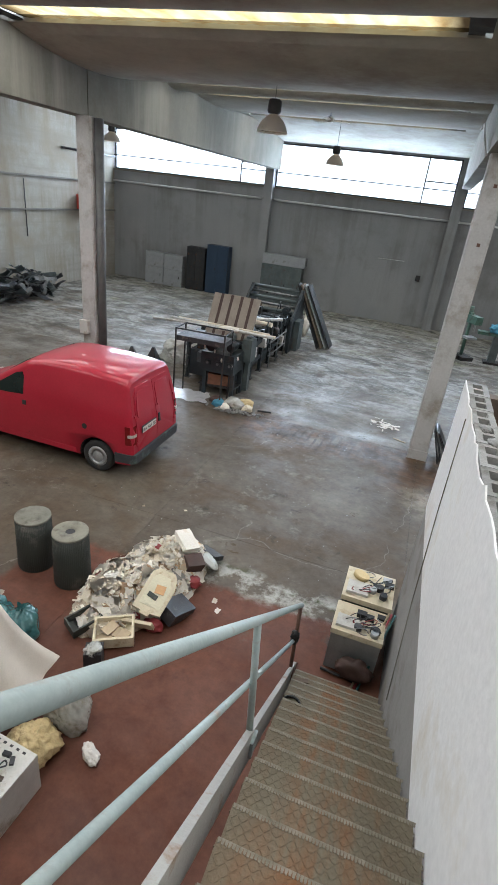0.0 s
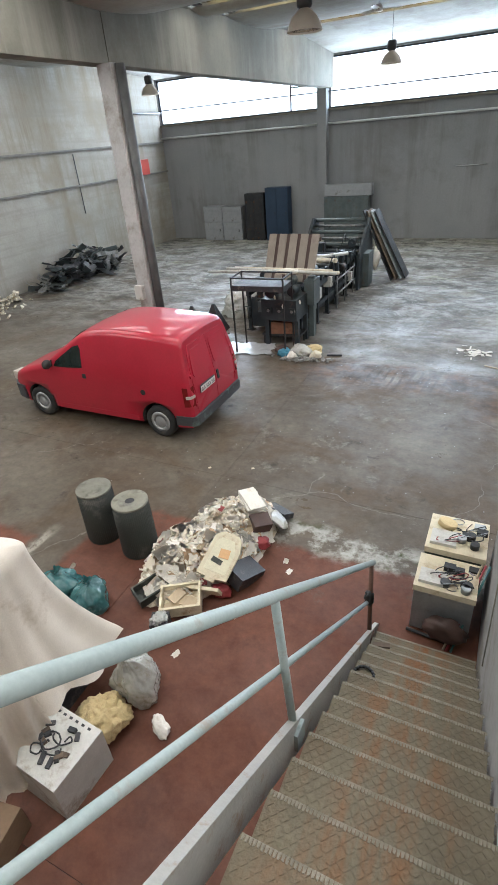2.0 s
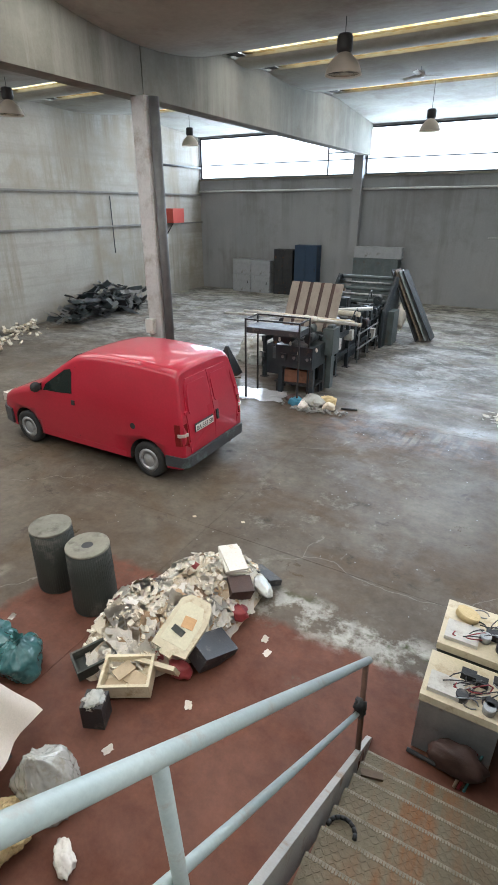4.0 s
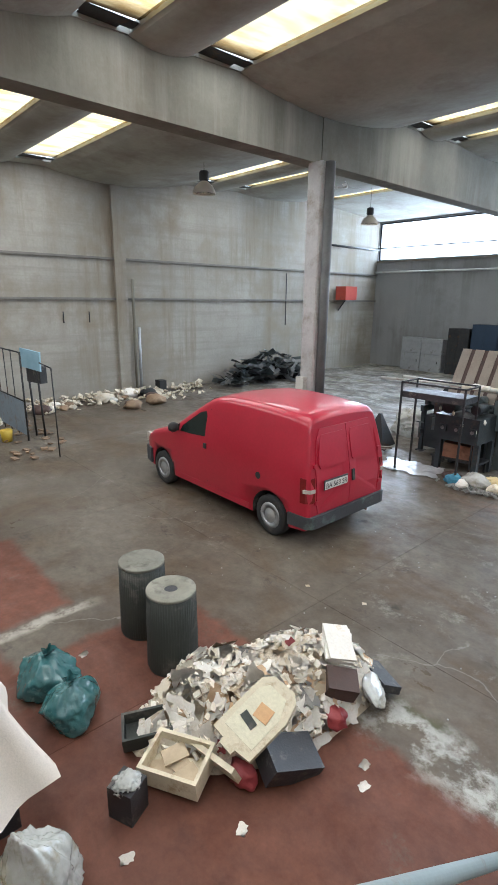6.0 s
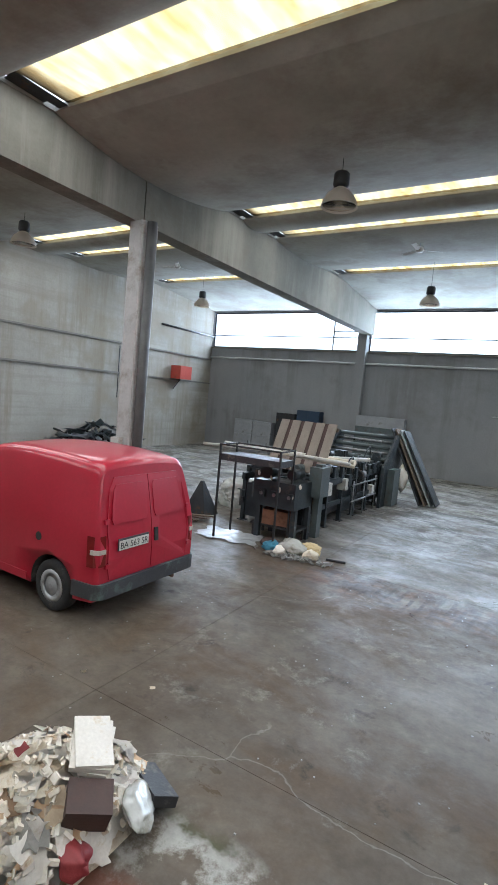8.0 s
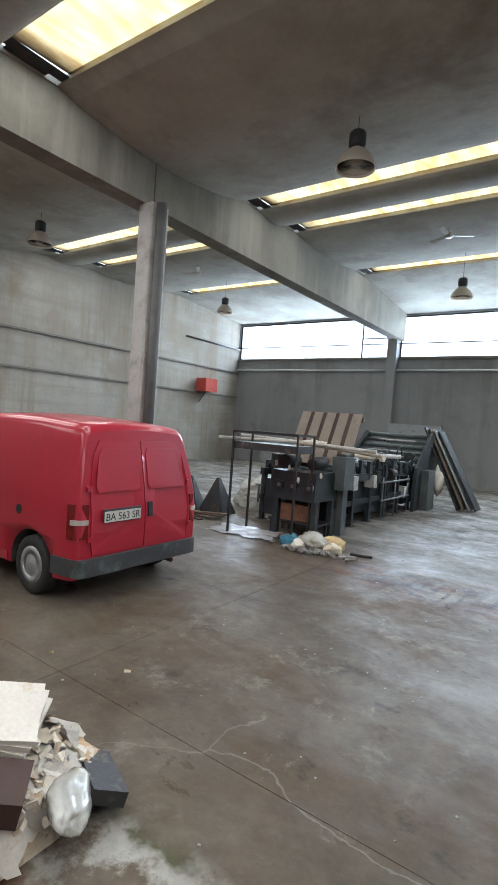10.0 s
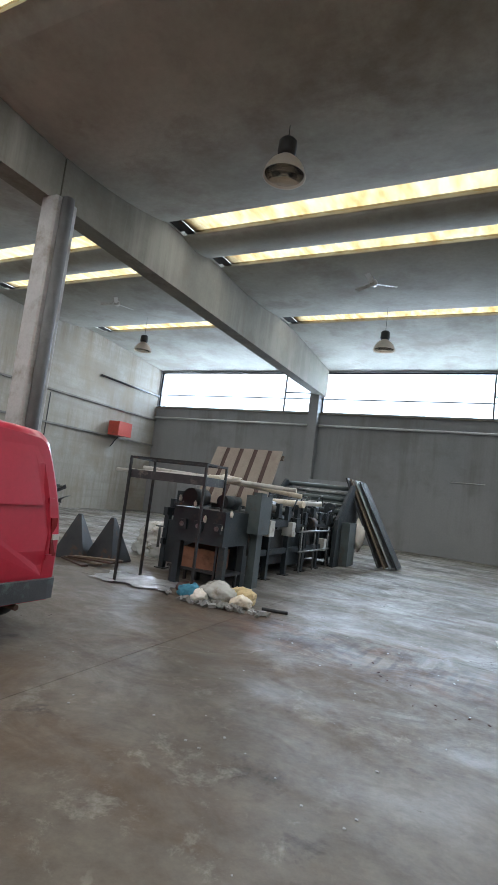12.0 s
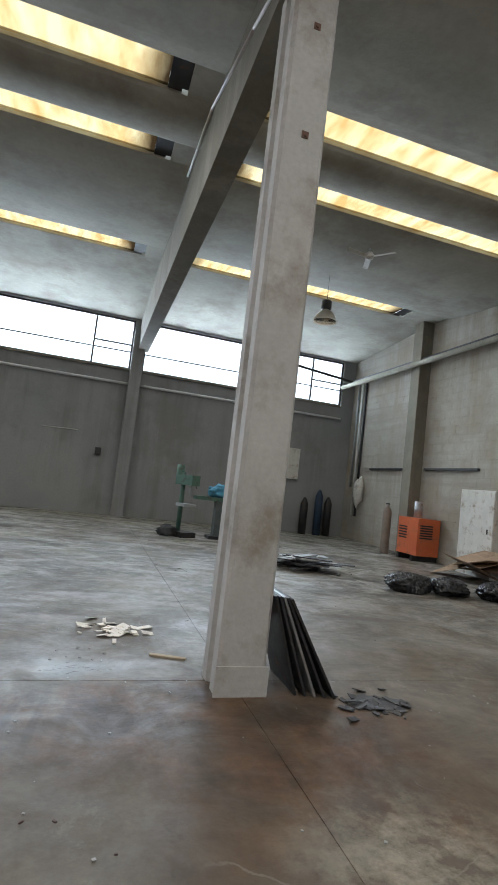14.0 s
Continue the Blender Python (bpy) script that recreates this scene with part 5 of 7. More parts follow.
def drum(m, lid_hole, lid_mat):
    t = thing("fibre_drum", "dark green fibre drum with a dusty lid", "drum", m, "drums")
    bm = B()
    lathe(bm, ((0.0, 0.0), (0.236, 0.0), (0.24, 0.02), (0.236, 0.3), (0.230, 0.55), (0.225, 0.765), (0.0, 0.765)), 40)
    part("drum_body", bm, DRUM_GREEN, t)
    bm = B()
    prof = ((0.0, 0.768), (0.062, 0.768), (0.066, 0.782), (0.222, 0.782), (0.229, 0.778), (0.2295, 0.757), (0.226, 0.756)) if lid_hole else ((0.0, 0.782), (0.222, 0.782), (0.229, 0.778), (0.2295, 0.757), (0.226, 0.756))
    lathe(bm, prof, 40)
    lid = part("lid", bm, lid_mat, t, "dusty lid")
    if lid_hole:
        # black disc stands in for the darkness inside the lid's hole
        bm = B()
        rings = lathe(bm, ((0.061, 0.770), (0.0, 0.7705)), 20)
        part("hole_plug", bm, BLACK_PLASTIC, lid)
    # ribbed board wound round the body
    for i in range(60):
        a = 2 * math.pi * i / 60
        bm = B()
        rod(bm, (0.2375 * math.cos(a), 0.2375 * math.sin(a), 0.03), (0.226 * math.cos(a), 0.226 * math.sin(a), 0.74), 0.0035, seg=5)
        part("rib", bm, DRUM_GREEN, t)
    return t


drum(pose(-2.07, 3.11, 0, 0, 0, 30), True, material("pale_drum_lid", (0.22, 0.21, 0.165), (0.28, 0.27, 0.215), 4, 40, (0.7, 0.9), stain=(0.12, 0.11, 0.085), stain_scale=6))
drum(pose(-2.70, 3.17, 0, 0, 0, 110), False, DRUM_LID)


def tied_bag(m, size, mat, seed, label, neck=0.6, tuft=True, facets=30, crease=0.07):
    bm = B()
    crumple(bm, (0, 0, size[2] * 0.62), size, seed, facets, crease, 5, neck)
    if tuft:
        # the twisted end above the knot
        top = max(v.co.z for v in bm.verts)
        base, rim = [], []
        for i in range(18):
            a = 2 * math.pi * i / 18
            base.append(bm.verts.new((0.022 * math.cos(a), 0.022 * math.sin(a), top - 0.02)))
            k = 0.05 + 0.022 * math.sin(a * 5 + seed)
            rim.append(bm.verts.new((k * math.cos(a) + 0.03, k * math.sin(a) + 0.01, top + 0.05 + 0.02 * math.sin(a * 3 + seed))))
        for i in range(18):
            bm.faces.new((base[i], base[(i + 1) % 18], rim[(i + 1) % 18], rim[i])).smooth = True
    lo = min(v.co.z for v in bm.verts)
    for v in bm.verts:
        v.co.z -= lo
    return whole("rubbish_bag", bm, mat, label, "rubbish bag", m)


tied_bag(pose(-2.52, 2.10, 0, 0, 0, 20), (0.30, 0.27, 0.22), TEAL_BAG, 2, "full teal plastic rubbish bag on the floor")
tied_bag(pose(-2.04, 2.10, 0), (0.25, 0.25, 0.22), TEAL_BAG, 6, "round teal plastic rubbish bag, knotted", 0.45)
tied_bag(pose(-0.84, 1.45, 0, 8, -6, 30), (0.25, 0.23, 0.35), CLEAR_BAG, 11, "tall milky plastic bag full of waste", 0.55, False, 15, 0.09)
tied_bag(pose(-0.92, 1.02, 0, 0, 0, 40), (0.27, 0.22, 0.21), FOAM, 15, "torn bag of yellowed foam", 0.2, False, 13, 0.2)
bm = B()
crumple(bm, (0, 0, 0.04), (0.13, 0.08, 0.055), 19, 12, 0.25, 4)
whole("crumpled_tissue", bm, PAPER_WHITE, "crumpled white tissue on the red floor", "tissue", pose(-0.45, 1.18, 0, 0, 0, -30))

# tall thing under a dust sheet
cover = thing("dust_sheet", "cream dust sheet draped over a tall machine", "dust sheet", pose(-1.80, 1.08, 0))
bm = B()
K, rings = 72, []
for j in range(15):
    f = j / 14
    ring = []
    for i in range(K):
        a = 2 * math.pi * i / K
        ca, sa = math.cos(a), math.sin(a)
        sq = 1 / max(abs(ca), abs(sa)) ** 0.75
        flare = 0.27 + 0.37 * f ** 1.7
        fold = 1 + (0.01 + 0.055 * f) * math.sin(a * 7 + 1.6 * math.sin(a * 2)) + 0.02 * f * math.sin(a * 15 + 2) + 0.16 * f ** 3 * max(0.0, math.cos(a - 0.35)) ** 6
        r = flare * sq * fold
        z = 1.76 - 1.34 * f - 0.05 * f * math.sin(a * 5) + 0.03 * (1 - f) * math.sin(a * 2)
        ring.append(bm.verts.new((r * ca * 0.95, r * sa * 0.9, z)))
    rings.append(ring)
for a, c in zip(rings[:-1], rings[1:]):
    for i in range(K):
        bm.faces.new((a[i], a[(i + 1) % K], c[(i + 1) % K], c[i])).smooth = True
top = bm.verts.new((0, 0, 1.80))
for i in range(K):
    bm.faces.new((rings[0][i], rings[0][(i + 1) % K], top)).smooth = True
part("cloth", bm, CLOTH, cover)
bm = B()
box(bm, -0.42, -0.4, 0, 0.42, 0.4, 0.75)
part("machine_base", bm, BLACK_PLASTIC, cover, bevel=0.02)
bm = B()
K2 = 30
rows = []
for j in range(9):
    rows.append([bm.verts.new((-0.45 + 0.9 * i / K2, 0.05 * math.sin(i * 0.9 + j * 0.3) - 0.02 * j, 0.95 - 0.1 * j + 0.02 * math.sin(i * 0.5))) for i in range(K2 + 1)])
for a, c in zip(rows[:-1], rows[1:]):
    for i in range(K2):
        bm.faces.new((a[i], a[i + 1], c[i + 1], c[i])).smooth = True
bmesh.ops.solidify(bm, geom=bm.faces[:], thickness=0.006)
whole("hanging_sheet", bm, CLOTH, "cream sheet hanging in folds beside a metal box", "sheet", pose(-1.32, 0.25, 0.02, 0, 0, 78))
# dented metal box with wires
mb = thing("metal_box", "dented off-white metal box with torn wiring on top", "metal box", pose(-0.98, 0.55, 0.0, 0, 0, -4))
bm = B()
box(bm, -0.27, -0.26, 0.0, 0.27, 0.26, 0.45)
part("casing", bm, OFFWHITE, mb, bevel=0.012)
for i in range(4):
    bm = B()
    rnd = random.Random(200 + i)
    cx, cy, rr = -0.10 + 0.03 * i, -0.10 + 0.05 * i, rnd.uniform(0.05, 0.10)
    pipe(bm, [(cx + rr * math.cos(k * 0.55 + i) + 0.012 * k * (i % 2), cy + rr * 0.8 * math.sin(k * 0.55 + i), 0.46 + 0.025 * abs(math.sin(k * 0.9 + i))) for k in range(13)], 0.007, 6)
    part("torn_cable", bm, BLACK_PLASTIC, mb)
for i in range(12):
    bm = B()
    random.seed(100 + i)
    px, py = random.uniform(-0.2, 0.14), random.uniform(-0.2, 0.18)
    box(bm, -random.uniform(0.02, 0.05), -0.018, 0, random.uniform(0.02, 0.05), 0.018, random.uniform(0.012, 0.04), Matrix.Translation((px, py, 0.45)) @ Matrix.Rotation(random.uniform(0, 3), 4, "Z"))
    part("torn_component", bm, random.choice((BLACK_PLASTIC, STEEL_DARK, OLD_WOOD)), mb)
bm = B()
for i in range(6):
    box(bm, -0.2 + i * 0.07, 0.21, 0.45, -0.17 + i * 0.07, 0.23, 0.453)
part("slots", bm, BLACK_PLASTIC, mb, kind="stuff")
bm = B()
box(bm, -0.3, -0.2, 0, 0.3, 0.2, 0.28)
whole("carton", bm, CARD, "closed brown carton on the red floor", "carton", pose(-1.25, -0.12, 0, 0, 0, 10), bevel=0.008)


def appliance(m, label, sx, sy, h, cyl):
    t = thing("old_appliance", label, "appliance", m)
    bm = B()
    box(bm, 0, 0, 0.03, sx, sy, h - 0.07)
    part("cabinet", bm, DRUM_GREEN if cyl else STEEL_GALV, t, bevel=0.012)
    bm = B()
    box(bm, -0.01, -0.01, h - 0.07, sx + 0.01, sy + 0.01, h)
    topp = part("top_panel", bm, CREAM, t, "cream enamel top", bevel=0.02)
    random.seed(int(sx * 1000) + int(cyl))
    for i in range(9):
        bm = B()
        x, y = random.uniform(sx * 0.45, sx * 0.95), random.uniform(0.05, sy - 0.06)
        if i % 3 == 0:
            rod(bm, (x, y, h), (x, y, h + 0.06), 0.045, seg=14)
        elif i % 3 == 1:
            box(bm, x - 0.06, y - 0.035, h, x + 0.05, y + 0.04, h + random.uniform(0.02, 0.06))
        else:
            pipe(bm, [(x + 0.06 * math.cos(k * 0.7), y + 0.05 * math.sin(k * 0.7), h + 0.008) for k in range(9)], 0.006, 6)
        part("fitting", bm, random.choice((BLACK_PLASTIC, STEEL_DARK, STEEL_GALV)), topp)
    for i in range(5):
        rnd = random.Random(int(h * 1000) + i)
        bm = B()
        cx, cy = rnd.uniform(sx * 0.4, sx * 0.85), rnd.uniform(0.1, sy - 0.1)
        pipe(bm, [(cx + (0.05 + 0.012 * k) * math.cos(k * 0.7 + i), cy + 0.07 * math.sin(k * 0.9 + i), h + 0.012 + 0.05 * abs(math.sin(k * 0.8 + i))) for k in range(11)], 0.005, 6)
        part("loose_wire", bm, (BLACK_PLASTIC, STEEL_GALV, BLACK_PLASTIC, RED_STUFF, BLACK_PLASTIC)[i], topp)
    if cyl:
        bm = B()
        rod(bm, (sx * 0.28, sy * 0.72, h), (sx * 0.30, sy * 0.74, h + 0.05), 0.10, seg=24)
        part("yellowed_disc", bm, FOAM, topp)
    bm = B()
    box(bm, sx * 0.05, sy * 0.1, h, sx * 0.5, sy * 0.5, h + 0.035)
    part("lid_plate", bm, OFFWHITE, topp, bevel=0.008)
    return t


appliance(pose(1.38, 3.12, 0), "old cream-topped appliance with plastic-wrapped front", 0.56, 0.46, 0.64, False)
appliance(pose(1.40, 3.64, 0), "stripped cream-topped appliance with loose wiring", 0.58, 0.56, 0.70, True)
bm = B()
lump(bm, (0, 0, 0.15), (0.22, 0.10, 0.14), 0.3, 2, 3, 3, True)
whole("dark_sack", bm, BROWN_CASE, "dark sack slumped at the stair foot", "sack", pose(1.72, 3.02, 0.07))
bm = B()
rod(bm, (0, 0, 0.02), (0.45, -0.05, 0.03), 0.018)
whole("bar", bm, STEEL_DARK, "dark steel bar on the floor at the stair foot", "bar", pose(1.36, 3.08, 0))
for k, (mt, x) in enumerate(((PALE_BOARD, 1.86), (RED_STUFF, 1.89), (TEAL_BAG, 1.93))):
    bm = B()
    rod(bm, (x - 0.12, 2.95, 0.02), (x + 0.1, 3.5, 0.75), 0.012, seg=8)
    whole("leaning_stick", bm, mt, ("pale wooden stick", "red broom handle", "green broom handle")[k] + " leaning on the block wall", "stick")

# ---- the old coating line in the middle bay ----
MACHINE = material("dark_machine_paint", (0.022, 0.03, 0.036), (0.04, 0.05, 0.055), 4, 50, (0.35, 0.6), 0.2, stain=(0.07, 0.06, 0.05), stain_scale=5, stain_amount=0.25)
MACHINE_GREEN = material("grey_green_machine", (0.07, 0.09, 0.09), (0.11, 0.13, 0.13), 4, 50, (0.45, 0.65), stain=(0.08, 0.07, 0.06), stain_scale=5, stain_amount=0.3)
STRIPE_BOARD = material("pinkish_board", (0.29, 0.245, 0.20), (0.36, 0.31, 0.255), 2, 30, (0.7, 0.9), stain=(0.25, 0.2, 0.17), stain_scale=3)
ROLLER = material("dull_steel_roller", (0.20, 0.21, 0.21), (0.32, 0.33, 0.33), 5, 60, (0.25, 0.45), 0.8, stain=(0.14, 0.12, 0.1), stain_scale=6)
line = thing("coating_line", "long dark industrial coating line with rollers and loose parts", "machine", pose(-3.55, 10.3, 0))
random.seed(31)
for x in (-0.78, 0.78):
    bm = B()
    box(bm, x - 0.04, 1.0, 0.92, x + 0.04, 6.6, 1.06)
    part("side_rail", bm, MACHINE, line, bevel=0.006)
    bm = B()
    box(bm, x - 0.03, 1.0, 0.42, x + 0.03, 6.6, 0.52)
    part("lower_rail", bm, MACHINE, line, bevel=0.006)
    for k in range(7):
        y = 1.1 + k * 0.9
        bm = B()
        box(bm, x - 0.045, y - 0.045, 0, x + 0.045, y + 0.045, 0.92)
        leg = part("leg", bm, MACHINE, line, bevel=0.005)
        bm = B()
        box(bm, x - 0.09, y - 0.09, 0, x + 0.09, y + 0.09, 0.015)
        part("foot_plate", bm, STEEL_DARK, leg)
for k in range(11):
    bm = B()
    y, z = 1.3 + k * 0.48, 1.14 + random.uniform(-0.03, 0.12)
    rod(bm, (-0.8, y, z), (0.8, y, z), random.choice((0.05, 0.07, 0.09)), seg=16)
    part("roller", bm, random.choice((ROLLER, MACHINE, ROLLER)), line)
    for s in (-1, 1):
        bm = B()
        box(bm, s * 0.82 - 0.04, y - 0.07, z - 0.16, s * 0.82 + 0.04, y + 0.07, z + 0.1)
        part("bearing_block", bm, MACHINE, line, bevel=0.01)
for k in range(5):
    bm = B()
    y0 = 1.0 + k * 1.1
    box(bm, -0.68, y0, 0.14 + 0.08 * (k % 2), 0.70, y0 + 0.86 + 0.1 * (k % 3), 0.86)
    part("housing", bm, (MACHINE, STEEL_DARK)[k % 2], line, bevel=0.02)
for k in range(120):
    bm = B()
    x, y, z = random.uniform(-0.75, 0.95), random.uniform(0.6, 6.4), random.uniform(0.45, 1.35)
    kind = k % 4
    if kind == 0:
        rod(bm, (x, y, z), (x, y + random.uniform(0.2, 0.35), z), random.uniform(0.08, 0.15), seg=18)
        rod(bm, (x, y - 0.05, z), (x, y, z), 0.03, seg=10)
        nm = "motor"
    elif kind == 1:
        box(bm, x - 0.13, y - 0.1, z - 0.12, x + 0.13, y + 0.1, z + 0.15)
        nm = "gear_box"
    elif kind == 2:
        pipe(bm, [(x, y, z), (x + 0.05, y + 0.1, z + 0.25), (x + 0.02, y + 0.4, z + 0.28), (x, y + 0.5, z)], 0.016, 8)
        nm = "hose"
    else:
        rod(bm, (x, y, z - 0.1), (x, y, z + 0.25), 0.022, seg=8)
        rod(bm, (x - 0.08, y, z + 0.25), (x + 0.08, y, z + 0.25), 0.014, seg=8)
        nm = "hand_valve"
    part(nm, bm, random.choice((MACHINE, MACHINE, MACHINE_GREEN, STEEL_DARK, OFFWHITE if kind == 1 and k > 14 else MACHINE)), line, bevel=0.008 if kind == 1 else 0.0)
# drive unit at the near end
bm = B()
box(bm, 0.05, 0.05, 0.66, 0.95, 0.85, 1.16)
drive = part("drive_unit", bm, MACHINE, line, bevel=0.02)
for x in (0.25, 0.53, 0.85):
    bm = B()
    box(bm, x - 0.07, 0.0, 0.84, x + 0.07, 0.06, 0.98)
    face = part("flange", bm, MACHINE, drive, bevel=0.01)
    bm = B()
    rod(bm, (x, -0.015, 0.91), (x, 0.003, 0.91), 0.035, seg=14)
    part("shaft_end", bm, ROLLER, face)
for x in (0.15, 0.92):
    for y in (0.15, 0.75):
        bm = B()
        box(bm, x - 0.05, y - 0.05, 0, x + 0.05, y + 0.05, 0.66)
        part("drive_leg", bm, MACHINE, line, bevel=0.006)
for x, y, z, r in ((0.3, 0.2, 1.32, 0.13), (0.75, 0.4, 1.3, 0.1)):
    bm = B()
    rod(bm, (x, y - 0.15, z), (x, y + 0.25, z), r, seg=20)
    part("motor", bm, MACHINE, line)
for x, z in ((0.15, 1.28), (0.62, 1.02), (0.9, 0.93), (0.42, 1.22), (1.05, 1.15)):
    bm = B()
    crumple(bm, (x, 0.03, z), (0.03, 0.02, 0.055), int(x * 100), 9, 0.3, 3, 0.0, False)
    part("plastic_wrap", bm, PAPER_WHITE, line)
# control pillar
bm = B()
box(bm, 0.92, 0.95, 0, 1.06, 1.15, 1.5)
pillar = part("control_pillar", bm, MACHINE_GREEN, line, "grey-green control pillar", bevel=0.01)
bm = B()
box(bm, 0.88, 0.78, 0.85, 1.14, 1.2, 1.45)
part("control_box", bm, MACHINE_GREEN, pillar, bevel=0.015)
# ladder rails at the side
for z in (0.45, 0.85):
    bm = B()
    rod(bm, (0.98, 3.1, z), (0.98, 5.0, z), 0.022, seg=8)
    part("guard_rail", bm, ROLLER, line)
for y in (3.2, 4.0, 4.9):
    bm = B()
    rod(bm, (0.98, y, 0.05), (0.98, y, 0.95), 0.018, seg=8)
    part("guard_post", bm, ROLLER, line)
# tall roller stand at the far end
for x in (-0.85, 1.0):
    bm = B()
    prism(bm, ((5.3, 0), (7.0, 0), (6.95, 1.85), (6.5, 2.0), (6.0, 1.6), (5.4, 1.1)), "x", x - 0.04, x + 0.04)
    part("stand_cheek", bm, MACHINE, line, bevel=0.008)
for k in range(6):
    bm = B()
    rod(bm, (-0.85, 5.6 + k * 0.22, 1.15 + k * 0.15), (1.0, 5.6 + k * 0.22, 1.15 + k * 0.15), 0.045 + 0.015 * (k % 2), seg=16)
    part("stand_roller", bm, ROLLER if k % 2 == 0 else MACHINE_GREEN, line)
bm = B()
box(bm, 0.82, 5.75, 0.02, 1.24, 6.35, 1.05)
part("end_cabinet", bm, MACHINE_GREEN, line, bevel=0.015)
bm = B()
lump(bm, (1.25, 6.6, 0.75), (0.16, 0.2, 0.4), 0.3, 2, 3, 12)
part("white_wrap", bm, PAPER_WHITE, line)

# striped hatch leaning over the line
hatch = thing("slatted_panel", "brown slatted panel propped up on the machine", "panel", pose(-3.33, 11.75, 1.22, 62, 0, 0), "")
for k in range(5):
    bm = B()
    box(bm, -0.70 + k * 0.29, 0, 0, -0.70 + k * 0.29 + 0.2, 1.2, 0.03)
    part("slat", bm, STRIPE_BOARD, hatch, bevel=0.004)
    if k < 4:
        bm = B()
        box(bm, -0.50 + k * 0.29, 0, -0.01, -0.50 + k * 0.29 + 0.09, 1.2, 0.015)
        part("gap_strip", bm, BROWN_CASE, hatch)
for y in (0.08, 1.05):
    bm = B()
    box(bm, -0.72, y, -0.05, 0.70, y + 0.08, -0.01)
    part("batten", bm, OLD_WOOD, hatch)

# black tube frame before the line
frm = thing("tube_frame", "black square-tube frame standing by the machine", "frame", pose(-3.93, 9.72, 0, 0, 0, 3))
for x in (0.0, 1.25):
    for y in (0.0, 0.62):
        bm = B()
        box(bm, x - 0.016, y - 0.016, 0, x + 0.016, y + 0.016, 1.81)
        part("upright", bm, STEEL_DARK, frm)
for y in (0.0, 0.62):
    bm = B()
    box(bm, -0.016, y - 0.016, 1.78, 1.266, y + 0.016, 1.812)
    part("top_bar", bm, STEEL_DARK, frm)
for x in (0.0, 1.25):
    bm = B()
    box(bm, x - 0.014, 0.016, 1.78, x + 0.014, 0.604, 1.808)
    part("cross_bar", bm, STEEL_DARK, frm)
bm = B()
box(bm, 0.0, 0.02, 1.5, 1.25, 0.6, 1.62)
part("dark_shelf", bm, BLACK_PLASTIC, frm, bevel=0.01)

# long pale tubes laid across
for k, (a, c, r) in enumerate((((-4.7, 11.0, 1.70), (-1.9, 11.2, 1.60), 0.035), ((-4.6, 11.25, 1.66), (-2.1, 11.55, 1.58), 0.03), ((-5.2, 10.9, 1.62), (-3.2, 11.1, 1.66), 0.03), ((-3.3, 10.9, 1.66), (-1.95, 11.6, 1.52), 0.04), ((-4.2, 13.2, 1.35), (-2.5, 14.3, 1.42), 0.05), ((-4.3, 13.8, 1.32), (-2.6, 13.5, 1.38), 0.07))):
    bm = B()
    rod(bm, a, c, r, seg=14)
    whole("cardboard_tube", bm, PAPER if k % 2 else OFFWHITE, "long pale cardboard tube laid across the machine", "tube", group="pale tubes")
bm = B()
lump(bm, (0, 0, 0), (0.25, 0.12, 0.06), 0.5, 3, 3, 51)
whole("white_rag", bm, PAPER_WHITE, "crumpled white film hanging on the tubes", "rag", pose(-3.05, 11.05, 1.66))

# boards leaning at the far end
for k in range(4):
    bm = B()
    box(bm, 0, 0, 0, 0.04, 0.5 + 0.12 * (k % 2), 2.38)
    whole("leaning_board", bm, (STEEL_DARK, OLD_WOOD, STEEL_GALV, STEEL_DARK)[k], "long dark board leaning against the machine's end", "board",
          pose(-1.75 + 0.13 * k, 16.85 + 0.12 * k, 0.02, 0, -25.5 - 1.0 * k, 0), "leaning boards", bevel=0.004)

# litter before the line
bm = B()
box(bm, -0.3, -0.22, 0.0, 0.3, 0.22, 0.3)
whole("carton", bm, material("rusty_card", (0.20, 0.09, 0.05), (0.28, 0.14, 0.08), 4, 40, (0.75, 0.9), stain=(0.12, 0.06, 0.035), stain_scale=5), "crushed rust-brown carton by the machine", "carton", pose(-3.08, 10.75, 0.275, 3, 2, 12), bevel=0.012)
bench = thing("low_bench", "low dark bench carrying a carton", "bench", pose(-3.08, 10.72, 0))
bm = B()
box(bm, -0.5, -0.25, 0.23, 0.5, 0.25, 0.27)
part("bench_top", bm, STEEL_DARK, bench)
for x in (-0.45, 0.45):
    for y in (-0.2, 0.2):
        bm = B()
        box(bm, x - 0.02, y - 0.02, 0, x + 0.02, y + 0.02, 0.23)
        part("leg", bm, STEEL_DARK, bench)
bm = B()
crumple(bm, (0, 0, 0.08), (0.2, 0.14, 0.13), 61, 14, 0.2, 4)
whole("blue_rag", bm, BLUE_RAG, "bright blue crumpled rag in the litter", "rag", pose(-2.72, 9.82, 0))
for k, (x, y, s, mt) in enumerate(((-2.35, 9.95, 0.24, CLEAR_BAG), (-2.1, 10.15, 0.2, FOAM), (-1.98, 9.9, 0.15, PAPER), (-2.5, 9.75, 0.14, PAPER_WHITE), (-2.85, 10.0, 0.16, BROWN_CASE))):
    bm = B()
    crumple(bm, (0, 0, s * 0.45), (s * 1.2, s, s * 0.75), k + 70, 14, 0.16, 4)
    whole("waste_bag", bm, mt, "torn waste bag among the machine litter", "waste bag", pose(x, y, 0.0, 0, 0, k * 40))
bm = B()
random.seed(44)
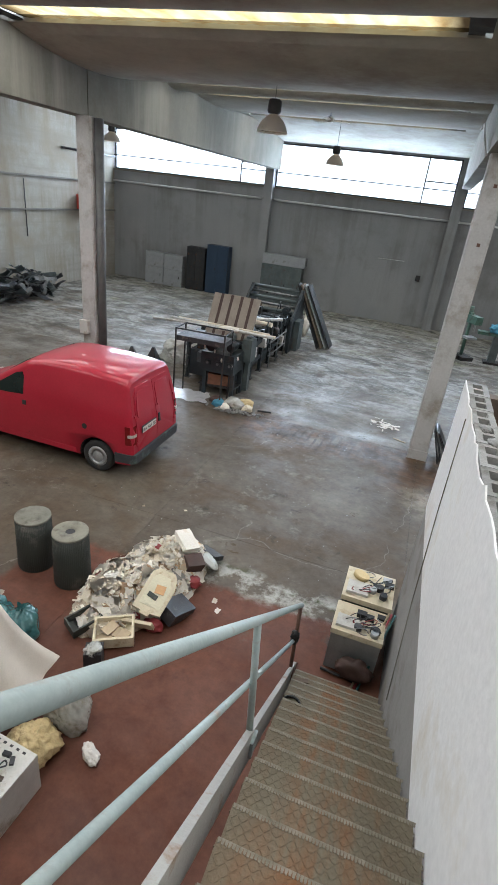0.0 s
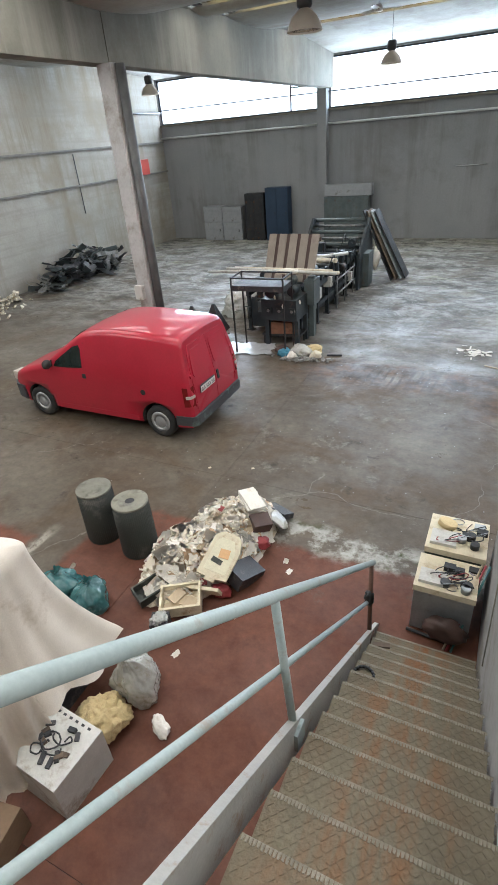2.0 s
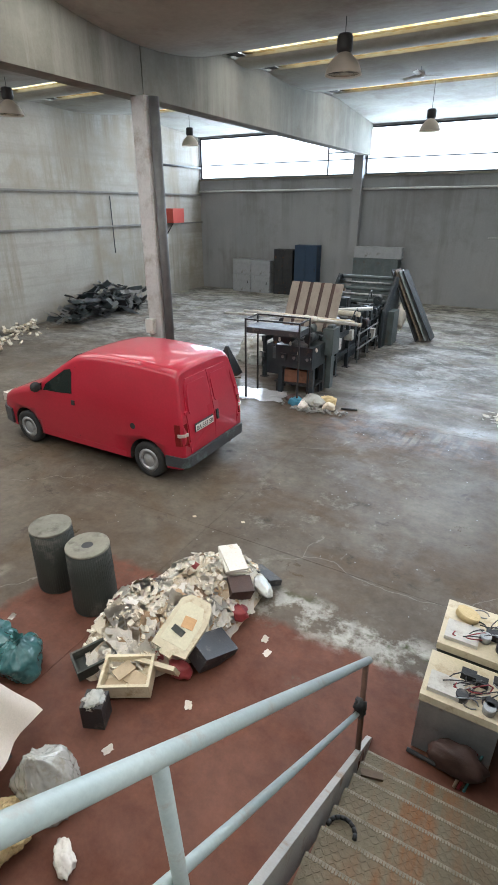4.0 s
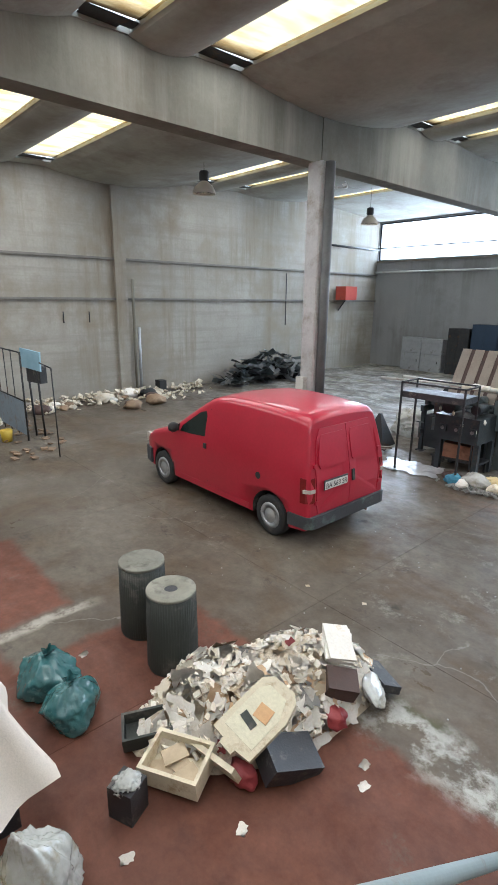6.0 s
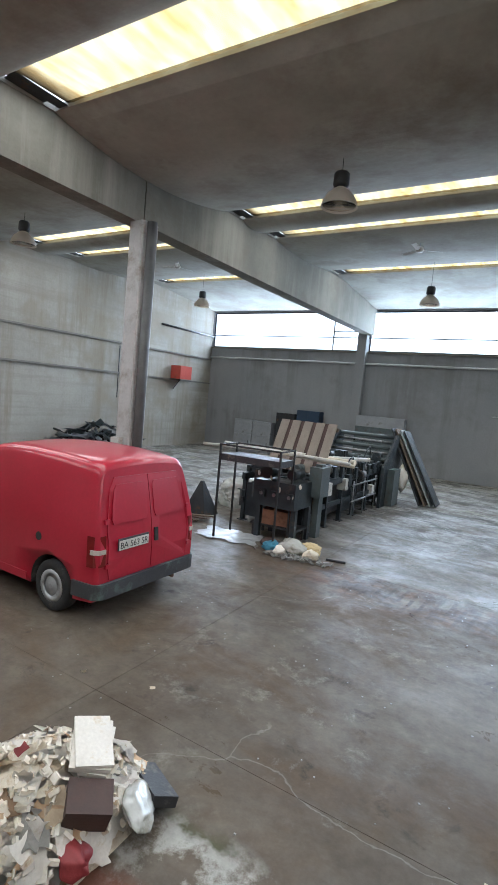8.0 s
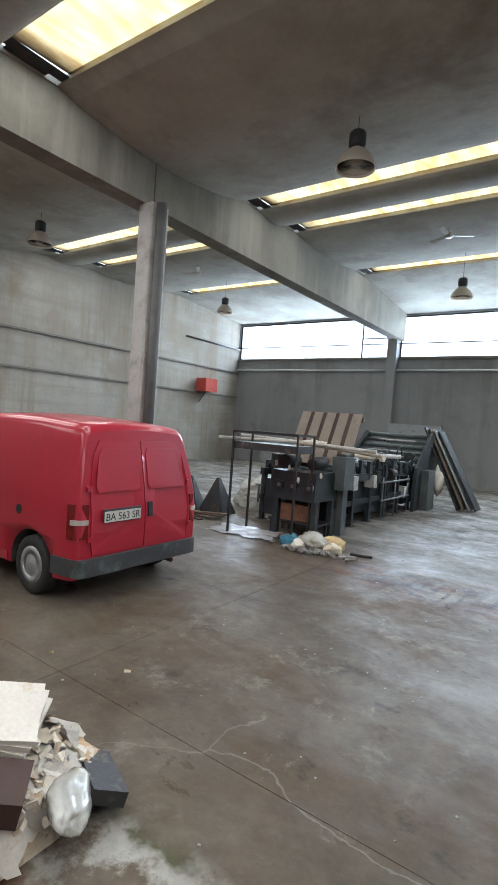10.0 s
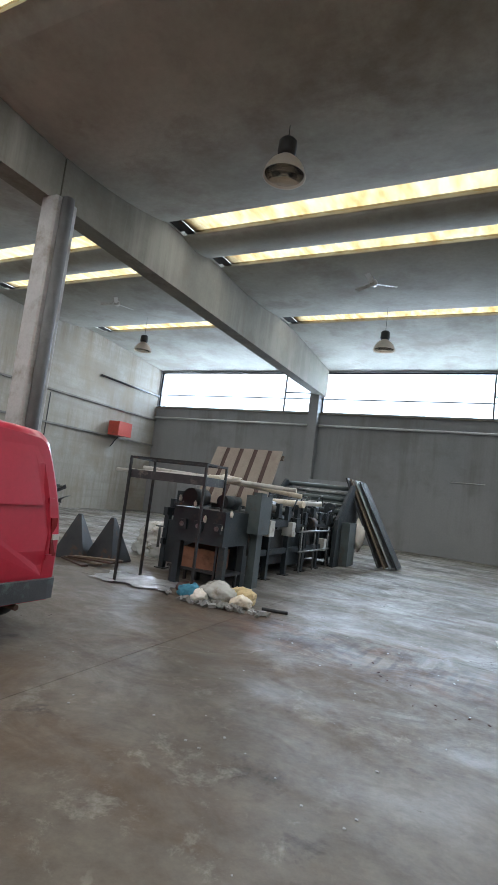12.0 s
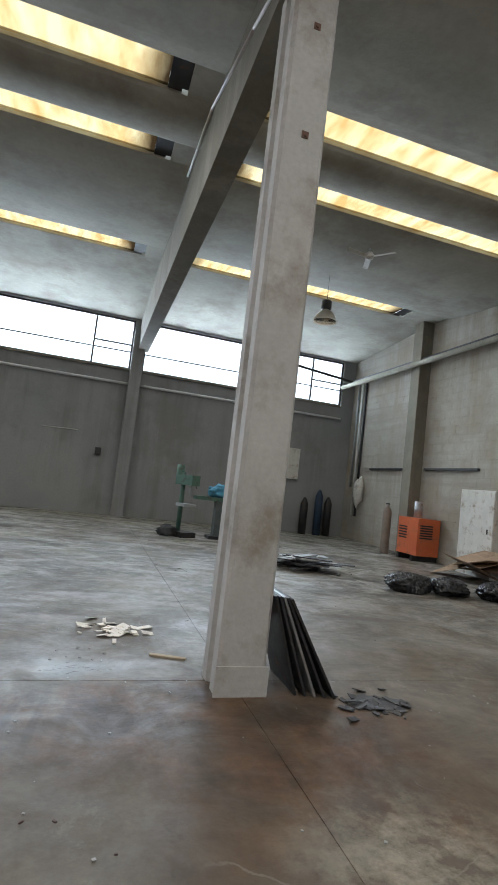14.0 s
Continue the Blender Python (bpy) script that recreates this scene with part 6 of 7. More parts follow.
for i in range(90):
    s = random.uniform(0.02, 0.055)
    x, y = random.gauss(-2.3, 0.35), random.gauss(9.72, 0.1)
    box(bm, -s, -s * 0.7, -s * 0.4, s, s * 0.6, s * 0.5, Matrix.Translation((x, y, 0.03)) @ Euler([random.uniform(-1, 1) for _ in range(3)]).to_matrix().to_4x4())
whole("rubble_litter", bm, BLOCK_CONC, "scattered small rubble before the machine", "rubble", kind="stuff")
bm = B()
rod(bm, (-1.75, 10.06, 0.02), (-1.42, 10.14, 0.02), 0.022, seg=8)
whole("iron_bar", bm, STEEL_DARK, "short black iron bar on the floor", "bar")
# the film's white also holds the glare reflected off it and the wet floor
GLARE_FILM = material("glare_white_film", (0.78, 0.79, 0.80), (0.86, 0.87, 0.88), 5, 30, (0.1, 0.25), bump=0.1, coat=0.5)
bm = B()
rows = []
for j in range(13):
    rows.append([bm.verts.new((-0.62 + 1.25 * i / 16 + 0.05 * math.sin(j), -0.35 + 0.75 * j / 12 + 0.05 * math.sin(i), 0.014 + 0.03 * abs(noise.noise(Vector((i * 0.4, j * 0.4, 2)))))) for i in range(17)])
for a, c in zip(rows[:-1], rows[1:]):
    for i in range(16):
        bm.faces.new((a[i], a[i + 1], c[i + 1], c[i])).smooth = True
bmesh.ops.solidify(bm, geom=bm.faces[:], thickness=0.004)
whole("plastic_film", bm, GLARE_FILM, "plastic film spread on the wet floor, whitened for its glare", "film", pose(-3.75, 10.0, 0.004, 0, 0, 8))
bm = B()
crumple(bm, (0, 0, 0.26), (0.75, 0.5, 0.45), 81, 18, 0.1, 5)
whole("white_tarpaulin", bm, CLEAR_BAG, "white tarpaulin heaped over machine parts", "tarpaulin", pose(-5.1, 12.6, -0.02, 0, 0, 30))
bm = B()
lump(bm, (0, 0, 0.2), (0.6, 0.4, 0.35), 0.5, 2, 3, 85, True)
whole("white_tarpaulin", bm, PAPER_WHITE, "white sheet crumpled beside the machine", "sheet", pose(-4.6, 13.7, 0.0, 0, 0, 70))
for k, (x, y, rz) in enumerate(((-5.75, 10.75, 20), (-5.25, 11.05, 5))):
    bm = B()
    a = [bm.verts.new(p) for p in ((-0.3, -0.3, 0), (0.3, -0.3, 0), (0.3, 0.3, 0), (-0.3, 0.3, 0))]
    c = [bm.verts.new(p) for p in ((-0.03, -0.03, 0.75), (0.03, -0.03, 0.75), (0.03, 0.03, 0.75), (-0.03, 0.03, 0.75))]
    for i in range(4):
        bm.faces.new((a[i], a[(i + 1) % 4], c[(i + 1) % 4], c[i]))
    bm.faces.new(a[::-1]); bm.faces.new(c)
    whole("hopper_cone", bm, STEEL_DARK, "dark sheet-metal hopper cone upturned on the floor", "hopper", pose(x, y, 0, 0, 0, rz), "hopper cones", bevel=0.008)
for k in range(4):
    bm = B()
    box(bm, -0.4, -0.05, 0, 0.4, 0.05, 0.025)
    whole("scrap_plank", bm, (BROWN_CASE, OLD_WOOD)[k % 2], "rough scrap plank on the floor by the hoppers", "plank", pose(-5.3 + 0.1 * k, 10.3 + 0.08 * k, 0.002 + 0.027 * k, 0, 0, -20 + 17 * k), "scrap planks")

# ---- against the walls and hanging from the roof ----
RED_BOX = material("red_heater_enamel", (0.42, 0.055, 0.035), (0.50, 0.08, 0.05), 4, 50, (0.4, 0.6), stain=(0.25, 0.06, 0.04), stain_scale=4)
ORANGE = material("orange_enamel", (0.52, 0.11, 0.035), (0.60, 0.15, 0.05), 4, 50, (0.4, 0.6), stain=(0.3, 0.1, 0.05), stain_scale=4)
LAMP_BLACK = material("black_lamp_housing", (0.02, 0.02, 0.02), (0.035, 0.035, 0.035), 6, 60, (0.5, 0.7))
LAMP_SHADE = material("dusty_acrylic_shade", (0.55, 0.50, 0.43), (0.64, 0.59, 0.52), 6, 60, (0.25, 0.4), bump=0.02)


def let_light_through(m, share, tint):
    """Part of the light passes the thin shade."""
    n, l = m.node_tree.nodes, m.node_tree.links
    tr, mx = n.new("ShaderNodeBsdfTranslucent"), n.new("ShaderNodeMixShader")
    tr.inputs[0].default_value = (*tint, 1.0)
    mx.inputs[0].default_value = share
    l.new(n["Principled BSDF"].outputs[0], mx.inputs[1]); l.new(tr.outputs[0], mx.inputs[2])
    l.new(mx.outputs[0], n["Material Output"].inputs[0])


let_light_through(LAMP_SHADE, 0.5, (0.75, 0.68, 0.58))
DOOR_BLUE = material("dark_blue_paint", (0.015, 0.035, 0.07), (0.025, 0.05, 0.09), 3, 50, (0.45, 0.65))
GAS_GREY = material("brown_grey_cylinder", (0.20, 0.16, 0.13), (0.27, 0.22, 0.18), 4, 50, (0.5, 0.7))
LATHE_GREEN = material("machine_tool_green", (0.06, 0.13, 0.10), (0.09, 0.17, 0.13), 4, 50, (0.4, 0.6), stain=(0.05, 0.05, 0.04), stain_scale=5)
PALE_BLUE = material("pale_blue_board", (0.30, 0.50, 0.62), (0.38, 0.58, 0.70), 4, 50, (0.5, 0.7))
PANEL_BLUE = material("blue_grey_panel", (0.22, 0.28, 0.34), (0.28, 0.34, 0.40), 3, 50, (0.5, 0.7), stain=(0.2, 0.18, 0.16), stain_scale=4)
YELLOW = material("yellow_plastic", (0.55, 0.38, 0.03), (0.62, 0.45, 0.05), 4, 50, (0.4, 0.6))


LAMP_GLASS = glass("lamp_glass", (0.85, 0.8, 0.72))


def high_bay(m):
    t = thing("hanging_lamp", "unlit high-bay lamp with a dusty bell shade", "lamp", m, "high-bay lamps")
    bm = B()
    rod(bm, (0, 0, 0.56), (0, 0, 1.44), 0.006, seg=8)
    part("stem", bm, STEEL_DARK, t)
    bm = B()
    lathe(bm, ((0.0, 0.57), (0.10, 0.565), (0.13, 0.53), (0.135, 0.36), (0.12, 0.33), (0.07, 0.31), (0.0, 0.31)), 24)
    part("ballast", bm, LAMP_BLACK, t)
    bm = B()
    lathe(bm, ((0.07, 0.32), (0.13, 0.28), (0.22, 0.20), (0.275, 0.11), (0.305, 0.02), (0.31, 0.0), (0.30, 0.0), (0.265, 0.11), (0.21, 0.19), (0.12, 0.265)), 32)
    part("shade", bm, LAMP_SHADE, t)
    bm = B()
    lathe(bm, ((0.0, 0.04), (0.28, 0.03), (0.285, 0.045), (0.0, 0.055)), 32)
    part("glass", bm, LAMP_GLASS, t, "dusty lamp glass")
    return t


first_lamp = high_bay(pose(-2.15, 9.98, 6.0))
for x, y in ((-2.42, 18.2), (-10.83, 17.75), (-10.6, 9.95), (6.13, 17.6), (6.2, 9.95), (-2.2, 2.1)):
    copy_thing(first_lamp, pose(x, y, 6.02))


def ceiling_fan(m):
    t = thing("ceiling_fan", "pale ceiling fan at rest under the slabs", "fan", m, "ceiling fans")
    bm = B()
    rod(bm, (0, 0, 0.1), (0, 0, 0.46), 0.014, seg=8)
    part("rod", bm, STEEL_GALV, t)
    bm = B()
    lathe(bm, ((0.0, -0.05), (0.09, -0.04), (0.11, 0.03), (0.07, 0.1), (0.0, 0.11)), 20)
    part("hub", bm, OFFWHITE, t)
    for k in range(3):
        a = k * 2.094 + 0.5
        bm = B()
        box(bm, 0.1, -0.06, 0.0, 0.6, 0.06, 0.01, Matrix.Rotation(a, 4, "Z") @ Matrix.Rotation(0.25, 4, "X"))
        part("blade", bm, OFFWHITE, t)
    return t


first_fan = ceiling_fan(pose(-2.3, 15.9, 7.0))
for x, y in ((-10.6, 15.9), (6.2, 15.7)):
    copy_thing(first_fan, pose(x, y, 7.0, 0, 0, 40))

# red unit heater high on the west wall
hb = thing("unit_heater", "red wall-hung air heater box", "heater", pose(LEFT_X, 20.95, 3.3))
bm = B()
box(bm, 0.12, 0, 0, 0.72, 0.85, 0.62)
part("casing", bm, RED_BOX, hb, bevel=0.015)
bm = B()
pipe(bm, [(0.0, 0.4, -0.5), (0.4, 0.4, -0.02)], 0.02)
part("bracket", bm, STEEL_DARK, hb)
bm = B()
rod(bm, (LEFT_X + 0.1, 20.1, 5.75), (LEFT_X + 0.1, WALL_Y - 0.05, 5.75), 0.045)
whole("air_pipe", bm, STEEL_DARK, "dark pipe on brackets under the strip window", "pipe")
bm = B()
pipe(bm, [(LEFT_X + 0.06, 17.6, 4.4), (LEFT_X + 0.06, 17.6, 2.2)], 0.02)
whole("wall_conduit", bm, STEEL_DARK, "thin conduit down the precast wall", "conduit")
for y in (9.98, 10.16):
    bm = B()
    rod(bm, (LEFT_X + 0.18, y, 0.0), (LEFT_X + 0.18, y, 3.9 if y < 10.1 else 2.3), 0.05, seg=12)
    whole("wall_downpipe", bm, STEEL_GALV if y > 10.1 else BEAM_CONC, "grey downpipe beside the wall pilaster", "pipe")
for y in (7.55, 8.42):
    bm = B()
    rod(bm, (LEFT_X + 0.04, y, 2.5), (LEFT_X + 0.04, y, 2.85), 0.018, seg=8)
    whole("wall_hook", bm, STEEL_DARK, "short iron peg on the wall", "peg")
# pipe widened and darkened to stand in for the column's shaded side face
bm = B()
rod(bm, (-5.8, 9.45, 0.0), (-5.8, 9.45, 5.93), 0.1, seg=20)
whole("column_downpipe", bm, material("shaded_side_grey", (0.09, 0.09, 0.09), (0.14, 0.14, 0.135), 3, 40, (0.5, 0.7)), "downpipe on the concrete column, dark for its shaded side", "pipe")
bm = B()
box(bm, -0.11, -0.06, 0, 0.11, 0.06, 0.32)
whole("column_switch_box", bm, OFFWHITE, "pale switch box on the concrete column", "switch box", pose(-6.16, 9.235, 1.35), bevel=0.008)
for z in (5.45, 4.48):
    bm = B()
    box(bm, -0.03, -0.004, -0.03, 0.03, 0.0, 0.03)
    rod(bm, (0, -0.012, 0), (0, -0.004, 0), 0.016, seg=8)
    whole("bolt_plate", bm, RUSTY_BEAM, "rusty bolt plate on the concrete column", "bolt plate", pose(2.19, 9.498, z), "bolt plates")
bm = B()
box(bm, 1.965, 9.485, 0.0, 2.385, 9.5, 0.22)
structure("column_plinth", bm, COLUMN_CONC, "patched plinth skim at the column foot", "plinth", bevel=0.004)
bm = B()
pipe(bm, [(1.9, 9.4, 5.9), (1.86, 10.5, 6.2), (1.82, 12.5, 6.75), (1.82, 14.5, 6.9)], 0.018, 8)
whole("beam_cable", bm, PIPE_PALE, "pale cable run up the roof beam", "cable")

# rubbish along the west wall
random.seed(61)
bm = B()
for i in range(420):
    y = random.uniform(3.2, 12.6)
    x = LEFT_X + 0.3 + abs(random.gauss(0, 0.65))
    s = random.uniform(0.03, 0.11)
    box(bm, -s, -s * random.uniform(0.3, 1), -s * 0.25, s, s * random.uniform(0.3, 1), s * 0.3, Matrix.Translation((x, y, s * 0.5 + 0.22 * math.exp(-((x - LEFT_X - 0.6) ** 2) / 0.2) * random.random())) @ Euler([random.uniform(-0.7, 0.7) for _ in range(3)]).to_matrix().to_4x4())
whole("wall_litter", bm, PAPER, "strip of pale litter along the precast wall", "litter", kind="stuff")
for k in range(26):
    bm = B()
    s = random.uniform(0.12, 0.32)
    crumple(bm, (0, 0, s * 0.42), (s * 1.3, s, s * 0.7), k + 400, 12, 0.2, 3)
    whole("waste_lump", bm, random.choice((PAPER_WHITE, PAPER, CARD, CARD, OFFWHITE, BROWN_CASE, STEEL_DARK)), "crumpled waste lying by the precast wall", "waste", pose(LEFT_X + 0.5 + abs(random.gauss(0, 0.7)), random.uniform(3.6, 10.0), -0.01, 0, 0, random.uniform(0, 360)), "wall waste")
bm = B()
box(bm, -0.16, -0.14, 0, 0.16, 0.14, 0.42)
whole("dark_can", bm, STEEL_DARK, "dark square can by the precast wall", "can", pose(LEFT_X + 0.45, 10.8, 0), bevel=0.02)
# heap of scrap metal strips
heap2 = thing("scrap_heap", "heap of grey twisted scrap strips by the wall", "scrap heap", pose(-13.9, 15.4, 0))
for k in range(170):
    bm = B()
    l = random.uniform(0.5, 1.4)
    seg, pts = 5, []
    for i in range(seg + 1):
        pts.append((l * (i / seg - 0.5), random.uniform(-0.06, 0.06), random.uniform(-0.07, 0.07)))
    w = random.uniform(0.04, 0.14)
    a = [bm.verts.new((p[0], p[1] - w, p[2])) for p in pts]
    c = [bm.verts.new((p[0], p[1] + w, p[2] + random.uniform(-0.03, 0.03))) for p in pts]
    fs = [bm.faces.new((a[i], a[i + 1], c[i + 1], c[i])) for i in range(seg)]
    bmesh.ops.solidify(bm, geom=fs, thickness=0.008)
    y = random.uniform(-1.9, 2.0)
    h = 1.3 * (1 - (y / 2.3) ** 2) * (0.55 + 0.45 * random.random() * (1 + y / 3))
    ob = part("strip", bm, random.choice((STEEL_GALV, BLACK_PLASTIC, MACHINE_GREEN, BLOCK_CONC)), heap2)
    ob.matrix_basis = pose(random.gauss(0, 0.28), y, max(0.06, h * random.random() ** 0.6), random.uniform(-60, 60), random.uniform(-30, 30), random.uniform(0, 180))

# barrier with a blue-grey panel, and a sign desk
gate = thing("barrier", "thin steel barrier with a blue-grey lower panel", "barrier", pose(-13.6, 4.76, 0))
for x in (0.0, 0.55, 1.1, 1.65, 2.2, 2.85):
    bm = B()
    rod(bm, (x, 0, 0.0), (x, 0, 2.1), 0.022 if x in (0.0, 2.85) else 0.012, seg=8)
    part("bar", bm, STEEL_DARK, gate)
for z in (2.08, 0.95):
    bm = B()
    rod(bm, (0, 0, z), (2.85, 0, z), 0.018, seg=8)
    part("rail", bm, STEEL_DARK, gate)
bm = B()
box(bm, 0.05, -0.012, 0.12, 2.8, 0.012, 0.93)
part("panel", bm, PANEL_BLUE, gate)
bm = B()
pipe(bm, [(4.6, 0.05, 0), (4.55, 0.05, 1.9), (3.9, 0.05, 1.95)], 0.014, 8)
part("loose_post", bm, STEEL_DARK, gate)
desk = thing("sign_board", "pale blue board on a dark stand", "board", pose(-11.0, 5.0, 0, 0, 0, 10))
bm = B()
box(bm, -0.4, -0.02, 1.68, 0.45, 0.02, 2.12, Matrix.Rotation(0.06, 4, "Y"))
part("board", bm, PALE_BLUE, desk, bevel=0.01)
for x in (-0.1, 0.3):
    bm = B()
    rod(bm, (x, 0.1, 0), (x, 0.04, 1.75), 0.025, seg=8)
    part("leg", bm, STEEL_DARK, desk)
bm = B()
box(bm, -0.15, 0.03, 1.35, 0.45, 0.2, 1.75)
part("dark_box", bm, BLACK_PLASTIC, desk)
bm = B()
lathe(bm, ((0.0, 0.01), (0.11, 0.0), (0.14, 0.28), (0.13, 0.28), (0.1, 0.02)), 20)
whole("bucket", bm, YELLOW, "yellow plastic bucket on the floor", "bucket", pose(-11.0, 4.35, 0))
bm = B()
for i in range(60):
    s = random.uniform(0.03, 0.1)
    box(bm, -s, -s, -0.015, s, s * 0.6, 0.015, Matrix.Translation((random.uniform(-13.5, -9.2), random.uniform(3.6, 5.4), 0.03)) @ Euler((random.uniform(-0.2, 0.2), random.uniform(-0.2, 0.2), random.uniform(0, 6))).to_matrix().to_4x4())
whole("floor_litter", bm, CARD, "scattered card and waste round the barrier", "litter", kind="stuff")

# along the window wall
DULL_WHITE = material("dull_white_enamel", (0.26, 0.27, 0.28), (0.34, 0.35, 0.355), 3, 50, (0.5, 0.7), stain=(0.17, 0.165, 0.16), stain_scale=3, stain_amount=0.3)
def cabinet(m, label, mat, sx, sy, h, doors=2):
    t = thing("steel_cabinet", label, "cabinet", m)
    bm = B()
    box(bm, 0, 0, 0, sx, sy, h)
    part("body", bm, mat, t, bevel=0.008)
    for k in range(doors):
        bm = B()
        box(bm, sx * k / doors + 0.015, -0.014, 0.06, sx * (k + 1) / doors - 0.015, 0.0, h - 0.04)
        d = part("door", bm, mat, t, bevel=0.004)
        bm = B()
        box(bm, sx * (k + 0.85) / doors - 0.02, -0.03, h * 0.5, sx * (k + 0.85) / doors + 0.01, -0.014, h * 0.5 + 0.12)
        part("handle", bm, STEEL_DARK, d)
    return t


cabinet(pose(-9.25, 23.75, 0), "tall dark blue steel cabinet at the grey wall", DOOR_BLUE, 1.15, 0.5, 2.32)
cabinet(pose(-10.35, 23.75, 0), "dark grey steel cabinet at the grey wall", STEEL_DARK, 1.0, 0.5, 2.1)
cabinet(pose(-12.7, 23.7, 0), "off-white low appliance at the grey wall", DULL_WHITE, 1.05, 0.55, 0.85, 1)
cabinet(pose(-11.62, 23.7, 0), "dull white low appliance at the grey wall", DULL_WHITE, 1.05, 0.55, 0.82, 1)
for k, x in enumerate((-12.7, -11.62)):
    bm = B()
    box(bm, 0, 0, 0, 1.05, 0.5, 0.72)
    whole("storage_box", bm, DULL_WHITE, "off-white box stacked on an appliance", "box", pose(x, 23.72, 0.86 - 0.03 * k), bevel=0.02)
cabinet(pose(-6.2, 23.4, 0), "grey steel cabinet behind the machine line", MACHINE_GREEN, 2.0, 0.5, 1.9, 3)
bm = B()
box(bm, 0, 0, 0, 2.1, 0.4, 0.46)
whole("long_carton", bm, DULL_WHITE, "long pale carton lying on a cabinet", "carton", pose(-6.2, 23.45, 1.91), bevel=0.01)
bm = B()
rod(bm, (-0.9, WALL_Y - 0.03, 2.8), (0.3, WALL_Y - 0.03, 2.82), 0.015, seg=8)
whole("wall_rail", bm, PIPE_PALE, "short pale rail on the grey wall", "rail")
bm = B()
box(bm, 0.95, WALL_Y - 0.1, 2.05, 1.15, WALL_Y, 2.3)
whole("wall_socket", bm, STEEL_DARK, "small dark socket box on the grey wall", "socket", bevel=0.01)

# machine tools by the east wall column
def pillar_drill(m):
    t = thing("pillar_drill", "old green pillar drill on a heavy base", "machine tool", m)
    bm = B()
    box(bm, -0.25, -0.35, 0, 0.25, 0.35, 0.14)
    part("base", bm, STEEL_DARK, t, bevel=0.02)
    bm = B()
    rod(bm, (0, 0.12, 0.1), (0, 0.12, 1.75), 0.065, seg=18)
    part("pillar", bm, LATHE_GREEN, t)
    bm = B()
    box(bm, -0.2, -0.3, 0.82, 0.2, 0.1, 0.9)
    part("table", bm, STEEL_GALV, t, bevel=0.01)
    bm = B()
    box(bm, -0.14, -0.4, 1.4, 0.14, 0.3, 1.68)
    part("head", bm, LATHE_GREEN, t, bevel=0.04)
    bm = B()
    rod(bm, (0, -0.22, 1.1), (0, -0.22, 1.42), 0.035, seg=12)
    part("spindle", bm, STEEL_GALV, t)
    bm = B()
    rod(bm, (0, 0.3, 1.5), (0, 0.3, 1.95), 0.11, seg=18)
    part("motor", bm, LATHE_GREEN, t)
    for k in range(3):
        bm = B()
        rod(bm, (0.14, -0.15, 1.5), (0.2, -0.15 + 0.2 * math.cos(k * 2.1), 1.5 + 0.2 * math.sin(k * 2.1)), 0.01, seg=6)
        part("feed_lever", bm, STEEL_DARK, t)
    return t


pillar_drill(pose(3.45, 19.7, 0, 0, 0, 30))
grinder = thing("bench_grinder", "machine tool on a pedestal under a blue cloth", "machine tool", pose(4.5, 19.8, 0))
bm = B()
prism(bm, ((-0.28, -0.25), (0.28, -0.25), (0.28, 0.25), (-0.28, 0.25)), "z", 0, 0.08)
part("base", bm, STEEL_DARK, grinder, bevel=0.01)
bm = B()
box(bm, -0.14, -0.14, 0.08, 0.14, 0.14, 1.05)
part("pedestal", bm, MACHINE_GREEN, grinder, bevel=0.02)
bm = B()
box(bm, -0.75, -0.2, 1.05, 0.35, 0.2, 1.15)
part("bed", bm, LATHE_GREEN, grinder, bevel=0.02)
bm = B()
lump(bm, (0.05, 0, 1.28), (0.42, 0.28, 0.22), 0.35, 2.4, 4, 91)
part("blue_cloth", bm, BLUE_RAG, grinder, "bright blue cloth cover")
bm = B()
lump(bm, (0, 0, 0.12), (0.25, 0.2, 0.18), 0.5, 3, 3, 95, True)
whole("swarf_tin", bm, STEEL_DARK, "dark tin of scrap beside the drill", "tin", pose(3.05, 19.5, 0))

# east side: scrap boards, bags, heater, cylinder, cabinet, pipes
random.seed(71)
for k in range(24):
    l, w = random.uniform(0.5, 1.2), random.uniform(0.08, 0.26)
    bm = B()
    box(bm, -l / 2, -w / 2, 0, l / 2, w / 2, 0.02)
    whole("black_board", bm, random.choice((BLACK_PLASTIC, STEEL_DARK, BLACK_PLASTIC, STEEL_GALV)), "thin black board in a loose pile on the floor", "board",
          pose(5.45 + random.gauss(0, 0.3), 15.7 + random.gauss(0, 0.3), 0.004 + 0.022 * (k // 2), random.uniform(-4, 4) * min(1, k / 6), random.uniform(-5, 5) * min(1, k / 6), random.uniform(-50, 50)), "black slats", bevel=0.003)
for k, (x, y, s) in enumerate(((6.75, 13.95, (0.55, 0.35, 0.22)), (7.55, 13.85, (0.5, 0.35, 0.2)), (8.35, 13.55, (0.45, 0.35, 0.22)))):
    bm = B()
    crumple(bm, (0, 0, s[2] * 0.6), s, k + 110, 22, 0.14, 5)
    whole("black_bag", bm, material("black_bin_liner", (0.012, 0.012, 0.013), (0.025, 0.025, 0.027), 6, 24, (0.15, 0.35), bump=0.7), "black bin liner full of waste, lying slack", "rubbish bag", pose(x, y, 0.0, 0, 0, k * 25), "black bags")
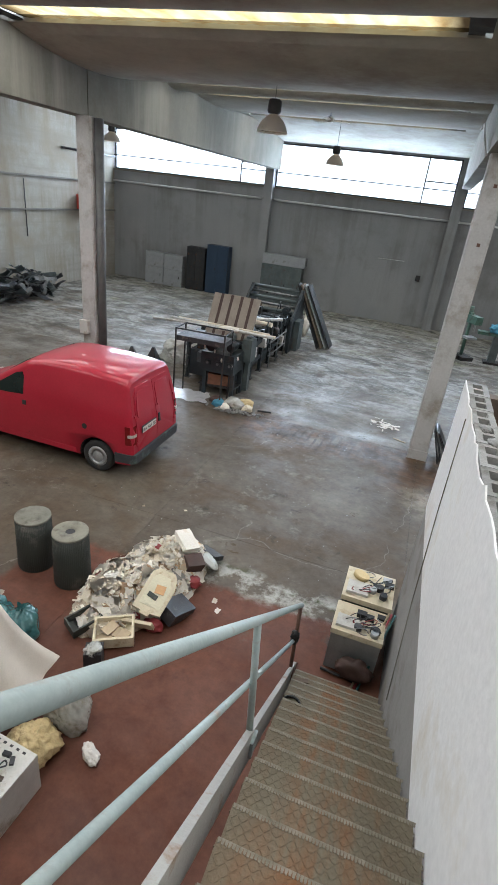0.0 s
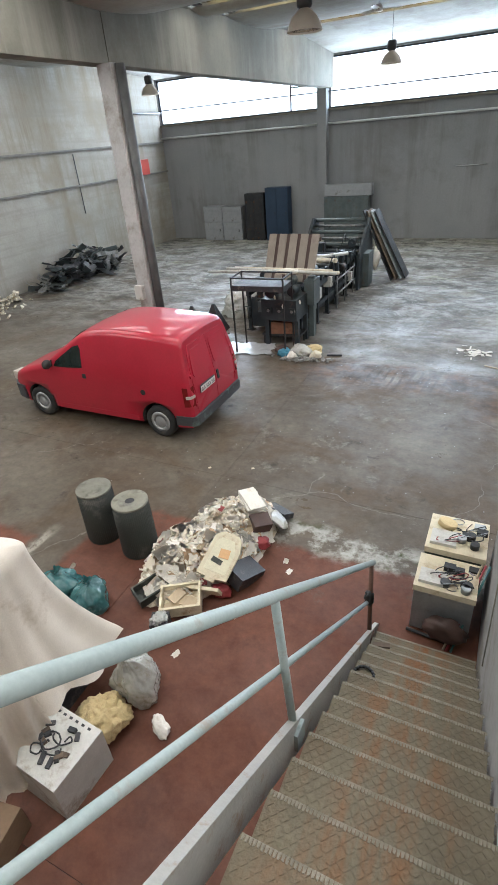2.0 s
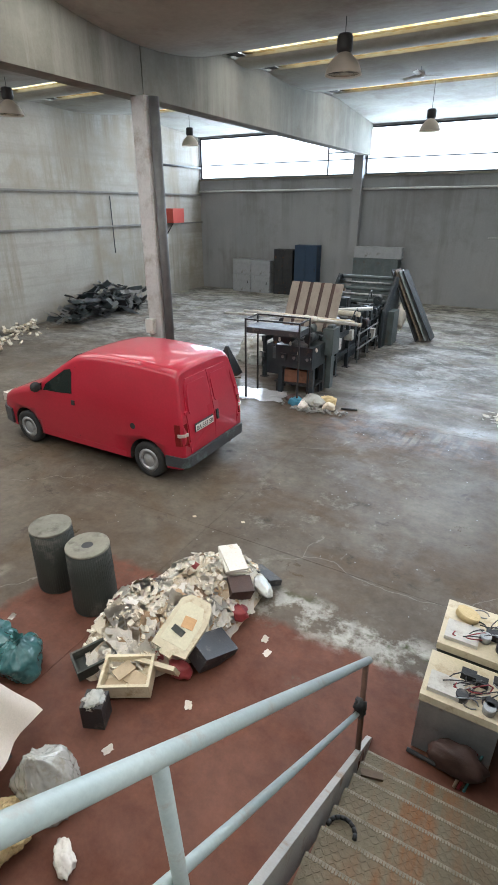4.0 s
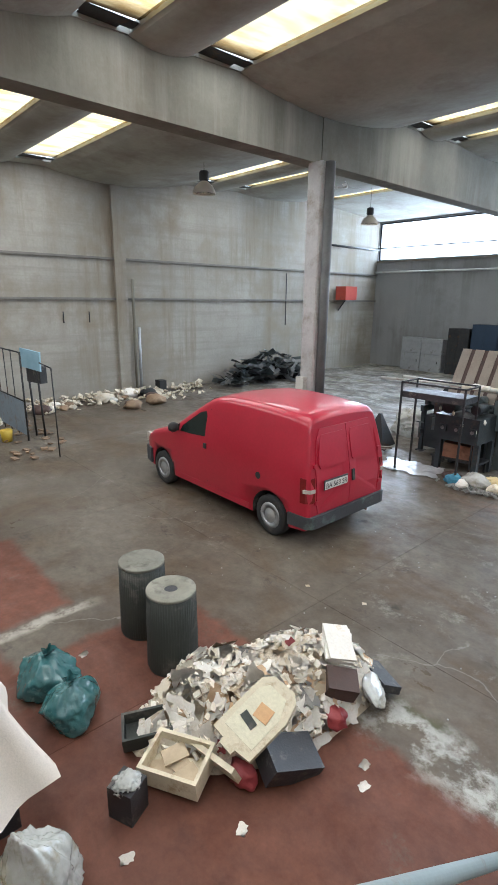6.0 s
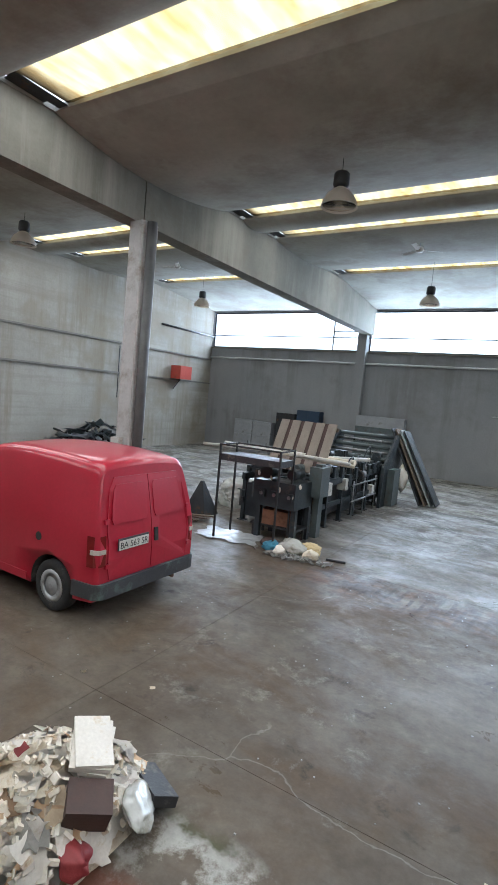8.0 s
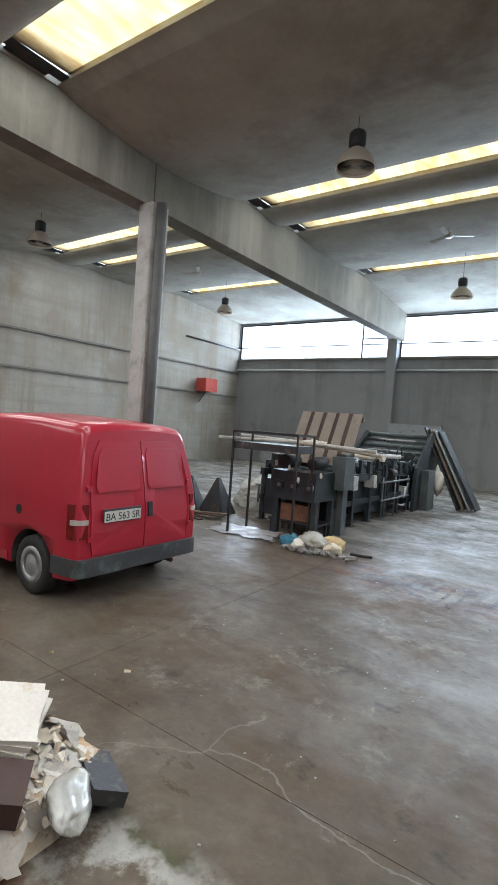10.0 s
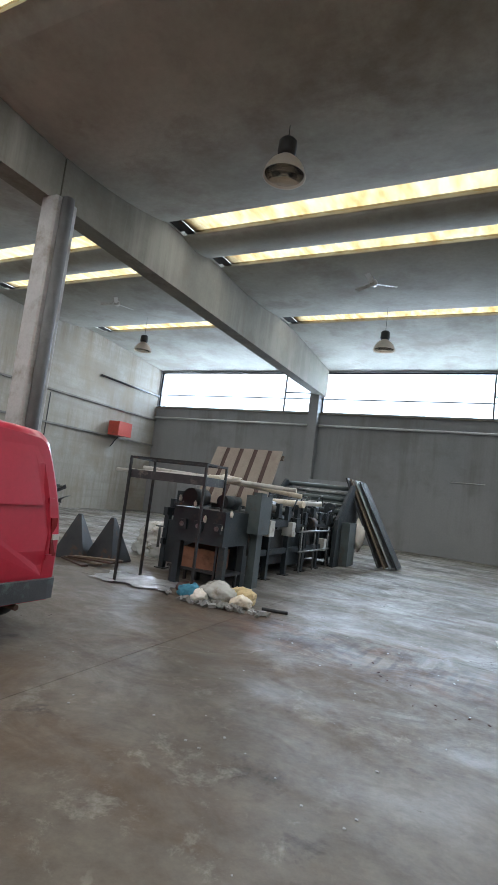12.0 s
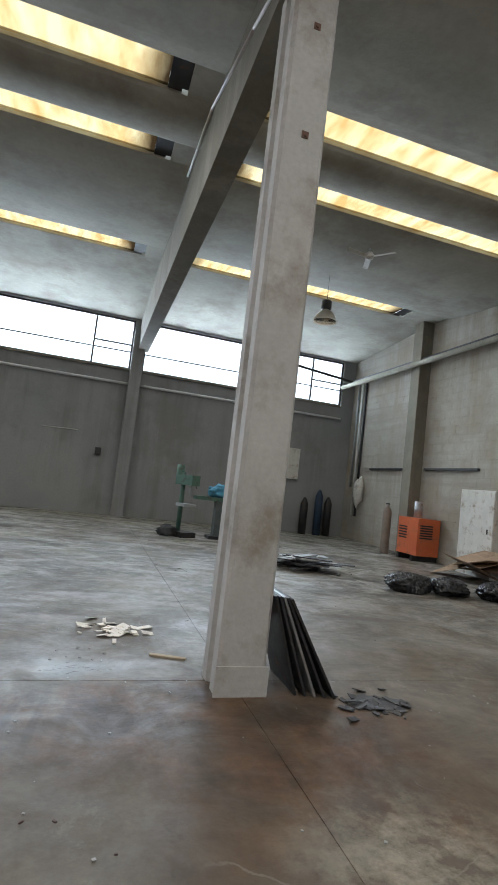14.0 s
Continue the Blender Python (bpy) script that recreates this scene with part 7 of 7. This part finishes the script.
for k in range(7):
    bm = B()
    box(bm, -random.uniform(0.4, 0.7), -0.5, 0, random.uniform(0.4, 0.7), 0.5, 0.012)
    whole("cardboard_sheet", bm, CARD, "flattened brown cardboard leaning in a heap", "cardboard", pose(9.7 + random.uniform(-0.3, 0.4), 15.9 + random.uniform(-0.5, 0.4), 0.22 + 0.05 * k, random.uniform(-25, 25), random.uniform(-35, 10), random.uniform(0, 90)), "cardboard sheets")
ht = thing("space_heater", "orange industrial space heater on a skid", "heater", pose(9.95, 18.25, 0, 0, 0, 0))
bm = B()
box(bm, 0, 0, 0.16, 0.75, 0.95, 1.22)
part("casing", bm, ORANGE, ht, bevel=0.02)
for i in range(6):
    bm = B()
    box(bm, 0.08, -0.015, 0.65 + i * 0.07, 0.5, 0.0, 0.69 + i * 0.07)
    part("louvre", bm, STEEL_DARK, ht)
for i in range(5):
    bm = B()
    box(bm, -0.012, 0.5, 0.6 + i * 0.08, 0.0, 0.88, 0.64 + i * 0.08)
    part("louvre", bm, STEEL_DARK, ht)
for y in (0.1, 0.75):
    bm = B()
    box(bm, -0.05, y, 0, 0.8, y + 0.1, 0.16)
    part("skid", bm, STEEL_DARK, ht)
bm = B()
rod(bm, (0.4, 0.6, 1.22), (0.4, 0.6, 1.7), 0.12, seg=18)
part("flue", bm, STEEL_GALV, ht)
cy = thing("gas_cylinder", "tall brown-grey gas cylinder by the wall", "cylinder", pose(9.88, 19.75, 0))
bm = B()
lathe(bm, ((0.0, 0.0), (0.13, 0.0), (0.135, 0.03), (0.135, 1.25), (0.10, 1.38), (0.04, 1.43), (0.04, 1.5), (0.0, 1.5)), 24)
part("bottle", bm, GAS_GREY, cy)
bm = B()
rod(bm, (-0.06, 0, 1.53), (0.06, 0, 1.53), 0.02, seg=8)
part("valve", bm, STEEL_DARK, cy)
cabinet(pose(RIGHT_X - 0.45, 17.0, 0, 0, 0, -90), "tall off-white steel cabinet by the block wall", OFFWHITE, 1.2, 0.44, 2.15, 1)
bm = B()
box(bm, RIGHT_X - 0.4, 19.4, -0.02, RIGHT_X, 19.85, CEIL)
structure("wall_pilaster_east", bm, BEAM_CONC, "concrete pilaster on the block wall", "pilaster", bevel=0.02)
for z, off in ((6.2, 0.25), (6.0, 0.55)):
    bm = B()
    rod(bm, (RIGHT_X - off, 8.0, z), (RIGHT_X - off, WALL_Y, z), 0.085, seg=14)
    whole("roof_pipe", bm, STEEL_DARK if off < 0.4 else BEAM_CONC, "long service pipe under the roof by the block wall", "pipe", group="roof pipes")
bm = B()
rod(bm, (7.0, WALL_Y - 0.35, 6.55), (RIGHT_X - 0.2, WALL_Y - 0.35, 6.2), 0.05, seg=12)
whole("roof_pipe", bm, STEEL_DARK, "service pipe crossing under the strip window", "pipe", group="roof pipes")
for k in range(3):
    bm = B()
    rod(bm, (RIGHT_X - 0.044, WALL_Y - 0.5 - 0.28 * k, 0.9 if k else 2.0), (RIGHT_X - 0.044, WALL_Y - 0.5 - 0.28 * k, 6.1), 0.045, seg=12)
    whole("riser_pipe", bm, (STEEL_GALV, PIPE_PALE, STEEL_DARK)[k], "vertical pipe in the corner of the hall", "pipe", group="riser pipes")
for y0, y1 in ((20.2, 22.4), (16.9, 19.2)):
    bm = B()
    box(bm, RIGHT_X - 0.09, y0, 2.68, RIGHT_X, y1, 2.75)
    whole("wall_rail", bm, STEEL_DARK, "dark rail fixed to the block wall", "rail", bevel=0.005)
bm = B()
for k in range(2):
    lump(bm, (0, 0.18 * k, -0.45 - 0.1 * k), (0.13, 0.16, 0.5), 0.35, 2.5, 3, 120 + k)
whole("work_coat", bm, OFFWHITE, "pale work coats hanging on a hook", "coat", pose(RIGHT_X - 0.13, 22.9, 2.35))
bm = B()
box(bm, 0, 0, 0, 0.5, 0.12, 1.2)
whole("wall_box", bm, OFFWHITE, "white cabinet fixed to the grey wall", "wall cabinet", pose(8.1, WALL_Y - 0.12, 2.05), bevel=0.015)
for k, (x, h) in enumerate(((8.9, 1.4), (9.5, 1.75), (9.9, 1.5))):
    bm = B()
    lathe(bm, ((0.0, 0.0), (0.15, 0.0), (0.15, h - 0.25), (0.08, h - 0.08), (0.04, h), (0.0, h)), 20)
    whole("dark_cylinder", bm, (STEEL_DARK, DOOR_BLUE, STEEL_DARK)[k], "dark gas bottle standing in the corner", "cylinder", pose(x, 23.95, 0), "dark cylinders")
# sheets leaning at the east column
for k in range(5):
    bm = B()
    box(bm, 0, 0, 0, 0.018, 0.55 - 0.05 * (k % 2), 0.78 + 0.02 * k)
    whole("leaning_sheet", bm, (STEEL_DARK, BLACK_PLASTIC, STEEL_GALV, BLACK_PLASTIC, STEEL_DARK)[k], "thin dark sheet leaning on the concrete column", "sheet",
          pose(2.62 + 0.075 * k, 9.5 - 0.02 * k, 0.004, 0, -18 - 3.2 * k, 0), "leaning sheets", bevel=0.003)
random.seed(81)
for x, y, n, mt, label in ((3.2, 9.35, 40, BLACK_PLASTIC, "dark broken shards by the column"), (1.35, 11.05, 34, PAPER_WHITE, "pale broken plaster pieces on the floor"), (0.1, 8.85, 6, BROWN_CASE, "dark crumbs on the stained floor"), (0.8, 8.18, 6, BROWN_CASE, "dark lumps on the stained floor"), (1.0, 10.3, 10, BLOCK_CONC, "grit along the floor joint")):
    bm = B()
    for i in range(n):
        s = random.uniform(0.02, 0.07) if n > 12 else random.uniform(0.006, 0.016)
        box(bm, -s, -s * random.uniform(0.3, 0.9), -0.003, s, s * random.uniform(0.2, 0.8), 0.004, Matrix.Translation((x + random.gauss(0, 0.17), y + random.gauss(0, 0.12), 0.012)) @ Euler((random.uniform(-0.25, 0.25), random.uniform(-0.25, 0.25), random.uniform(0, 6))).to_matrix().to_4x4())
    whole("debris", bm, mt, label, "debris", kind="stuff")
bm = B()
box(bm, -0.02, -0.16, 0, 0.03, 0.16, 0.012)
whole("wood_strip", bm, PALE_BOARD, "pale wood strip on the concrete floor", "strip", pose(1.75, 10.3, 0.002, 0, 0, 70))
# fine grit that lies all over the floor
bm = B()
for i in range(900):
    x, y = random.uniform(-9, 8), random.uniform(4.2, 20)
    s = random.uniform(0.003, 0.009)
    box(bm, -s, -s * 0.7, 0.0, s, s, s * 0.6, Matrix.Translation((x, y, 0.0005)) @ Matrix.Rotation(random.uniform(0, 6), 4, "Z"))
whole("floor_grit", bm, BLOCK_CONC, "fine pale grit strewn over the concrete", "grit", kind="stuff")

# ---- floor slabs, each with its own edges ----
xs = [LEFT_X, -13.8, -9.8, -5.8, -1.8, 2.19, 6.2, RIGHT_X]
ys = [BACK_Y, 0.0, 4.93, 9.8, 14.67, 19.54, WALL_Y]
for x0, x1 in zip(xs[:-1], xs[1:]):
    for y0, y1 in zip(ys[:-1], ys[1:]):
        bm = B()
        box(bm, x0 + 0.0025, y0 + 0.0025, -0.02, x1 - 0.0025, y1 - 0.0025, 0.0)
        part("slab", bm, FLOOR_MAT, floor)
